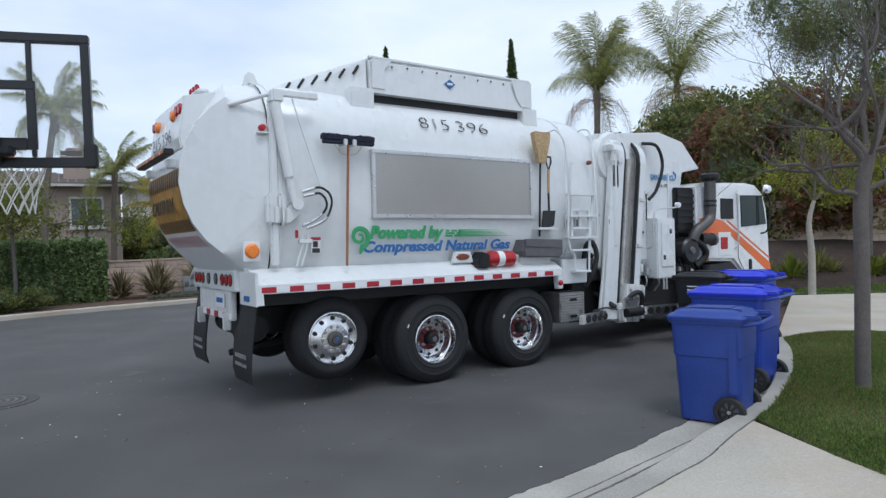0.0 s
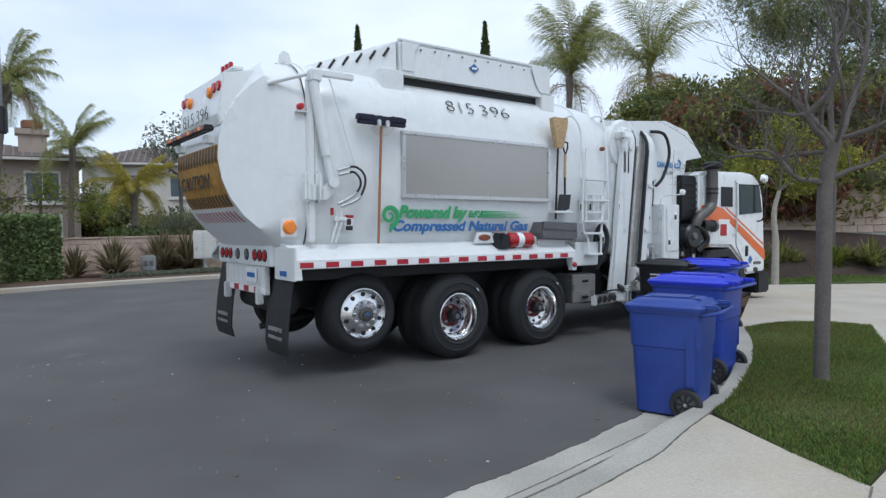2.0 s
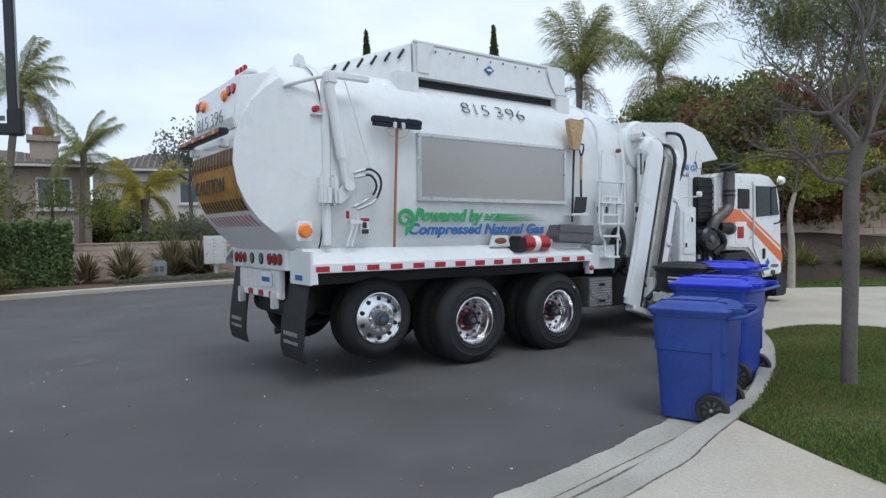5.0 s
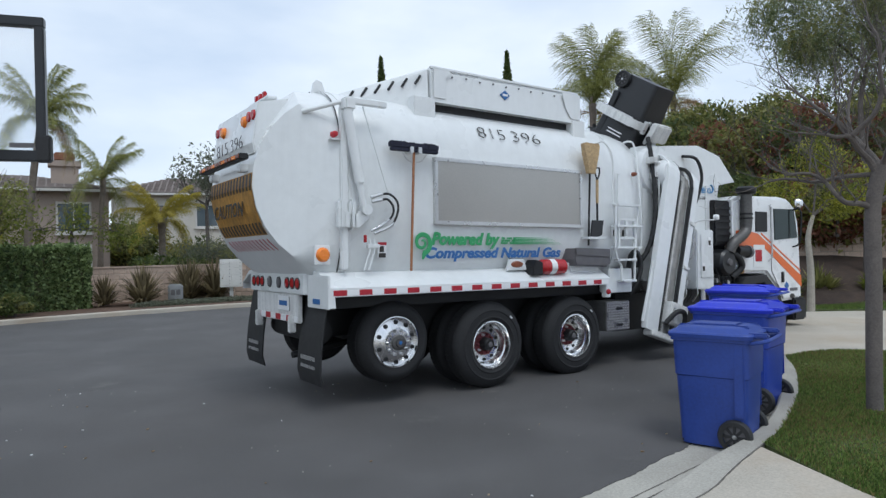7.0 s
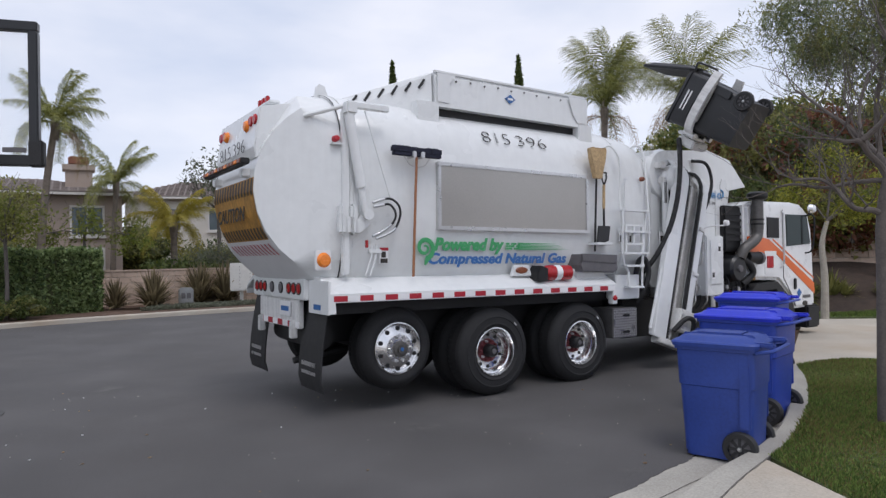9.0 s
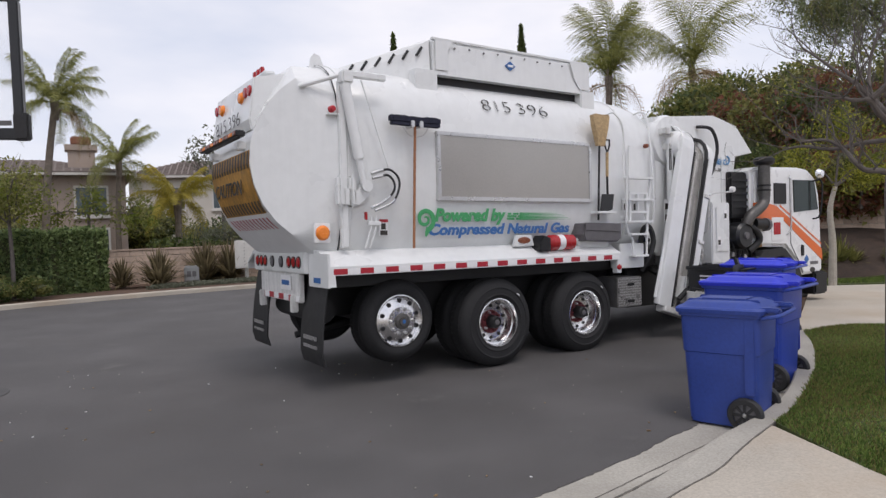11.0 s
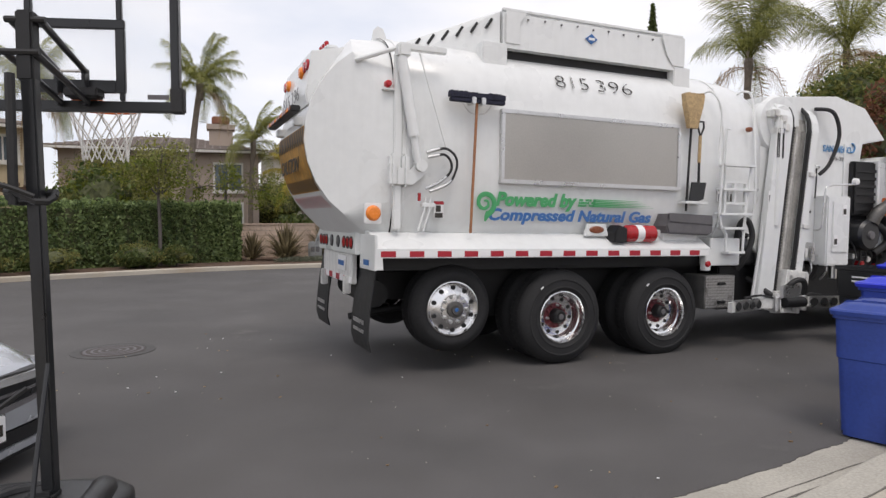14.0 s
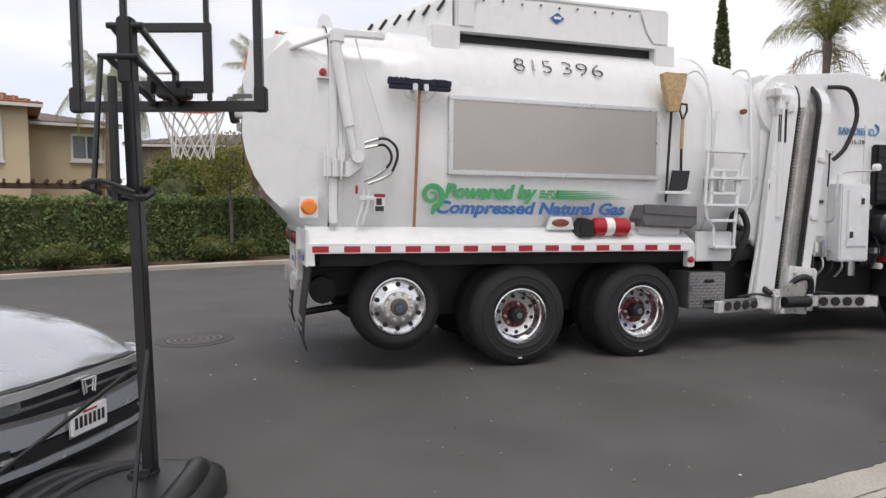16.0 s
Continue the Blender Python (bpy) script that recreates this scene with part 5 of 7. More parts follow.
    for s in (-1, 1):
        wh = part("wheel", lathed([(0.085, -0.035), (0.12, -0.035), (0.13, -0.02), (0.13, 0.02), (0.12, 0.035), (0.085, 0.035)], 28, pose(s * w * 0.46, d * wheel_y, 0.13, 0, 0, 90)), M["rubber"], c, "black plastic wheel", True)
        part("wheel_disc", lathed([(0, -0.02), (0.03, -0.024), (0.088, -0.012), (0.088, 0.012), (0.03, 0.024), (0, 0.02)], 24, pose(s * w * 0.46, d * wheel_y, 0.13, 0, 0, 90)), M["grey"], wh)
        bm = bmesh.new()
        for k in range(8):
            box(bm, -0.010, 0.010, -0.028, 0.028, 0.02, 0.088, m=pose(s * w * 0.46, d * wheel_y, 0.13, 0, 0, 90) @ pose(0, 0, 0, 0, k * 45, 0))
        part("spokes", bm, M["rubber"], wh)
        part("wheel_cap", lathed([(0, -0.036), (0.014, -0.034), (0.02, -0.02)], 10, pose(s * w * 0.46, d * wheel_y, 0.13, 0, 0, 90 if s > 0 else -90)), M["alu"], wh)
    return c


bin_a = cart("recycling_cart", "dull dark blue wheeled cart with closed lid in the gutter", M["binold"], M["binold"], 0.55, 0.60, 0.93, wheel_y=0.30)
bin_a.matrix_basis = pose(2.035, 6.56, 0.004, 0, 0, -127)
bin_b = cart("recycling_cart", "bright blue wheeled cart with closed lid at the kerb", M["binblue"], M["binlid"], 0.62, 0.74, 1.01)
bin_b.matrix_basis = pose(2.74, 7.80, 0.004, 0, 0, -133)
bin_c = cart("recycling_cart", "bright blue wheeled cart beside the driveway crossing", M["binblue"], M["binlid"], 0.62, 0.74, 1.02)
bin_c.matrix_basis = pose(3.76, 10.05, 0.004, 0, 0, -131)
for o in (bin_a, bin_b, bin_c):
    tagged(o, group="blue carts at the kerb")
black_cart = cart("black_trash_cart", "black wheeled trash cart with a hinged lid emptied by the arm", M["binblack"], M["binblack"], 0.66, 0.74, 1.06)
black_lid = [o for o in black_cart.children if o.name.startswith("lid")][0]
for k in range(2):
    part("cart_letter_bars", boxed(0.330, 0.334, -0.15, 0.13, 0.85 + k * 0.05, 0.87 + k * 0.05), M["tapewhite"], black_cart)
    part("cart_letter_bars", boxed(-0.334, -0.330, -0.15, 0.13, 0.85 + k * 0.05, 0.87 + k * 0.05), M["tapewhite"], black_cart)


# ---- basketball hoop ----
def hoop():
    ob = tagged(empty("basketball_hoop", pose(-2.83, 4.10, 0, 0, 0, 18.8)), "portable basketball hoop with clear backboard and black pole", "basketball hoop")
    # local x along the board, y from pole towards the board
    base = bmesh.new()
    outline = [(-0.66, 0.05), (-0.60, 0.18), (-0.45, 0.27), (-0.2, 0.31), (0.1, 0.32), (0.28, 0.30), (0.38, 0.22), (0.43, 0.08), (0.43, -0.40), (0.38, -0.56), (0.24, -0.64), (-0.46, -0.64), (-0.60, -0.56), (-0.66, -0.40)]
    rings = [[(x * k, -0.15 + (y + 0.15) * k, z) for x, y in outline] for z, k in ((0.0, 0.98), (0.02, 1.0), (0.07, 1.0), (0.10, 0.985), (0.125, 0.94), (0.145, 0.84), (0.155, 0.70), (0.15, 0.5))]
    loft(base, rings)
    bmesh.ops.subdivide_edges(base, edges=[e for e in base.edges if e.calc_length() > 0.12], cuts=1)
    b = part("base", base, M["moulded"], ob, "black plastic water-filled base", True)
    for k in range(3):
        part("base_ridge", tubed(arc_pts([(-0.56 + k * 0.10, -0.52, 0.11), (-0.50 + k * 0.10, -0.18, 0.150), (-0.36 + k * 0.08, 0.06, 0.150), (-0.10 + k * 0.03, 0.17, 0.140)], 6), [0.012] + [0.034] * 17 + [0.012], 10), M["moulded"], b, smooth=True)
    part("base_lobe", tubed(arc_pts([(0.27, -0.50, 0.10), (0.29, -0.2, 0.132), (0.27, 0.05, 0.132), (0.22, 0.20, 0.10)], 5), [0.03] + [0.075] * 14 + [0.03], 12), M["moulded"], b, smooth=True)
    part("fill_cap", lathed([(0, -0.012), (0.035, -0.012), (0.04, 0.0)], 18, pose(-0.02, -0.38, 0.165, -90, 0, 0)), M["rubber"], b)
    part("pole_socket", boxed(-0.07, 0.07, -0.06, 0.07, 0.10, 0.19, 0.02), M["rubber"], b)
    pole = part("pole", boxed(-0.034, 0.034, -0.034, 0.034, 0.15, 2.60, 0.008, m=pose(0.035, 0.02, 0, 0, -1.1, 0)), M["blackgloss"], ob, "black square steel pole")
    part("pole_cap", boxed(-0.057, 0.025, -0.022, 0.062, 2.28, 2.63, 0.01), M["black"], pole)
    part("strap", tubed([(0.11 * math.cos(a), 0.09 * math.sin(a) - 0.02, 1.70 + 0.03 * math.sin(2 * a)) for a in (k * 0.5236 for k in range(13))], 0.018, 6), M["black"], pole)
    part("strap_tail", tubed(arc_pts([(0.05, -0.1, 1.70), (-0.10, -0.14, 1.76), (-0.22, -0.10, 1.74), (-0.14, -0.05, 1.70)], 4), 0.014, 6), M["black"], pole)
    for x0, x1 in ((-0.085, -0.225), (0.055, -0.065)):
        part("lift_arm", tubed([(x0, 0.0, 2.585), (x1, 0.80, 2.50)], 0.019, 8), M["blackgloss"], ob)
        part("lift_arm", tubed([(x0 - 0.02, -0.02, 2.42), (x1 + 0.01, 0.80, 2.315)], 0.019, 8), M["blackgloss"], ob)
        part("arm_bracket", boxed(x1 - 0.012, x1 + 0.012, 0.76, 0.83, 2.29, 2.52, 0.004), M["blackgloss"], ob)
    part("pivot_bar", tubed([(-0.11, 0.0, 2.585), (0.08, 0.0, 2.585)], 0.017, 8), M["black"], ob)
    part("pivot_bar", tubed([(-0.15, -0.02, 2.42), (0.06, -0.02, 2.42)], 0.017, 8), M["black"], ob)
    part("bracket_bar", tubed([(-0.235, 0.78, 2.50), (-0.055, 0.78, 2.50)], 0.010, 8), M["alu"], ob)
    part("bracket_block", boxed(-0.16, 0.04, 0.70, 0.82, 2.33, 2.39, 0.01), M["black"], ob)
    part("height_handle", tubed([(-0.12, -0.06, 2.40), (-0.15, -0.12, 1.72)], 0.015, 8), M["blackgloss"], ob)
    part("height_rod", tubed([(-0.05, -0.09, 2.30), (-0.05, -0.09, 1.66)], 0.024, 8), M["black"], ob)
    part("brace_rod", tubed(arc_pts([(0.10, -0.34, 0.13), (0.085, -0.2, 0.5), (0.075, -0.06, 0.86)], 4), 0.013, 8), M["blackgloss"], ob, "black steel brace tube", True)
    part("brace_rod", tubed([(-0.85, -0.55, 0.06), (-0.03, -0.06, 0.74)], 0.013, 6), M["black"], ob)
    y = 0.86
    bx = -0.135
    board = part("backboard", boxed(-0.58, 0.58, y - 0.006, y + 0.006, 2.32, 3.10), M["clear"], ob, "clear acrylic backboard in a black frame", at=pose(bx, 0, 0))
    board.visible_shadow = False
    for x0, x1, z0, z1 in ((-0.622, 0.622, 2.262, 2.328), (-0.622, 0.622, 3.09, 3.15), (-0.622, -0.568, 2.328, 3.09), (0.568, 0.622, 2.328, 3.09)):
        part("board_frame", boxed(x0, x1, y - 0.03, y + 0.03, z0, z1, 0.006), M["blackgloss"], board)
    for x0, x1, z0, z1 in ((-0.292, -0.250, 2.33, 3.09), (0.242, 0.298, 2.376, 2.772), (-0.250, 0.298, 2.772, 2.83), (-0.25, 0.242, 2.376, 2.455), (0.25, 0.283, 2.83, 3.09), (0.262, 0.29, 2.328, 2.376)):
        part("board_strut", boxed(x0, x1, y - 0.045, y - 0.012, z0, z1, 0.005), M["blackgloss"], board)
    for s in (-1, 1):
        part("corner_pad", boxed(s * 0.605 - 0.042, s * 0.605 + 0.042, y - 0.035, y + 0.035, 2.257, 2.42, 0.01), M["rubber"], board)
    part("maker_bars", boxed(0.42, 0.55, y - 0.010, y - 0.007, 2.345, 2.375), M["grey"], board)
    rim = part("rim", tubed([(0.03 + 0.23 * math.cos(a), y + 0.32 + 0.23 * math.sin(a), 2.34) for a in (k * 0.2094 for k in range(31))], 0.011, 6), M["orange"], board, "orange steel rim")
    part("rim_mount", boxed(-0.05, 0.11, y, y + 0.10, 2.28, 2.36, 0.01), M["orange"], rim)
    bm = bmesh.new()
    rows = [(0.23, 2.34), (0.20, 2.25), (0.17, 2.16), (0.145, 2.07), (0.14, 1.98)]
    for i in range(4):
        for k in range(12):
            for s in (0, 1):
                a0, a1 = (k + (i % 2) * 0.5) * 0.5236, (k + (i % 2) * 0.5 + (0.5 if s else -0.5)) * 0.5236
                (r0, z0), (r1, z1) = rows[i], rows[i + 1]
                tube(bm, [(0.03 + r0 * math.cos(a0), y + 0.32 + r0 * math.sin(a0), z0), (0.03 + r1 * math.cos(a1), y + 0.32 + r1 * math.sin(a1), z1)], 0.005, 4, False)
    part("net", bm, mat("net_cord", (0.72, 0.71, 0.68), 0.8, var=0.1), rim, "white cord net")
    return ob


hoop()


# ---- parked car ----
def car():
    paint = mat("silver_paint", (0.43, 0.45, 0.485), 0.25, metal=0.4, var=0.03, scale=3, coat=0.8)
    ob = tagged(empty("parked_car", pose(-3.55, 4.37, 0, 0, 0, 7)), "silver-blue parked sedan with dark grille", "car")
    # x forward from the nose, y to the car's left
    def ring(x, zb, zt, hw, top, n=16):
        pts = [(x, -hw * 0.96, zb), (x, -hw, lerp(zb, zt, 0.35)), (x, -hw * 0.99, lerp(zb, zt, 0.72)), (x, -hw * 0.93, lerp(zb, zt, 0.90))]
        crown = [(x, -hw * 0.80 + hw * 1.6 * i / n, zt + top * (1 - (2 * i / n - 1) ** 2)) for i in range(n + 1)]
        return pts + crown + [(a, -b, c) for a, b, c in pts[::-1]]
    prof = [(0.0, 0.3, 0.575, 0.4, 0.065), (-0.015, 0.26, 0.578, 0.5, 0.072), (-0.04, 0.24, 0.587, 0.62, 0.082), (-0.12, 0.2, 0.612, 0.76, 0.095), (-0.2, 0.19, 0.644, 0.81, 0.1), (-0.32, 0.18, 0.70, 0.85, 0.11), (-0.5, 0.17, 0.762, 0.88, 0.112), (-0.75, 0.17, 0.828, 0.9, 0.108), (-1.0, 0.17, 0.872, 0.9, 0.10), (-1.35, 0.17, 0.905, 0.9, 0.09), (-2.0, 0.17, 0.92, 0.9, 0.03), (-3.4, 0.17, 0.94, 0.9, 0.03), (-4.2, 0.2, 0.95, 0.87, 0.02), (-4.55, 0.3, 0.85, 0.75, 0.02)]
    bm = bmesh.new()
    loft(bm, [ring(*p) for p in prof])
    body = part("body", bm, paint, ob, "silver-blue painted body", True)
    bm = bmesh.new()
    cabin = [(-1.25, 0.86, 0.80, 0.90), (-1.9, 0.86, 0.78, 1.32), (-2.5, 0.86, 0.76, 1.40), (-3.3, 0.86, 0.76, 1.34), (-4.1, 0.86, 0.74, 0.98)]
    loft(bm, [[(x, -hw, zb), (x, -hw * 0.78, zt), (x, hw * 0.78, zt), (x, hw, zb)] for x, zb, hw, zt in cabin])
    part("glasshouse", bm, M["darkglass"], ob, "dark tinted windows", True)
    part("roof", prismed([(-1.95, 1.325), (-2.5, 1.41), (-3.3, 1.35), (-3.3, 1.37), (-2.5, 1.435), (-1.95, 1.345)], -0.60, 0.60, "y"), paint, ob)

    def nose(y):
        """How far back the nose lies at a distance from its middle."""
        a = abs(y)
        line = ((0, 0.0), (0.40, 0.0), (0.50, -0.015), (0.62, -0.04), (0.70, -0.08), (0.76, -0.12), (0.81, -0.20), (0.85, -0.32), (0.88, -0.5))
        for (a0, x0), (a1, x1) in zip(line, line[1:]):
            if a <= a1:
                return lerp(x0, x1, (a - a0) / (a1 - a0))
        return -0.5

    def strip(name, y0, y1, za, zb, za1, zb1, off, material, parent, thick=0.02, n=28, label=""):
        b = bmesh.new()
        rings = []
        for i in range(n + 1):
            y = lerp(y0, y1, i / n)
            k = abs(y) / 0.85
            lo, hi = lerp(za, za1, k), lerp(zb, zb1, k)
            x = nose(y) + off
            rings.append([(x, y, lo), (x, y, hi), (x - thick - 0.05, y, hi), (x - thick - 0.05, y, lo)])
        loft(b, rings)
        return part(name, b, material, parent, label, True)
    grille = strip("grille", -0.80, 0.80, 0.425, 0.575, 0.45, 0.565, 0.016, M["blackgloss"], ob, label="gloss black grille bar")
    strip("grille_slat", -0.50, 0.50, 0.495, 0.51, 0.51, 0.525, 0.030, M["grey"], grille)
    strip("hood_gap", -0.56, 0.56, 0.61, 0.632, 0.595, 0.615, 0.012, M["black"], ob)
    strip("chrome_bar", -0.84, 0.84, 0.570, 0.612, 0.556, 0.618, 0.034, M["trimchrome"], ob, label="bright chrome wing strip")
    strip("lower_bar", -0.72, 0.72, 0.39, 0.425, 0.42, 0.48, 0.026, M["grey"], ob)
    strip("lower_grille", -0.52, 0.52, 0.195, 0.28, 0.195, 0.28, 0.030, M["black"], ob, label="black lower intake mesh")
    strip("bumper", -0.86, 0.86, 0.29, 0.39, 0.295, 0.45, 0.028, paint, ob)
    strip("lip", -0.84, 0.84, 0.14, 0.185, 0.16, 0.195, 0.045, paint, ob)
    for s in (-1, 1):
        lamp = strip("headlight", s * 0.47, s * 0.87, 0.495, 0.575, 0.5, 0.6, 0.030, M["clear"], ob, label="clear wraparound headlight")
        strip("lamp_inside", s * 0.49, s * 0.86, 0.5, 0.57, 0.505, 0.592, 0.012, M["trimchrome"], lamp)
        strip("fog_recess", s * 0.54, s * 0.86, 0.195, 0.295, 0.195, 0.32, 0.036, M["black"], ob)
        strip("fog_trim", s * 0.52, s * 0.84, 0.185, 0.225, 0.27, 0.29, 0.048, M["trimchrome"], ob)
        part("wheel", lathed([(0, -0.1), (0.2, -0.11), (0.22, -0.1), (0.3, -0.11), (0.32, -0.08), (0.32, 0.1), (0, 0.1)], 36, pose(-0.95, s * 0.80, 0.32, 0, 0, 0 if s < 0 else 180)), M["tyre"], ob, smooth=True)
        part("wheel", lathed([(0, -0.1), (0.2, -0.11), (0.22, -0.1), (0.3, -0.11), (0.32, -0.08), (0.32, 0.1), (0, 0.1)], 36, pose(-3.65, s * 0.80, 0.32, 0, 0, 0 if s < 0 else 180)), M["tyre"], ob, smooth=True)
    for sy in (-1, 1):
        part("lamp_projector", lathed([(0, -0.02), (0.028, -0.018), (0.034, 0.0)], 16, pose(nose(0.66) + 0.03, sy * 0.66, 0.535, 0, 0, 90)), M["trimchrome"], ob)
    strip("splitter", -0.80, 0.80, 0.115, 0.14, 0.12, 0.145, 0.030, M["black"], ob)
    bm = prismed([(-0.05, 0.560), (0.05, 0.560), (0.062, 0.655), (-0.062, 0.655)], 0.012, 0.03, "x", 0.004)
    badge = part("badge_plate", bm, M["blackgloss"], ob, at=pose(0.03, 0, -0.08))
    for a, b in (((-0.035, 0.645), (-0.025, 0.570)), ((0.035, 0.645), (0.025, 0.570)), ((-0.03, 0.605), (0.03, 0.605)), ((-0.058, 0.652), (-0.045, 0.563)), ((0.058, 0.652), (0.045, 0.563)), ((-0.058, 0.652), (0.058, 0.652))):
        part("badge_bar", tubed([(0.034, *a), (0.034, *b)], 0.007, 6), M["trimchrome"], badge)
    plate = part("licence_plate", boxed(0.03, 0.042, -0.152, 0.152, 0.335, 0.487, 0.004), M["tapewhite"], ob, "white licence plate", at=pose(0.02, 0, -0.085))
    for k in range(7):
        part("plate_bar", boxed(0.0425, 0.0445, -0.128 + k * 0.038, -0.104 + k * 0.038, 0.372, 0.442), M["signblack"], plate)
    part("plate_top_bar", boxed(0.0425, 0.0445, -0.06, 0.06, 0.458, 0.470), M["red"], plate)
    part("plate_frame", boxed(0.02, 0.03, -0.162, 0.162, 0.325, 0.497), M["chrome"], plate)
    return ob


car()

# ---- street furniture ----
hole = tagged(empty("manhole_cover", pose(-5.62, 7.98, 0)), "round iron manhole cover set in the asphalt", "manhole cover")
part("collar", lathed([(0.36, -0.003), (0.46, -0.004), (0.47, 0.02)], 36, pose(0, 0, 0.004, -90, 0, 0)), mat("collar_tar", (0.075, 0.073, 0.072), 0.9, var=0.25), hole)
part("cover", lathed([(0, -0.008), (0.34, -0.008), (0.35, 0.0)], 36, pose(0, 0, 0.004, -90, 0, 0)), mat("rusty_iron", (0.080, 0.068, 0.064), 0.75, metal=0.2, var=0.3, scale=14, bump=0.6), hole)
for k in range(4):
    part("cover_ring", lathed([(0.06 + k * 0.08, -0.010), (0.075 + k * 0.08, -0.013), (0.09 + k * 0.08, -0.010)], 32, pose(0, 0, 0.004, -90, 0, 0)), M["grey"], hole)

box_m = mat("mailbox_paint", (0.62, 0.61, 0.57), 0.55, var=0.06)


def mailbox(x, y, a):
    ob = tagged(empty("cluster_mailbox", pose(x, y, 0.1, 0, 0, a)), "beige metal cluster mailbox on a post", "mailbox")
    part("post", boxed(-0.06, 0.06, -0.06, 0.06, 0, 0.5), box_m, ob)
    b = part("cabinet", boxed(-0.37, 0.37, -0.22, 0.22, 0.45, 1.42, 0.015), box_m, ob)
    for i in range(2):
        for k in range(7):
            d = part("mail_door", boxed(-0.34 + i * 0.35, -0.01 + i * 0.35, -0.232, -0.22, 0.52 + k * 0.12, 0.625 + k * 0.12, 0.004, 1), box_m, b)
            part("lock", boxed(-0.06 + i * 0.35, -0.035 + i * 0.35, -0.238, -0.232, 0.56 + k * 0.12, 0.585 + k * 0.12), M["grey"], d)
    return ob


mailbox(-8.05, 23.75, 18)
mailbox(-6.95, 24.35, 22)
util = tagged(empty("utility_box", pose(-9.75, 23.1, 0.1, 0, 0, 25)), "small grey utility cabinet behind the kerb", "utility box")
ug = mat("utility_paint", (0.27, 0.28, 0.28), 0.6, var=0.1)
part("cabinet", boxed(-0.24, 0.24, -0.2, 0.2, 0, 0.62, 0.05), ug, util)
part("door_frame", boxed(-0.19, 0.19, -0.215, -0.2, 0.12, 0.5, 0.01), ug, util)
for k in range(2):
    part("meter", boxed(-0.15 + k * 0.17, -0.02 + k * 0.17, -0.225, -0.214, 0.26, 0.44, 0.01), M["grey"], util)


# ---- plants ----
LEAF = dict(
    hedge=leaf_mat("hedge_leaf", (0.062, 0.105, 0.042), (0.340, 0.430, 0.170)),
    dark=leaf_mat("dark_leaf", (0.050, 0.080, 0.025), (0.185, 0.230, 0.068)),
    olive=leaf_mat("olive_leaf", (0.120, 0.128, 0.038), (0.340, 0.330, 0.105)),
    yellow=leaf_mat("yellow_leaf", (0.170, 0.190, 0.025), (0.430, 0.410, 0.060)),
    lime=leaf_mat("lime_leaf", (0.087, 0.123, 0.017), (0.246, 0.275, 0.043)),
    red=leaf_mat("red_leaf", (0.140, 0.058, 0.036), (0.330, 0.145, 0.085)),
    palm=leaf_mat("palm_leaf", (0.105, 0.128, 0.036), (0.390, 0.385, 0.110)),
    palmyellow=leaf_mat("yellow_palm_leaf", (0.230, 0.205, 0.030), (0.520, 0.420, 0.065)),
    palmdead=leaf_mat("dead_palm_leaf", (0.28, 0.185, 0.10), (0.50, 0.36, 0.21)),
    flax=leaf_mat("flax_leaf", (0.070, 0.056, 0.034), (0.300, 0.245, 0.135)),
    grass=leaf_mat("grass_blade", (0.130, 0.205, 0.042), (0.330, 0.430, 0.110)),
    grassdark=leaf_mat("dark_grass_blade", (0.062, 0.110, 0.026), (0.175, 0.250, 0.064)),
    drygrass=leaf_mat("dry_grass", (0.174, 0.145, 0.058), (0.319, 0.261, 0.102)),
    pepper=leaf_mat("pepper_leaf", (0.105, 0.140, 0.058), (0.290, 0.330, 0.150)),
    silver=leaf_mat("silver_leaf", (0.109, 0.123, 0.087), (0.232, 0.246, 0.174)),
)
BARK = mat("grey_bark", (0.118, 0.102, 0.092), 0.9, var=0.22, scale=9, fine=60, bump=0.4, bump_scale=45)
PALE_BARK = mat("pale_bark", (0.36, 0.33, 0.28), 0.9, var=0.2, scale=8, fine=50, bump=0.5)
PALM_BARK = mat("palm_bark", (0.20, 0.165, 0.135), 0.95, var=0.3, scale=6, fine=40, bump=0.8, bump_scale=25)
# dark tone standing for the shade deep inside foliage
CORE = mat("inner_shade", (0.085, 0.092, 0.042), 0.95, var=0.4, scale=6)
RNG = np.random.default_rng(7)


def quads(name, centres, size, material, parent=None, aspect=0.45, up=0.35, label="", droop=0.0, kind="", at=None):
    """Many small leaves, each a folded pair of faces."""
    c = np.asarray(centres, float)
    n = len(c)
    d = RNG.normal(size=(n, 3))
    d[:, 2] = d[:, 2] * (1 - droop) - droop * 1.6
    d /= np.linalg.norm(d, axis=1)[:, None]
    s = RNG.normal(size=(n, 3))
    s[:, 2] *= 1 - up
    s -= d * np.sum(s * d, axis=1)[:, None]
    s /= np.linalg.norm(s, axis=1)[:, None] + 1e-9
    k = size * RNG.uniform(0.6, 1.35, n)[:, None]
    a, b = d * k, s * k * aspect
    nrm = np.cross(d, s) * k * 0.12
    v = np.stack([c - a, c - a * 0.1 + b + nrm, c + a, c - a * 0.1 - b + nrm], 1).reshape(-1, 3)
    me = bpy.data.meshes.new(name)
    i = np.arange(n * 4).reshape(-1, 4)
    me.from_pydata(v.tolist(), [], i.tolist())
    me.materials.append(material)
    ob = new(name, me)
    if parent is not None:
        ob.parent = parent
    if at is not None:
        ob.matrix_basis = at
    if label:
        ob["label"] = label
    if kind:
        ob["kind"] = kind
    return ob


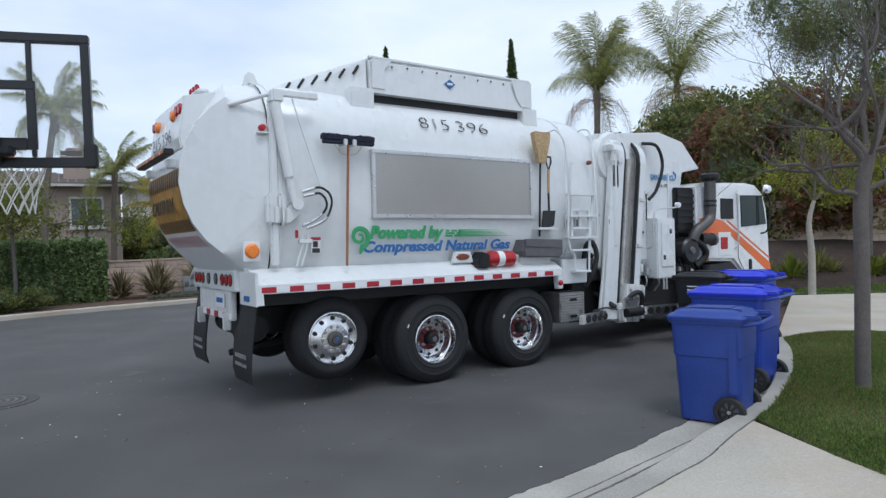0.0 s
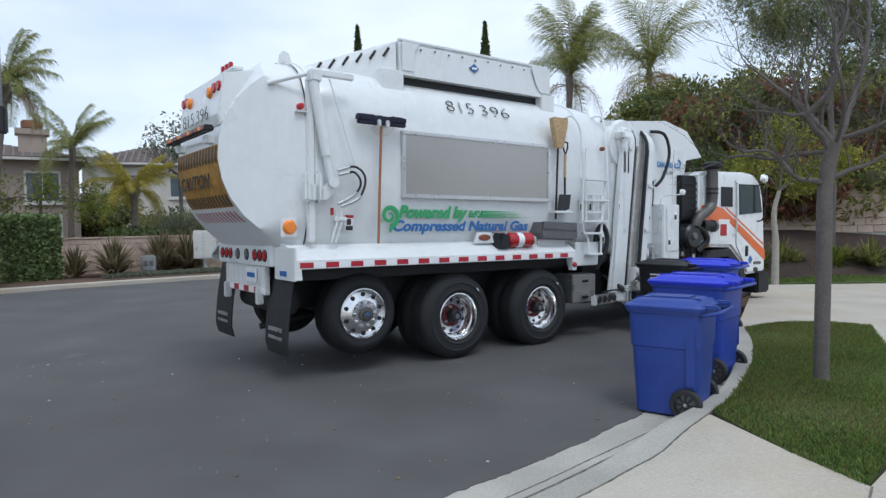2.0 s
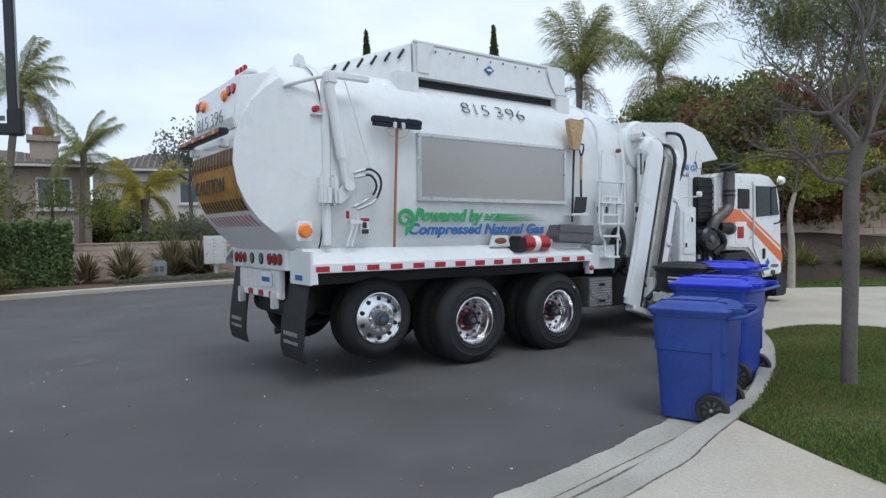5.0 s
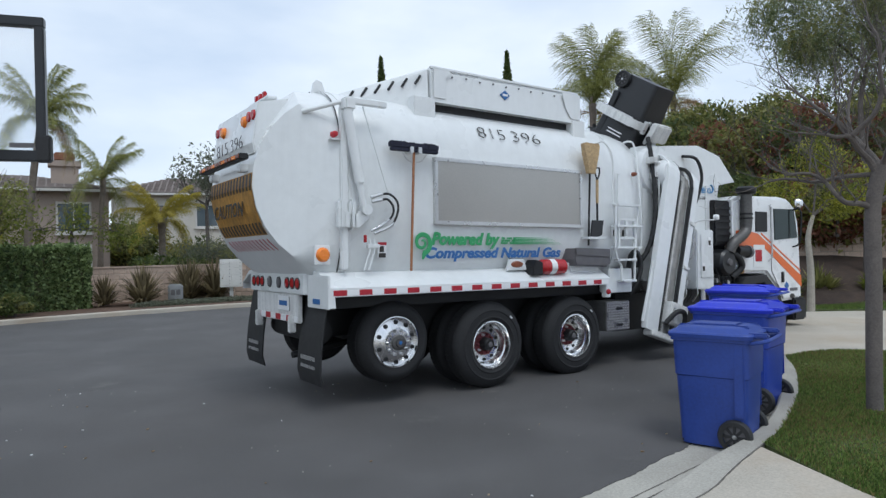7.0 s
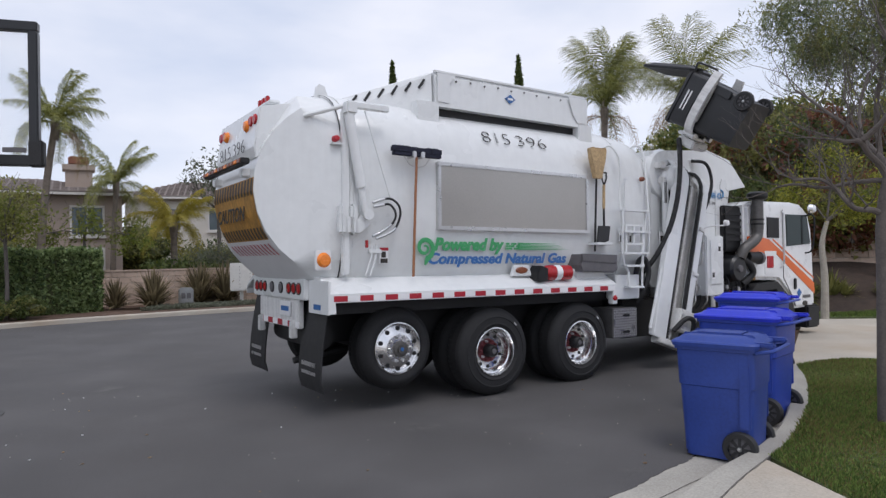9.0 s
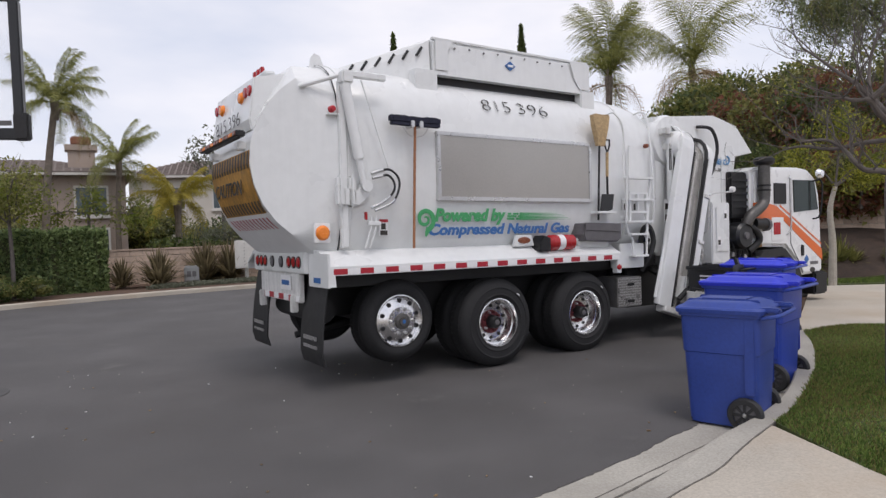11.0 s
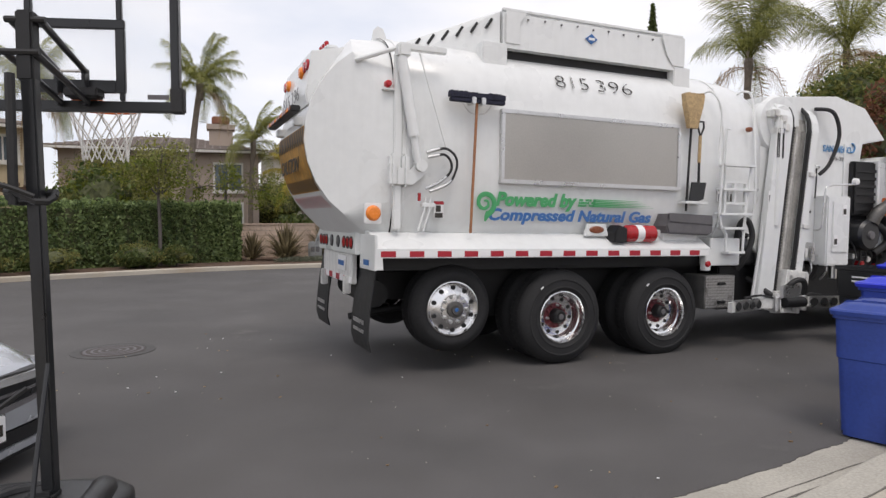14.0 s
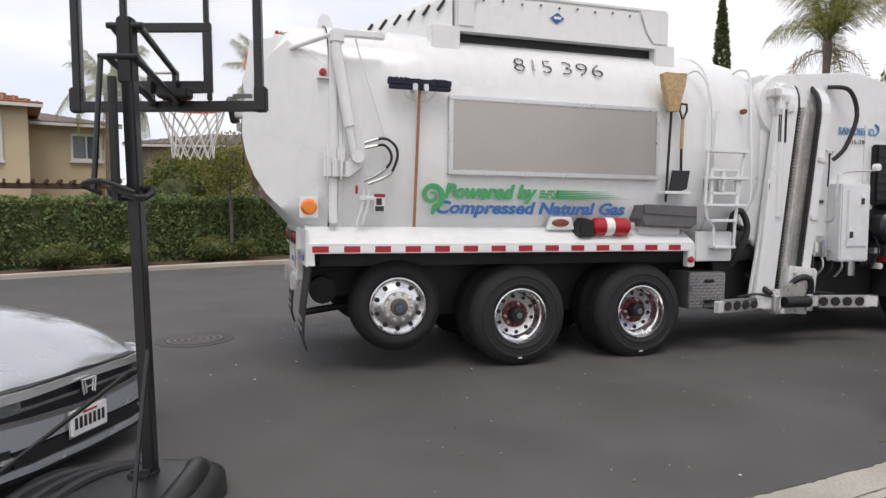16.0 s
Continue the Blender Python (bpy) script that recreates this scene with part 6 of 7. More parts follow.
def blob_points(n, r, lumps=9, flat=1.0, shell=0.55):
    """Points in an uneven clump: several overlapping balls of leaves."""
    r = np.asarray(r, float)
    cs = RNG.normal(size=(lumps, 3))
    cs /= np.linalg.norm(cs, axis=1)[:, None]
    cs *= RNG.uniform(0.25, 0.72, (lumps, 1))
    rad = RNG.uniform(0.28, 0.5, lumps)
    pick = RNG.integers(0, lumps, n)
    d = RNG.normal(size=(n, 3))
    d /= np.linalg.norm(d, axis=1)[:, None]
    q = RNG.uniform(shell, 1.0, (n, 1)) ** 0.6
    return (cs[pick] + d * rad[pick][:, None] * q) * r


# lumpy solid that blocks see-through and darkens the inside of a shrub
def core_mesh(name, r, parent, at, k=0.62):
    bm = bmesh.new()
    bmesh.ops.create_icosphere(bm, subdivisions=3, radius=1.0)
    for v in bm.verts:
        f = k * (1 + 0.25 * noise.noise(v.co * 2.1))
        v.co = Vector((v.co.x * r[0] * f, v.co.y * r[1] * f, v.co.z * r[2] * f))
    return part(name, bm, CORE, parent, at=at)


def shrub(x, y, z, r, n, size, leaf, label, category="shrub", lumps=9, name="shrub", extra=None, core=0.55):
    ob = tagged(empty(name, pose(x, y, z)), label, category)
    up = pose(0, 0, r[2] * 0.9)
    quads("foliage", blob_points(n, r, lumps), size, leaf, ob, at=up)
    if extra:
        quads("foliage", blob_points(int(n * extra[1]), r, lumps), size, extra[0], ob, at=up, label=extra[2])
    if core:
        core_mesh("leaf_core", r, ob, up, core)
    part("stem", tubed([(0, 0, -0.15), (0.05, 0, r[2] * 0.9)], [0.05, 0.02], 6), BARK, ob)
    return ob


def frond_mesh(length, droop, leaflets=34, width=0.55, seed=1):
    """One palm frond: a bowed stalk with two ranks of hanging leaflets. Points out along +x."""
    rnd = random.Random(seed)
    v, f = [], []
    ts = [i / 14 for i in range(15)]
    axis = [Vector((length * t * (1 - 0.22 * droop * t), 0, length * (0.55 * t - droop * 1.05 * t * t))) for t in ts]

    def at(t):
        i = min(int(t * 14), 13)
        return axis[i].lerp(axis[i + 1], t * 14 - i)
    for i in range(14):
        r0, r1 = 0.03 * (1 - ts[i]) + 0.006, 0.03 * (1 - ts[i + 1]) + 0.006
        b = len(v)
        v += [axis[i] + Vector((0, r0, 0)), axis[i] + Vector((0, -r0, 0)), axis[i + 1] + Vector((0, -r1, 0)), axis[i + 1] + Vector((0, r1, 0)), axis[i] + Vector((0, 0, -r0)), axis[i + 1] + Vector((0, 0, -r1))]
        f += [(b, b + 1, b + 2, b + 3), (b + 1, b + 4, b + 5, b + 2), (b + 4, b, b + 3, b + 5)]
    for i in range(leaflets):
        t = 0.12 + 0.88 * i / leaflets
        p = at(t)
        tang = (at(min(1, t + 0.05)) - at(t - 0.05)).normalized()
        for s in (-1, 1):
            w = width * (0.55 + 0.9 * math.sin(math.pi * (0.15 + 0.8 * t))) * rnd.uniform(0.75, 1.1)
            d = (tang * 0.55 + Vector((0, s, 0)) * 0.85 + Vector((0, 0, rnd.uniform(-0.15, 0.35)))).normalized()
            mid = p + d * w * 0.5
            tip = p + d * w * 0.85 + Vector((0, 0, -w * rnd.uniform(0.5, 1.0)))
            e = tang * 0.011
            b = len(v)
            v += [p - e, p + e, mid + e, mid - e, tip]
            f += [(b, b + 1, b + 2, b + 3), (b + 3, b + 2, b + 4)]
    me = bpy.data.meshes.new("frond")
    me.from_pydata([tuple(q) for q in v], [], f)
    return me


FRONDS = {}


def palm(x, y, z, h, spread, fronds, leaf, label, lean=(0, 0), dead=0, r=0.16, up=0.75, tilts=None):
    ob = tagged(empty("palm_tree", pose(x, y, z)), label, "palm tree")
    pts = [Vector((lean[0] * t * t, lean[1] * t * t, h * t)) for t in (i / 12 for i in range(13))]
    bm = tubed(pts, [r * (1.15 - 0.3 * i / 12) * (1 + 0.06 * (i % 2)) for i in range(13)], 12)
    trunk = part("trunk", bm, PALM_BARK, ob, "grey ringed palm trunk", True)
    top = pts[-1]
    crown = empty("crown", Matrix.Translation(top))
    crown.parent = ob
    part("crown_shaft", tubed([(0, 0, -0.5), (0, 0, 0.1), (0, 0, 0.7)], [r * 0.95, r * 1.3, r * 0.3], 10), PALM_BARK, crown)
    for i in range(fronds):
        k = i % 4
        key = (round(spread, 1), k, leaf.name)
        if key not in FRONDS:
            FRONDS[key] = frond_mesh(spread, ((0.30, 0.44, 0.62, 0.86) if tilts else (0.34, 0.52, 0.72, 0.95))[k], 60, spread * (0.19 if tilts else 0.17), seed=11 + k)
            FRONDS[key].materials.append(leaf)
        fr = new("frond", FRONDS[key])
        fr.parent = crown
        tilt = (tilts or (-up * 55, -up * 32, -8, 14))[k] + RNG.uniform(-16, 16)
        fr.matrix_basis = pose(0, 0, 0.1, RNG.uniform(-14, 14), tilt, i * 137.5 + RNG.uniform(-22, 22))
    for i in range(dead):
        key = (round(spread, 1), "dead")
        if key not in FRONDS:
            FRONDS[key] = frond_mesh(spread * 0.85, 1.3, 34, spread * 0.13, seed=40)
            FRONDS[key].materials.append(LEAF["palmdead"])
        fr = new("dead_frond", FRONDS[key])
        fr.parent = crown
        fr.matrix_basis = pose(0, 0, -0.15, 0, 8 + RNG.uniform(-10, 14), i * 67 + RNG.uniform(-15, 15))
    return ob


def hedge(name, line, h, w, label, n, leaf, size=0.045):
    """A clipped hedge along a line."""
    ob = tagged(empty(name), label, "hedge")
    bm = bmesh.new()
    pts = arc_pts([(x, y, 0) for x, y in line], 5)
    rings = []
    for i, p in enumerate(pts):
        t = (pts[min(i + 1, len(pts) - 1)] - pts[max(i - 1, 0)]).normalized()
        s = Vector((t.y, -t.x, 0))
        rings.append([p + s * w * 0.42 + Vector((0, 0, 0.05)), p + s * w * 0.42 + Vector((0, 0, h * 0.92)), p - s * w * 0.42 + Vector((0, 0, h * 0.92)), p - s * w * 0.42 + Vector((0, 0, 0.05))])
    loft(bm, rings)
    # solid filler coloured as the shade between the hedge leaves
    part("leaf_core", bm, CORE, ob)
    P = np.array([list(p) for p in pts])
    seg = RNG.uniform(0, len(P) - 1.001, n)
    i = seg.astype(int)
    f = (seg - i)[:, None]
    base = P[i] * (1 - f) + P[i + 1] * f
    t = P[i + 1] - P[i]
    t /= np.linalg.norm(t, axis=1)[:, None]
    s = np.stack([t[:, 1], -t[:, 0], np.zeros(n)], 1)
    top = RNG.uniform(0, 1, n) < 0.3
    z = np.where(top, h * RNG.uniform(0.93, 1.03, n), RNG.uniform(0.03, 1.0, n) * h)
    side = np.where(top, RNG.uniform(-0.5, 0.5, n), np.where(RNG.uniform(0, 1, n) < 0.85, 0.5, -0.5) * RNG.uniform(0.86, 1.05, n)) * w
    lump = 0.07 * np.sin(seg * 3.1) * np.cos(seg * 1.3 + 1) + 0.05 * np.sin(seg * 7.7 + z * 3)
    c = base + s * (side + lump * np.sign(side))[:, None]
    c[:, 2] = z + lump * (z / h) + np.where(RNG.uniform(0, 1, n) < 0.04, RNG.uniform(0, 0.14, n), 0)
    quads("foliage", c, size, leaf, ob, 0.6, 0.2)
    return ob


def branching(bm, rnd, p, d, length, r, level, tips, up=0.15):
    """Bare limbs that fork and taper; collects the twig ends."""
    steps = 4
    pts, q = [p], p.copy()
    for i in range(steps):
        d = (d + Vector((rnd.uniform(-1, 1), rnd.uniform(-1, 1), rnd.uniform(-0.6, 1) * 0.8 + up)) * 0.22).normalized()
        q = q + d * length / steps
        pts.append(q.copy())
    r1 = r * 0.62
    tube(bm, pts, [lerp(r, r1, i / steps) for i in range(steps + 1)], 8 if r > 0.03 else 5 if r > 0.008 else 4)
    if level == 0:
        tips.append(pts[-1])
        tips.append(pts[-2])
        return
    kids = 3 if level > 1 else 4
    for k in range(kids):
        start = pts[-1] if k < 2 else pts[rnd.choice((1, 2, 3))]
        nd = (d + Vector((rnd.uniform(-1, 1), rnd.uniform(-1, 1), rnd.uniform(-0.35, 0.8))) * 0.85).normalized()
        branching(bm, rnd, start, nd, length * rnd.uniform(0.58, 0.82), r1 * (0.9 if k == 0 else 0.62), level - 1, tips, up)


# street tree in the lawn: bare grey limbs with a few young leaves
def street_tree():
    rnd = random.Random(5)
    ob = tagged(empty("street_tree", pose(3.57, 6.98, 0.12)), "young street tree with bare grey twigs and few yellow-green leaves", "tree")
    part("trunk", tubed(arc_pts([(0, 0, -0.1), (0.0, 0, 0.05), (0.005, 0, 0.5), (0.02, 0.0, 1.2), (0.03, 0.005, 1.8), (0.11, 0.01, 2.2)], 4), [0.110, 0.088, 0.076, 0.071, 0.069] + [0.066] * 11 + [0.063] * 5, 14), BARK, ob, "smooth grey-brown trunk", True)
    tips = []
    limbs = (
        ([(0.00, 0.00, 1.83), (-0.10, -0.02, 1.86), (-0.26, -0.08, 1.87), (-0.36, -0.10, 1.95), (-0.40, -0.05, 2.04), (-0.52, 0.00, 2.14), (-0.71, 0.05, 2.14)], 0.042),
        ([(0.09, 0.00, 2.09), (0.00, 0.00, 2.25), (-0.14, -0.08, 2.34), (-0.26, -0.15, 2.44), (-0.40, -0.20, 2.43), (-0.52, -0.25, 2.45)], 0.050),
        ([(-0.23, -0.14, 2.44), (-0.32, -0.10, 2.58), (-0.42, 0.00, 2.71), (-0.53, 0.10, 2.86), (-0.63, 0.15, 2.96)], 0.032),
        ([(-0.23, -0.15, 2.45), (-0.10, -0.25, 2.61), (-0.06, -0.30, 2.80), (-0.07, -0.30, 3.02), (0.06, -0.25, 3.27), (0.09, -0.20, 3.62)], 0.036),
        ([(0.09, 0.00, 2.12), (-0.12, 0.15, 2.12), (-0.32, 0.30, 2.09), (-0.52, 0.42, 2.14), (-0.66, 0.50, 2.12)], 0.035),
        ([(0.13, 0.00, 2.18), (0.23, 0.05, 2.38), (0.32, 0.10, 2.58), (0.46, 0.15, 2.90), (0.55, 0.20, 3.27), (0.61, 0.30, 3.62)], 0.055),
        ([(0.09, 0.00, 1.88), (0.23, -0.05, 1.95), (0.39, -0.10, 2.01), (0.61, -0.20, 2.18), (0.78, -0.25, 2.50)], 0.040),
        ([(0.14, 0.00, 2.16), (0.13, 0.20, 2.35), (0.09, 0.40, 2.58), (0.17, 0.55, 2.90), (0.29, 0.60, 3.22)], 0.040),
        ([(0.17, 0.00, 2.24), (0.37, -0.20, 2.32), (0.61, -0.40, 2.50), (0.84, -0.50, 2.73), (0.95, -0.60, 3.02)], 0.036),
        ([(0.12, 0.00, 2.18), (0.03, -0.25, 2.38), (-0.09, -0.45, 2.58), (-0.20, -0.50, 2.87), (-0.23, -0.55, 3.13), (-0.29, -0.50, 3.33)], 0.030),
    )
    for pts, r in limbs:
        r *= 0.72
        line = arc_pts([Vector(p) for p in pts], 4)
        bm = tubed(line, [lerp(r, r * 0.36, (i / (len(line) - 1)) ** 0.8) for i in range(len(line))], 9)
        n = len(line)
        for k in range(4, n, 2):
            t = (line[min(k + 1, n - 1)] - line[k - 1]).normalized()
            d = (t * 0.7 + Vector((rnd.uniform(-0.8, 0.8), rnd.uniform(-0.7, 0.7), rnd.uniform(-0.25, 0.95)))).normalized()
            branching(bm, rnd, line[k], d, rnd.uniform(0.22, 0.42), r * 0.26, 2 if k % 3 else 3, tips, 0.12)
        part("limb", bm, BARK, ob, smooth=True)
    t = np.array([list(p) for p in tips])
    pick = t[RNG.integers(0, len(t), 34)]
    c = np.repeat(pick, 9, 0) + RNG.normal(size=(306, 3)) * 0.05
    quads("leaves", c[(c[:, 2] < 2.9) & (c[:, 0] > -0.75)], 0.024, LEAF["yellow"], ob, 0.4, label="sparse yellow-green young leaves")
    return ob


street_tree()


def leafy_tree(name, x, y, z, h, crown_r, leaf, label, n, size, trunk_r=0.07, crown_z=None, lumps=14, bark=BARK, seed=1, extra=None, levels=2, droop=0.0, shell=0.3):
    rnd = random.Random(seed)
    ob = tagged(empty(name, pose(x, y, z)), label, "tree")
    cz = crown_z or h * 0.72
    part("trunk", tubed(arc_pts([(0, 0, -0.2), (0.02, 0.01, h * 0.25), (-0.03, 0.03, cz * 0.75)], 5), [lerp(trunk_r * 1.15, trunk_r * 0.8, i / 10) for i in range(11)], 10), bark, ob, smooth=True)
    tips = []
    for k in range(6):
        a = k * 1.05 + rnd.uniform(-0.3, 0.3)
        bm = bmesh.new()
        branching(bm, rnd, Vector((-0.03, 0.03, cz * 0.73)), Vector((math.cos(a), math.sin(a), rnd.uniform(0.4, 1.1))).normalized(), crown_r[0] * 0.55, trunk_r * 0.5, levels, tips)
        part("limb", bm, bark, ob, smooth=True)
    crown = quads("crown", blob_points(n, crown_r, lumps, shell=shell), size, leaf, ob, at=pose(0, 0, cz), droop=droop)
    if extra:
        quads("crown", blob_points(int(n * extra[1]), crown_r, lumps, shell=shell), size, extra[0], ob, at=pose(0, 0, cz), droop=droop)
    return ob


def sprays(name, x, y, z, trunk, trunk_r, bark, crowns, strands, drop, leaf, leaf2, size, label, seed, leaves=20, spread=0.05, aspect=0.25):
    """A tree whose leaves hang in loose sprays from thin limbs."""
    rnd = random.Random(seed)
    ob = tagged(empty(name, pose(x, y, z)), label, "tree")
    line = arc_pts([Vector(p) for p in trunk], 4)
    part("trunk", tubed(line, [lerp(trunk_r * 1.15, trunk_r * 0.55, i / (len(line) - 1)) for i in range(len(line))], 10), bark, ob, smooth=True)
    top = line[-1]
    for cx, cy, cz, rx, ry, rz in crowns:
        tips = []
        bm = bmesh.new()
        goal = Vector((cx, cy, cz))
        tube(bm, [top, (top + goal) / 2 + Vector((0, 0, 0.12)), goal], [trunk_r * 0.34, trunk_r * 0.24, trunk_r * 0.16], 7)
        for k in range(5):
            branching(bm, rnd, top.lerp(goal, 0.5 + 0.12 * k), Vector((rnd.uniform(-1, 1) * rx, rnd.uniform(-1, 1) * ry, rz * rnd.uniform(0, 0.9))).normalized(), rx * 0.5, trunk_r * 0.13, 2, tips, 0.1)
        part("limb", bm, BARK, ob, smooth=True)
        for lf, share in ((leaf, 1.0), (leaf2, 0.35)):
            n = int(strands * share * rx * ry)
            head = blob_points(n, (rx, ry, rz), 12, shell=0.2) + np.array((cx, cy, cz))
            k = np.tile(np.linspace(0, 1, leaves), n)
            hang = np.repeat(RNG.uniform(0.4, 1.0, n), leaves) * drop
            drift = np.repeat(RNG.normal(size=(n, 2)) * drop * 0.35, leaves, 0)
            c = np.repeat(head, leaves, 0) + RNG.normal(size=(n * leaves, 3)) * spread
            c[:, :2] += drift * k[:, None]
            c[:, 2] -= hang * k ** 1.4
            quads("crown", c, size, lf, ob, aspect, droop=0.5)
    return ob


# far side of the street
hedge("hedge", [(-21.0, 3.5), (-18.6, 10.5), (-16.4, 15.0), (-14.7, 18.0), (-13.2, 20.2), (-12.0, 21.6)], 2.0, 1.3, "dense clipped dark green ivy hedge along the far kerb", 30000, LEAF["hedge"], 0.062)
for x, y, r, h in ((-15.1, 14.4, 0.9, 0.42), (-14.2, 15.9, 0.8, 0.40), (-12.95, 17.9, 0.75, 0.42), (-12.3, 18.7, 0.6, 0.36)):
    shrub(x, y, 0.11, (r, r, h), 2600, 0.045, LEAF["dark"], "low rounded dark green shrub in the planting bed", lumps=12, extra=(LEAF["olive"], 0.4, "olive leaves"))
leafy_tree("street_tree", -12.75, 18.55, 0.11, 3.9, (1.6, 1.6, 1.15), LEAF["olive"], "thin street tree with airy light green crown", 1900, 0.06, 0.055, 2.9, 12, seed=3, extra=(LEAF["lime"], 0.5))


def flax(x, y, n, r, h, z=0.1, leaf="flax", label="spiky bronze flax plant in the mulch", name="flax_plant"):
    ob = tagged(empty(name, pose(x, y, z)), label, "plant")
    bm = bmesh.new()
    for i in range(n):
        a, e = RNG.uniform(0, 6.28), radians(RNG.uniform(12, 86))
        d = Vector((math.cos(a), math.sin(a), 0))
        s = Vector((-d.y, d.x, 0)) * 0.032
        L = math.hypot(r * math.cos(e), h * math.sin(e)) * RNG.uniform(0.75, 1.1)
        sag = L * RNG.uniform(0.02, 0.22) * math.cos(e)
        up = Vector((0, 0, 1))
        pts = [d * 0.06 + up * 0.05, d * L * 0.55 * math.cos(e) + up * (L * 0.58 * math.sin(e) + 0.05), d * L * math.cos(e) + up * (L * math.sin(e) - sag)]
        vs = [bm.verts.new(pts[0] - s * 0.7), bm.verts.new(pts[0] + s * 0.7), bm.verts.new(pts[1] + s), bm.verts.new(pts[1] - s), bm.verts.new(pts[2])]
        bm.faces.new(vs[:4])
        bm.faces.new((vs[3], vs[2], vs[4]))
    part("leaves", bm, LEAF[leaf], ob)
    return ob


for x, y, n, r, h in ((-11.45, 21.7, 150, 0.85, 1.1), (-10.4, 22.1, 260, 1.15, 1.35), (-9.55, 23.75, 260, 0.95, 1.6), (-8.75, 24.05, 220, 0.90, 1.6)):
    flax(x, y, n, r, h)
c = np.stack([RNG.uniform(-10.2, -6.6, 5000), np.zeros(5000), RNG.uniform(0.1, 0.24, 5000)], 1)
c[:, 1] = 21.6 + (c[:, 0] + 9.0) * 0.72 + RNG.uniform(0.0, 1.2, 5000)
tagged(quads("ground_cover", c, 0.04, LEAF["silver"], kind="stuff"), "pale grey-green ground cover behind the kerb", "ground cover")

# palms and taller trees behind
palm(-14.95, 23.2, 0.1, 6.35, 2.1, 22, LEAF["palm"], "tall queen palm with drooping green fronds", (0.5, 0.2), 2, 0.12)
palm(-15.4, 28.65, 0.1, 4.75, 2.2, 17, LEAF["palm"], "queen palm with arching green fronds beside a house", (0.2, 0), 0, 0.11)
palm(-12.4, 28.0, 0.1, 2.95, 2.0, 24, LEAF["palmyellow"], "small yellowing palm with drooping fronds", (0, 0), 0, 0.14)
palm(-19.25, 20.4, 0.1, 5.7, 2.2, 20, LEAF["palm"], "queen palm with stout brown trunk beside a tan house", (0.1, 0), 3, 0.17)
palm(5.6, 28.5, 0.1, 7.3, 3.4, 22, LEAF["palm"], "queen palm with full green and yellow fronds", (0.1, 0), 4, 0.14, 1.0, (-62, -50, -34, -10))
palm(8.95, 28.5, 0.1, 7.5, 3.8, 16, LEAF["palm"], "queen palm with dead brown hanging fronds", (0.1, 0), 12, 0.11, 1.15, (-60, -48, -30, -4))
for x, y, h in ((-3.75, 34.0, 11.5), (2.62, 34.0, 11.6)):
    ob = tagged(empty("cypress_tree", pose(x, y, 0)), "slender dark columnar cypress", "tree")
    part("trunk", tubed([(0, 0, -0.2), (0, 0, h * 0.9)], [0.14, 0.03], 8), BARK, ob)
    zz = RNG.uniform(0.03, 1.0, 5200)
    rr = 0.50 * (1 - zz ** 3.5) * (0.45 + 0.55 * np.minimum(1, zz * 6)) * RNG.uniform(0.75, 1.05, 5200)
    aa = RNG.uniform(0, 6.283, 5200)
    quads("crown", np.stack([rr * np.cos(aa), rr * np.sin(aa), zz * h], 1), 0.13, LEAF["dark"], ob, 0.35, 0.8)
for x, y, z, r, leaf, n in ((-18.6, 24.4, 0.9, (2.0, 1.6, 1.3), "olive", 3000), (-15.6, 26.0, 0.4, (1.3, 1.2, 1.1), "olive", 1800), (-9.2, 29.6, 0.3, (2.0, 1.5, 1.15), "silver", 2600), (-10.9, 26.4, 0.2, (2.6, 0.9, 0.85), "dark", 3200),
                            (-6.6, 30.5, 0.8, (2.4, 1.8, 1.9), "olive", 3400), (-7.0, 27.8, 0.2, (2.0, 1.0, 1.0), "dark", 2600), (-17.4, 19.6, 0.6, (1.3, 1.1, 1.2), "olive", 2000), (-16.4, 20.6, 0.8, (1.6, 1.3, 1.5), "lime", 2200), (-16.6, 33.0, 0.4, (2.6, 1.8, 2.0), "olive", 3600), (-13.6, 33.4, 0.4, (2.4, 1.8, 1.2), "olive", 2400), (-10.6, 33.0, 0.4, (2.6, 1.8, 1.3), "olive", 2400), (-13.4, 30.0, 0.2, (1.6, 1.2, 1.0), "lime", 1800)):
    shrub(x, y, z, r, n, 0.11, LEAF[leaf], "tall loose garden shrub behind the hedge", lumps=14, extra=(LEAF["dark"], 0.4, "darker leaves"))
sprays("garden_tree", -14.0, 24.2, 0.1, [(0, 0, -0.1), (0.05, 0, 1.4), (0, 0.1, 2.6)], 0.08, BARK,
       [(-1.5, 0, 2.6, 1.3, 1.1, 0.7), (0.3, 0, 3.0, 1.3, 1.1, 0.8), (1.7, 0.2, 2.5, 1.2, 1.0, 0.7)], 20, 0.6, LEAF["lime"], LEAF["olive"], 0.09, "loose feathery olive-green tree before a brown house", 31, 16, 0.10, 0.3)
for gx, gy, seed in ((-17.3, 21.3, 41), (-15.7, 21.4, 43)):
    sprays("garden_tree", gx, gy, 0.1, [(0, 0, -0.1), (0.05, 0, 1.3), (0, 0.1, 2.3)], 0.07, BARK,
           [(-0.7, 0, 3.1, 1.1, 0.9, 0.8), (0.4, 0.1, 3.6, 1.0, 0.9, 0.8), (0.8, 0, 2.7, 1.0, 0.9, 0.7)], 38, 0.7, LEAF["olive"], LEAF["yellow"], 0.085, "loose olive-green garden tree behind the hedge", seed, 16, 0.10, 0.28)
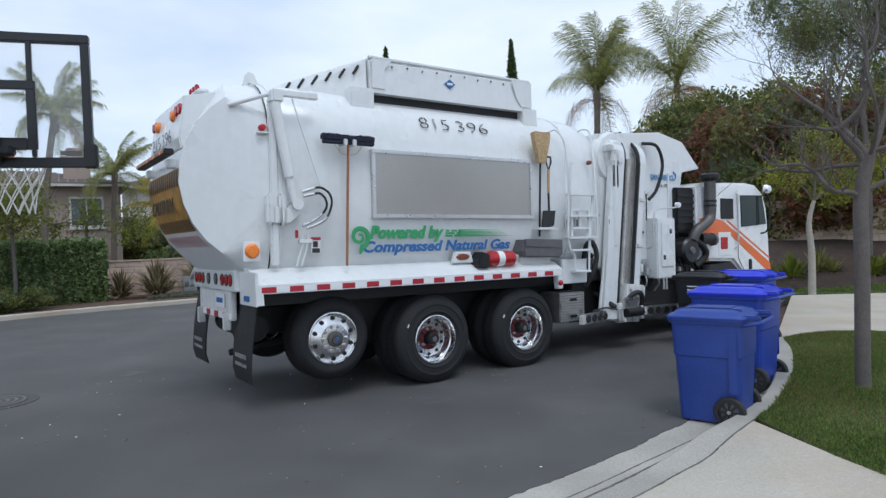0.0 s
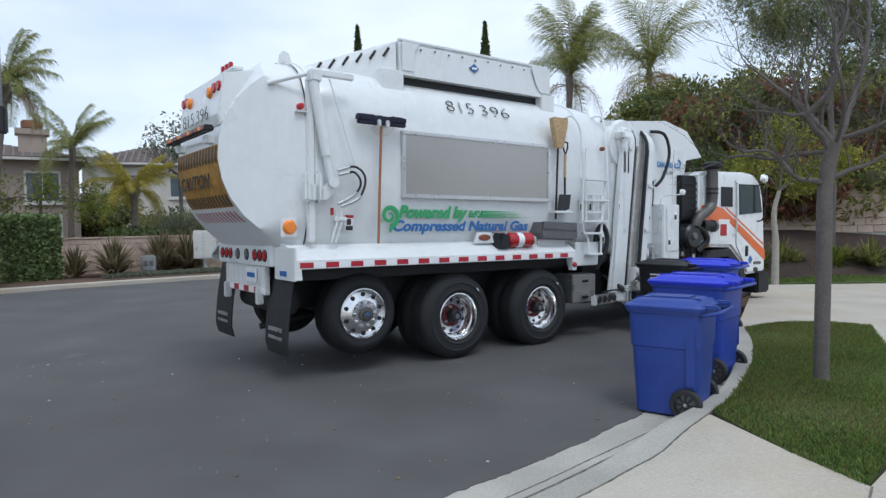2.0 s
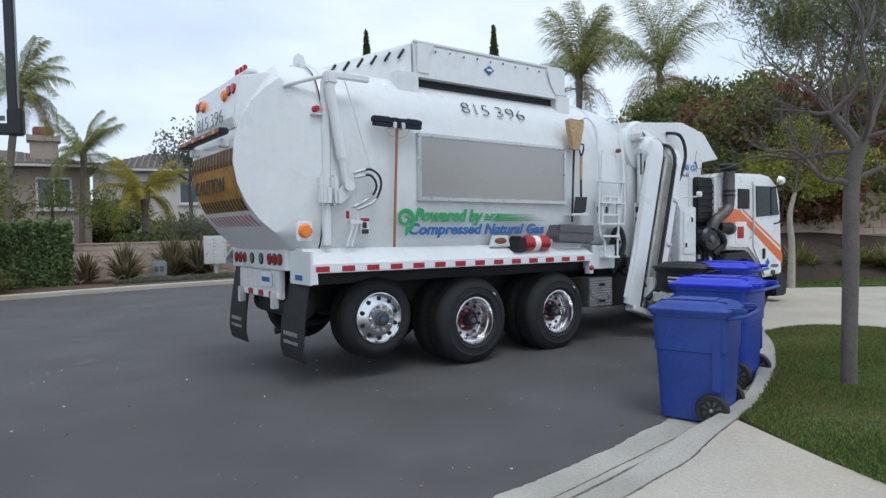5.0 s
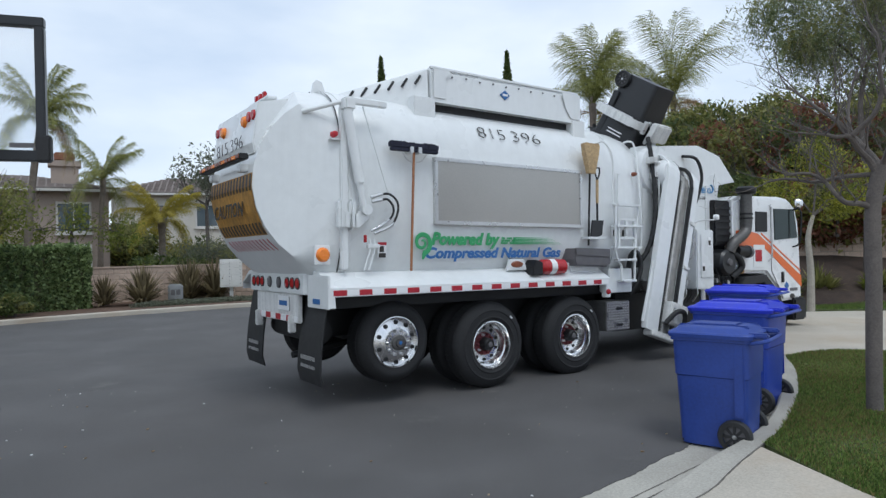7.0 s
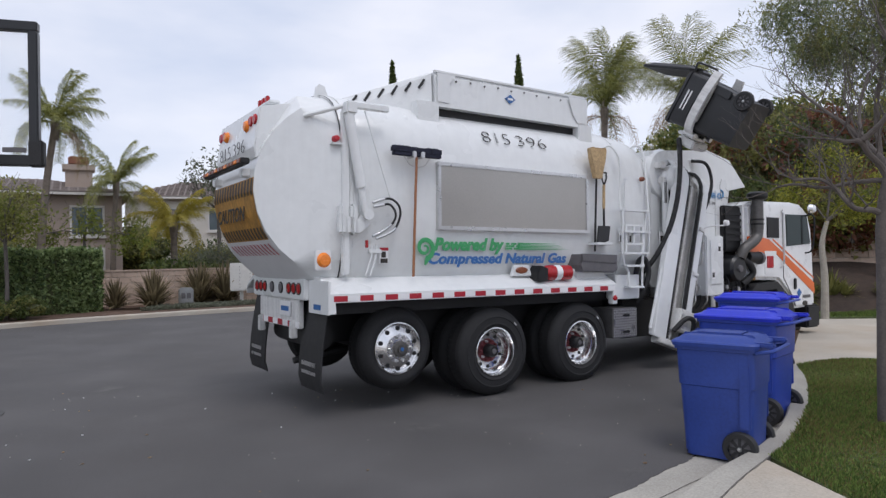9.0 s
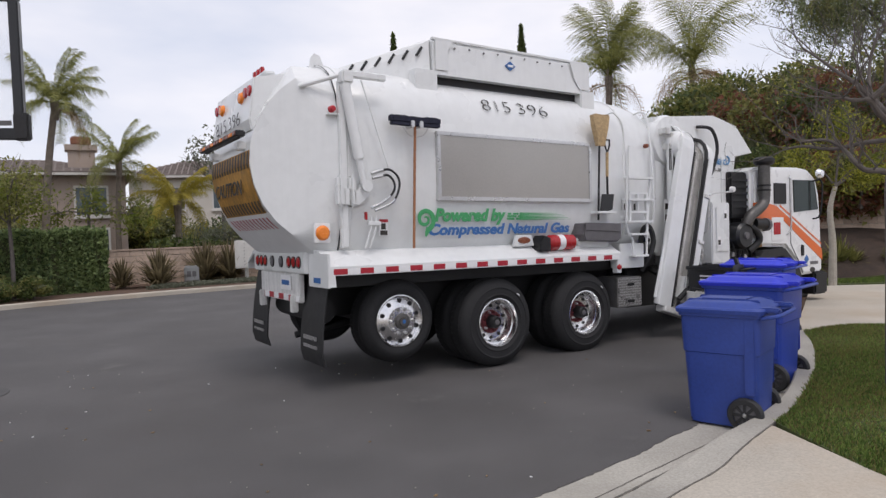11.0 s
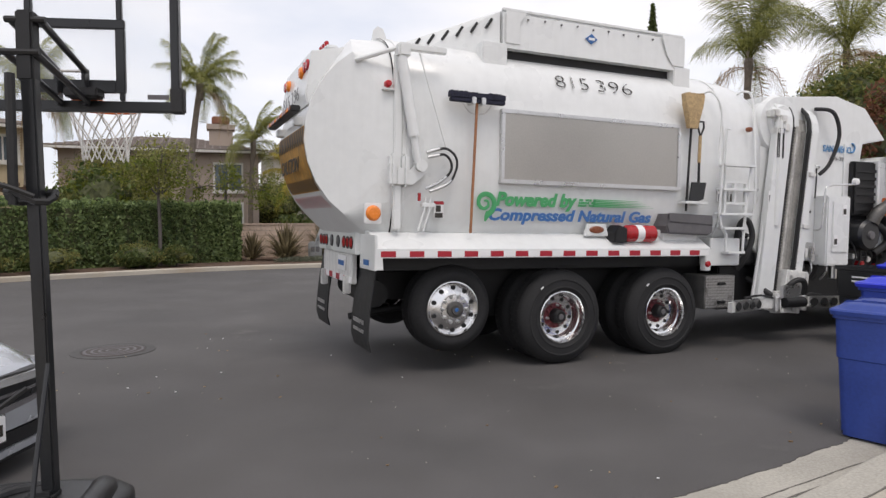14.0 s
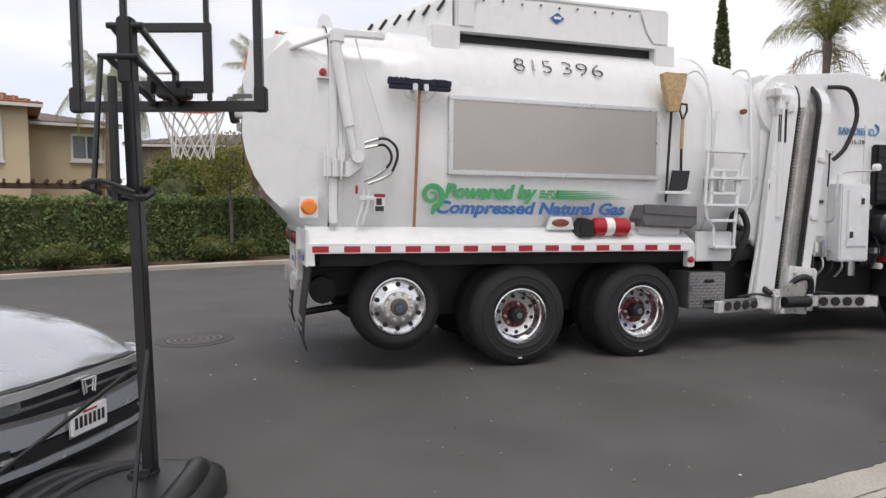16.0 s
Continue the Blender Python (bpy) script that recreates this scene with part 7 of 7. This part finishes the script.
sprays("garden_shrub", -9.9, 26.6, 0.1, [(0, 0, -0.1), (0.05, 0, 0.6), (0, 0.1, 1.0)], 0.06, BARK,
       [(-0.9, 0, 1.6, 1.1, 0.9, 0.7), (0.3, 0, 1.9, 1.2, 0.9, 0.8), (1.4, 0.1, 1.6, 1.1, 0.9, 0.7)], 60, 0.5, LEAF["silver"], LEAF["olive"], 0.07, "wispy grey-green shrub behind the garden wall", 33, 16, 0.09, 0.22)
leafy_tree("garden_tree", -12.2, 32.4, 0.1, 7.4, (1.9, 1.9, 2.0), LEAF["silver"], "tall thin tree with airy grey-green leaves", 1500, 0.10, 0.10, 5.5, 18, seed=8, shell=0.1)

# behind the truck on the right: big shrubs, slope, trees
for x, y, z, r, leaf, n, ex in ((4.0, 30.0, 2.4, (2.2, 1.8, 2.3), "dark", 4200, "olive"), (2.0, 32.0, 1.8, (1.8, 1.6, 2.2), "dark", 3000, "olive"), (6.9, 29.5, 1.2, (2.2, 1.5, 2.0), "olive", 3400, "dark"), (9.0, 22.6, 2.0, (2.0, 1.6, 2.1), "olive", 4800, "red"), (10.9, 22.0, 2.0, (2.1, 1.7, 2.3), "red", 4800, "dark"),
                               (13.2, 21.5, 2.0, (2.2, 1.7, 2.4), "olive", 4800, "red"), (15.6, 20.8, 2.0, (2.3, 1.7, 2.5), "dark", 4800, "olive"), (10.2, 20.0, 1.1, (1.8, 1.2, 1.6), "red", 4200, "olive"), (12.2, 19.6, 1.6, (1.8, 1.1, 1.5), "red", 3800, "olive"), (8.6, 20.6, 0.6, (1.5, 1.2, 1.7), "dark", 3400, "olive"),
                               (8.2, 24.5, 3.0, (2.2, 1.5, 2.0), "olive", 3600, "dark"), (11.6, 24.8, 3.4, (2.6, 1.6, 2.1), "olive", 4000, "dark"), (15.0, 24.2, 3.4, (2.8, 1.6, 2.4), "dark", 4000, "olive"),
                               (9.6, 26.4, 3.6, (2.6, 1.5, 1.9), "olive", 4200, "dark"), (7.6, 27.0, 2.6, (2.0, 1.4, 1.8), "dark", 3400, "olive"), (12.6, 26.6, 4.0, (2.6, 1.5, 1.9), "olive", 4000, "dark"), (10.2, 19.0, 1.9, (1.5, 0.9, 1.1), "red", 2600, "olive")):
    shrub(x, y, z, r, n, 0.10, LEAF[leaf], "tall dense shrub with mixed green and reddish leaves" if "red" in (leaf, ex) else "tall dense olive green shrub", lumps=18, extra=(LEAF[ex], 0.9, "second leaf colour"), core=0.55)
for k in range(13):
    x = 7.7 + k * 0.55 + RNG.uniform(-0.2, 0.2)
    flax(x, 17.3 + RNG.uniform(-0.3, 0.5), 150, RNG.uniform(0.45, 0.7), RNG.uniform(0.6, 0.95), 0.2 + 0.02 * k, "lime" if k % 3 == 1 else "olive", "arching strap-leaved green plant on the bank", "strap_leaf_plant")
sprays("young_tree", 7.6, 15.55, 0.12, [(0, 0, -0.1), (0.02, 0, 0.9), (-0.02, 0, 1.6), (0.1, 0, 2.1)], 0.075, PALE_BARK,
       [(0.7, 0, 2.5, 0.9, 0.8, 0.5), (-0.5, 0.1, 2.75, 0.7, 0.6, 0.4), (1.7, 0.1, 2.9, 0.9, 0.8, 0.55), (0.4, 0.2, 3.5, 0.9, 0.8, 0.5)], 75, 0.4, LEAF["yellow"], LEAF["lime"], 0.055, "young tree with pale whitish trunk and sparse yellow-green leaves", 12, 16, 0.07, 0.3)
sprays("pepper_tree", 10.6, 18.4, 0.6, [(0, 0, -0.2), (0.05, 0, 2.5), (0.0, 0.1, 4.6), (0.2, 0.1, 5.6)], 0.085, BARK,
       [(-1.2, 0, 6.6, 1.7, 1.5, 1.1), (0.6, 0.2, 6.9, 1.8, 1.6, 1.3), (2.4, 0, 6.4, 1.9, 1.5, 1.2), (4.6, 0.3, 6.3, 2.0, 1.5, 1.3), (-2.1, 0.3, 7.5, 1.2, 1.0, 0.8), (1.0, 0.4, 8.3, 2.4, 1.6, 1.0)], 105, 1.2, LEAF["pepper"], LEAF["olive"], 0.075, "tall pepper tree with fine drooping grey-green foliage", 15, 22, 0.06, 0.16)


# ---- houses and walls behind ----
STUCCO_TAN = mat("tan_stucco", (0.58, 0.48, 0.32), 0.95, var=0.07, scale=1.2, fine=50, bump=0.3, bump_scale=90)
STUCCO_BROWN = mat("brown_stucco", (0.40, 0.325, 0.275), 0.95, var=0.08, scale=1.2, fine=50, bump=0.3, bump_scale=90)
STUCCO_PALE = mat("pale_stucco", (0.66, 0.62, 0.55), 0.95, var=0.06, scale=1.2, fine=50)
TILE_RED = mat("clay_tile", (0.33, 0.14, 0.085), 0.85, var=0.2, scale=4, per_object=0.25)
TILE_GREY = mat("grey_tile", (0.19, 0.16, 0.145), 0.85, var=0.2, scale=4, per_object=0.2)
TRIM = mat("white_trim", (0.66, 0.64, 0.60), 0.6, var=0.05)
PANE = glass_mat("window_pane", (0.10, 0.13, 0.15), 0.05, 1.0)
BLOCK = mat("slump_block", (0.50, 0.385, 0.305), 0.95, var=0.15, scale=7, fine=60, bump=0.5, per_object=0.16)


def house(name, x, y, a, w, d, h, wall_m, tile_m, label, windows=(), chimney=None, pitch=0.36, eave=0.45):
    """Origin at the middle of the front; the front looks along -y of the house."""
    ob = tagged(empty(name, pose(x, y, 0, 0, 0, a)), label, "house")
    wall = part("wall", boxed(-w / 2, w / 2, 0, d, -0.2, h), wall_m, ob)
    rh = d / 2 * pitch
    roof = part("roof", bmesh.new(), tile_m, ob, "tiled hipped roof")
    bm = bmesh.new()
    e = eave
    lo = [bm.verts.new(p) for p in ((-w / 2 - e, -e, h), (w / 2 + e, -e, h), (w / 2 + e, d + e, h), (-w / 2 - e, d + e, h))]
    hi = [bm.verts.new(p) for p in ((-w / 2 + d * 0.42, d / 2, h + rh), (w / 2 - d * 0.42, d / 2, h + rh))]
    for f in ((lo[0], lo[1], hi[1], hi[0]), (lo[1], lo[2], hi[1]), (lo[2], lo[3], hi[0], hi[1]), (lo[3], lo[0], hi[0]), (lo[3], lo[2], lo[1], lo[0])):
        bm.faces.new(f)
    bm.to_mesh(roof.data)
    bm.free()
    part("fascia", boxed(-w / 2 - e, w / 2 + e, -e - 0.03, -e + 0.01, h - 0.12, h + 0.05), TRIM, roof)
    # rows of round tiles on the front slope
    tiles = part("tile_course", bmesh.new(), tile_m, roof)
    bm = bmesh.new()
    rows = 11
    for r in range(rows):
        t = r / rows
        y0 = lerp(-e, d / 2, t)
        z0 = lerp(h, h + rh, t)
        half0 = lerp(w / 2 + e, w / 2 - d * 0.42, t)
        tube(bm, [(-half0, y0, z0 + 0.03), (half0, y0, z0 + 0.03)], 0.045, 6)
    n = int((w + 2 * e) / 0.33)
    for i in range(n):
        xx = -w / 2 - e + (i + 0.5) * (w + 2 * e) / n
        lim = min(1.0, max(0.05, (w / 2 + e - abs(xx)) / (d * 0.42 + e)))
        tube(bm, [(xx, -e, h + 0.02), (xx, lerp(-e, d / 2, lim), lerp(h, h + rh, lim) + 0.02)], 0.05, 5)
    bm.to_mesh(tiles.data)
    bm.free()
    tiles["kind"] = "stuff"
    for wx, wz, ww, wh in windows:
        win = part("window", boxed(wx - ww / 2, wx + ww / 2, -0.03, 0.02, wz, wz + wh), PANE, ob, "white framed window")
        for x0, x1, z0, z1 in ((-ww / 2 - 0.09, ww / 2 + 0.09, wh, wh + 0.1), (-ww / 2 - 0.09, ww / 2 + 0.09, -0.1, 0), (-ww / 2 - 0.09, -ww / 2, 0, wh), (ww / 2, ww / 2 + 0.09, 0, wh), (-0.03, 0.03, 0, wh)):
            part("frame", boxed(wx + x0, wx + x1, -0.07, -0.025, wz + z0, wz + z1), TRIM, win)
        part("sill", boxed(wx - ww / 2 - 0.14, wx + ww / 2 + 0.14, -0.12, 0, wz - 0.18, wz - 0.1), TRIM, win)
    if chimney:
        cx, cy, ch = chimney
        c = part("chimney", boxed(cx - 0.55, cx + 0.55, cy - 0.4, cy + 0.4, h * 0.5, ch), wall_m, roof)
        part("chimney_band", boxed(cx - 0.66, cx + 0.66, cy - 0.5, cy + 0.5, ch - 0.25, ch), wall_m, roof, "stepped chimney top")
        part("chimney_pot", boxed(cx - 0.42, cx + 0.42, cy - 0.32, cy + 0.32, ch, ch + 0.4, 0.06), TILE_RED, roof, "dark red-brown chimney cowl")
    return ob


house("brown_house", -19.6, 28.2, 32, 8.6, 7.5, 4.75, STUCCO_BROWN, TILE_GREY, "two-storey brown stucco house with grey tile roof", ((2.9, 2.9, 1.2, 1.2), (-1.5, 2.9, 1.4, 1.3), (2.8, 0.8, 1.4, 1.4)), (2.6, 1.2, 6.12), 0.25)
house("tan_house", -23.85, 14.8, 52, 9.5, 8.0, 5.35, STUCCO_TAN, TILE_RED, "two-storey tan stucco house with red clay roof", ((3.35, 3.5, 1.1, 1.3), (-1.6, 3.4, 1.0, 1.3), (-3.6, 3.3, 1.2, 1.3), (1.2, 0.9, 1.4, 1.2)))
house("tan_house", -23.7, 20.5, 52, 6.2, 6.0, 5.15, STUCCO_TAN, TILE_GREY, "set-back tan stucco house with low brown tile roof", ((2.25, 3.8, 0.95, 0.9), (-1.6, 0.9, 1.4, 1.2)), None, 0.25)
house("pale_house", -16.2, 38.5, 20, 7.0, 7.0, 5.3, STUCCO_PALE, TILE_GREY, "pale stucco house with grey tile roof behind palms", ((-1.2, 3.4, 1.2, 1.2), (1.6, 3.4, 1.2, 1.2)))
house("tan_house", 12.5, 31.5, -10, 9.0, 8.0, 6.0, STUCCO_TAN, TILE_GREY, "tan stucco house half hidden behind palms", ((-3.0, 3.9, 1.4, 1.2), (0.5, 3.9, 1.4, 1.2)))


def block_wall(name, p0, p1, z0, rows, label):
    a, b = Vector((*p0, 0)), Vector((*p1, 0))
    length = (b - a).length
    ang = math.degrees(math.atan2(b.y - a.y, b.x - a.x))
    ob = tagged(empty(name, pose(a.x, a.y, z0, 0, 0, ang)), label, "wall", kind="structure")
    core_ob = part("wall_core", boxed(0, length, -0.07, 0.07, -0.5, rows * 0.2 - 0.01), M["concrete_old"], ob)
    me = bpy.data.meshes.new("block")
    bm = boxed(-0.196, 0.196, -0.095, 0.095, 0.006, 0.194, 0.012, 1)
    bm.to_mesh(me)
    bm.free()
    me.materials.append(BLOCK)
    for r in range(rows):
        n = int(length / 0.4)
        for k in range(n):
            o = new("block", me)
            o.parent = ob
            o.matrix_basis = pose(0.2 + k * 0.4 + (0.2 if r % 2 and k < n - 1 else 0), RNG.uniform(-0.006, 0.006), r * 0.2)
    part("cap", boxed(0, length, -0.12, 0.12, rows * 0.2, rows * 0.2 + 0.06, 0.01), BLOCK, ob)
    return ob


block_wall("garden_wall", (-12.9, 22.9), (-2.6, 27.4), 0.1, 6, "low brown slump block garden wall")
block_wall("retaining_wall", (8.0, 20.3), (18.8, 17.6), 1.15, 6, "brown block retaining wall on the planted slope")
slope_bank = tagged(part("slope_bank", prismed([(16.6, 0.0), (17.1, 0.25), (19.6, 1.15), (30, 1.3), (30, -0.1), (16.6, -0.1)], 6.9, 22.0, "x"), M["mulch"], at=pose(0, 0, 0.1)), "planted brown earth bank behind the lawn", "bank", kind="structure")

# trellis behind the hedge by the tan house
trellis = tagged(empty("pergola", pose(-19.3, 17.0, 0.1, 0, 0, 52)), "dark brown wooden pergola behind the hedge", "pergola")
for x in (-2.2, 2.2):
    part("post", boxed(x - 0.07, x + 0.07, -0.07, 0.07, 0, 2.3), M["wood"], trellis)
part("beam", boxed(-2.6, 2.6, -0.06, 0.06, 2.28, 2.46), M["soil"], trellis)
for k in range(14):
    part("rafter", boxed(-2.5 + k * 0.38, -2.42 + k * 0.38, -0.7, 1.2, 2.46, 2.56), M["soil"], trellis)

# ---- grass ----
def grass(name, outline, n, z, h, label, dry=0.06):
    xs, ys = [p[0] for p in outline], [p[1] for p in outline]
    pts = RNG.uniform((min(xs), min(ys)), (max(xs), max(ys)), (n * 3, 2))
    inside = np.zeros(len(pts), bool)
    j = len(outline) - 1
    for i in range(len(outline)):
        xi, yi = outline[i]
        xj, yj = outline[j]
        hit = ((yi > pts[:, 1]) != (yj > pts[:, 1])) & (pts[:, 0] < (xj - xi) * (pts[:, 1] - yi) / (yj - yi + 1e-12) + xi)
        inside ^= hit
        j = i
    pts = pts[inside][:n]
    m = len(pts)
    a = RNG.uniform(0, 6.283, m)
    patch = 0.75 + 0.35 * np.sin(pts[:, 0] * 2.3 + 1) * np.sin(pts[:, 1] * 2.9)
    hh = h * RNG.uniform(0.45, 1.2, m) * patch
    w = 0.0045
    base = np.stack([pts[:, 0], pts[:, 1], np.full(m, z)], 1)
    s = np.stack([-np.sin(a), np.cos(a), np.zeros(m)], 1) * w
    lean = np.stack([np.cos(a), np.sin(a), np.zeros(m)], 1) * (hh * RNG.uniform(0.1, 0.8, m))[:, None]
    tip = base + lean
    tip[:, 2] += hh
    mid = base + lean * 0.35
    mid[:, 2] += hh * 0.6
    v = np.stack([base - s, base + s, mid + s * 0.8, tip, mid - s * 0.8], 1).reshape(-1, 3)
    me = bpy.data.meshes.new(name)
    i = np.arange(m * 5).reshape(-1, 5)
    me.from_pydata(v.tolist(), [], i.tolist())
    for lf in ("grass", "drygrass", "grassdark"):
        me.materials.append(LEAF[lf])
    worn = 0.5 + 0.5 * np.sin(pts[:, 0] * 1.7 + 0.6 * np.sin(pts[:, 1] * 3.1)) * np.sin(pts[:, 1] * 1.3 + 2 + np.sin(pts[:, 0] * 2.2))
    u = RNG.uniform(0, 1, m)
    me.polygons.foreach_set("material_index", np.where(u < dry * (0.35 + 1.5 * worn), 1, np.where(u > 0.45 + 0.35 * worn, 2, 0)).astype(np.int32))
    return tagged(new(name, me), label, "grass", kind="stuff")


grass("lawn_grass", lawn_outline, 62000, 0.115, 0.055, "short green lawn grass with dry straw blades", 0.26)
grass("far_lawn_grass", [(7.2, 15.65), (16, 15.0), (16, 17.6), (8.4, 17.6), (7.0, 17.0)], 24000, 0.135, 0.08, "green lawn grass beyond the driveway")

# scraps on the road
for name, count, tone, lo, hi, words in (("road_litter", 22, M["tapewhite"], 0.004, 0.010, "tiny pale scraps scattered on the asphalt"), ("road_grit", 90, M["concrete_old"], 0.003, 0.007, "small grey grit on the asphalt and gutter"), ("dry_leaf_litter", 40, LEAF["palmdead"], 0.006, 0.014, "small dry brown leaf bits on the ground")):
    bm = bmesh.new()
    for k in range(count):
        x, y = RNG.uniform(-6, 2.4), RNG.uniform(3.6, 9.5)
        if y < 4.9 + x * 0.85 or (x < -2.2 and y < 5.2):
            continue
        w, h, a = RNG.uniform(lo, hi), RNG.uniform(0.003, 0.007), RNG.uniform(0, 360)
        box(bm, -w, w, -w * 0.6, w * 0.6, 0, h, m=pose(x, y, 0.002, 0, 0, a))
    tagged(part(name, bm, tone), words, "litter", kind="stuff")


# ---- what moves ----
TRUCK = [
    (0.0, -1.122, 9.447, 36.12), (0.5, -0.862, 9.618, 35.97), (1.0, -0.553, 9.818, 35.90), (1.5, -0.391, 9.933, 35.90), (1.9, -0.332, 9.984, 35.90), (2.2, -0.325, 9.980, 35.90),
    (12.2, -0.325, 9.980, 35.90), (12.5, -0.340, 9.973, 35.88), (13.0, -0.450, 9.909, 35.80), (13.5, -0.673, 9.755, 35.85), (14.0, -0.960, 9.591, 35.80),
    (14.5, -1.256, 9.396, 35.60), (15.0, -1.549, 9.211, 35.30), (15.5, -1.803, 9.053, 34.80), (16.0, -2.018, 8.911, 34.54),
]
# seconds, y, z, tilt of the gripper on the truck
GRIP = [
    (0.0, -1.20, 0.62, 0), (3.2, -1.20, 0.62, 0), (4.2, -1.22, 0.62, 0), (4.8, -1.35, 0.70, 0), (5.2, -1.35, 0.70, 0), (5.7, -1.42, 1.45, 0), (6.1, -1.58, 2.60, 14), (6.3, -1.62, 2.97, 38),
    (6.45, -1.58, 3.10, 60), (6.6, -1.46, 3.18, 86), (6.8, -1.18, 3.27, 125), (7.0, -1.03, 3.30, 148), (7.3, -1.00, 3.31, 154), (8.3, -1.00, 3.31, 154), (8.5, -1.01, 3.28, 140), (8.7, -1.06, 3.23, 112),
    (8.85, -1.27, 3.20, 88), (9.0, -1.44, 3.15, 57), (9.2, -1.52, 2.90, 30), (9.4, -1.52, 2.78, 12), (9.6, -1.55, 2.60, 4), (9.8, -1.50, 2.38, 0), (10.0, -1.47, 2.21, 0), (10.2, -1.43, 2.05, 0), (10.8, -1.36, 0.80, 0),
    (11.0, -1.35, 0.70, 0), (11.4, -1.35, 0.70, 0), (12.0, -1.20, 0.62, 0), (16.0, -1.20, 0.62, 0),
]
MAST_IN, MAST_OUT = (2.93, -1.10, 0.0, 0, 6.5), (2.506, -1.35, -0.06, -2, 17)


def ease(t, a, b):
    k = min(1, max(0, (t - a) / (b - a)))
    return k * k * (3 - 2 * k)


def out_amount(t):
    return ease(t, 4.1, 5.1) * (1 - ease(t, 11.2, 12.1))


def motions():
    walk(truck, [(t, pose(x, y, -0.096, 0, 1.0, a)) for t, x, y, a in TRUCK])
    # wheels roll with the truck
    ref = Vector((-0.325, 9.980))
    fwd = Vector((math.cos(radians(35.9)), math.sin(radians(35.9))))
    times = sorted({round(0.25 * k, 2) for k in range(0, 9)} | {2.2, 12.2} | {round(12.5 + 0.25 * k, 2) for k in range(15)})

    def travelled(t):
        for (t0, x0, y0, _), (t1, x1, y1, _) in zip(TRUCK, TRUCK[1:]):
            if t0 <= t <= t1:
                k = (t - t0) / (t1 - t0)
                return (Vector((lerp(x0, x1, k), lerp(y0, y1, k))) - ref).dot(fwd)
        return 0.0
    for w, (x, z) in zip(wheels, WHEEL_AT):
        if x < -1:
            continue
        walk(w, [(t, grown(pose(x, 0, z, 0, math.degrees(travelled(t) / 0.514), 0))) for t in times])
    # mast and gripper
    keys = (0.0, 4.1, 4.35, 4.6, 4.85, 5.1, 11.2, 11.45, 11.65, 11.9, 12.1, 16.0)
    rows = []
    for t in keys:
        k = out_amount(t)
        x, y, z, rx, ry = (lerp(a, b, k) for a, b in zip(MAST_IN, MAST_OUT))
        rows.append((t, grown(pose(x, y, z, rx, ry, 0))))
    walk(mast, rows)

    def lifted(z):
        return min(1, max(0, (z - 0.6) / 1.2))

    def grip_at(y, z, a):
        k = lifted(z)
        return pose(2.95 + 0.055 * (z - 0.6) - 0.05 * k, y, z, -a, 0, 8 * k)
    walk(grip, [(t, grown(grip_at(y, z, a))) for t, y, z, a in GRIP])
    for arm, s in zip(arms, (-1, 1)):
        swing = [(0.0, 78), (4.2, 78), (4.7, 20), (4.9, 18), (5.2, 0), (11.0, 0), (11.3, 18), (11.5, 30), (12.0, 78), (16.0, 78)]
        walk(arm, [(t, grown(pose(s * 0.20, -0.10, 0, 0, 0, s * a))) for t, a in swing])
    # the hose hangs between carriage and truck
    anchor = Vector((2.46, -1.06, 1.42))
    links = [[] for _ in hose_links]
    for t, y, z, a in GRIP:
        tip = (grip_at(y, z, a) @ Vector((-0.22, 0.0, 0.10)))
        side = Vector((0.22, -0.20, 0))

        def bend(sag):
            k = min(1, max(0, (z - 0.7) / 1.0))
            mid = (tip + anchor) / 2 + side + Vector((-0.2 * (1 - k), 1.0 * (1 - k) - 0.1 * k, 0.3 * (1 - k) - k)) * sag
            return [tip * (1 - u) ** 2 + mid * 2 * u * (1 - u) + anchor * u * u for u in (i / 60 for i in range(61))]

        def length(p):
            return sum((b - c).length for b, c in zip(p, p[1:]))
        lo, hi = -0.3, 3.0
        for _ in range(24):
            m = (lo + hi) / 2
            lo, hi = (m, hi) if length(bend(m)) < HOSE_LEN else (lo, m)
        p = bend(lo)
        total, run, marks = length(p), [0.0], []
        for b, c in zip(p, p[1:]):
            run.append(run[-1] + (c - b).length)
        for k in range(HOSE_N):
            d = total * (k + 0.5) / HOSE_N
            i = max(j for j in range(60) if run[j] <= d)
            at = p[i].lerp(p[i + 1], (d - run[i]) / max(1e-6, run[i + 1] - run[i]))
            turn = Vector((0, 1, 0)).rotation_difference((p[i + 1] - p[i]).normalized()).to_matrix().to_4x4()
            links[k].append((t, grown(Matrix.Translation(at) @ turn)))
    for ob, rows in zip(hose_links, links):
        walk(ob, rows)
    # the black cart rides with the gripper between grab and release
    base = pose(-0.325, 9.980, -0.096, 0, 1.0, 35.9)
    hold = pose(0, -0.53, -0.636, 0, 0, 180)
    cart_rows = []
    for t, y, z, a in GRIP:
        if 5.2 <= t <= 11.0:
            cart_rows.append((t, base @ grown(grip_at(y, z, a)) @ hold))
    first, last = cart_rows[0][1], cart_rows[-1][1]
    walk(black_cart, [(0.0, first)] + cart_rows + [(16.0, last)])
    lid = [(0.0, 0), (6.3, 0), (6.45, 2), (6.6, 8), (6.8, 35), (7.0, 58), (7.3, 64), (8.3, 64), (8.5, 66), (8.7, 66), (8.85, 68), (9.0, 74), (9.2, 104), (9.4, 124), (9.5, 150), (9.6, 175), (9.8, 225), (10.0, 250), (10.2, 254), (10.8, 254), (11.0, 254), (16.0, 254)]
    walk(black_lid, [(t, pose(0, 0.37, 1.0335, -a, 0, 0)) for t, a in lid])


motions()
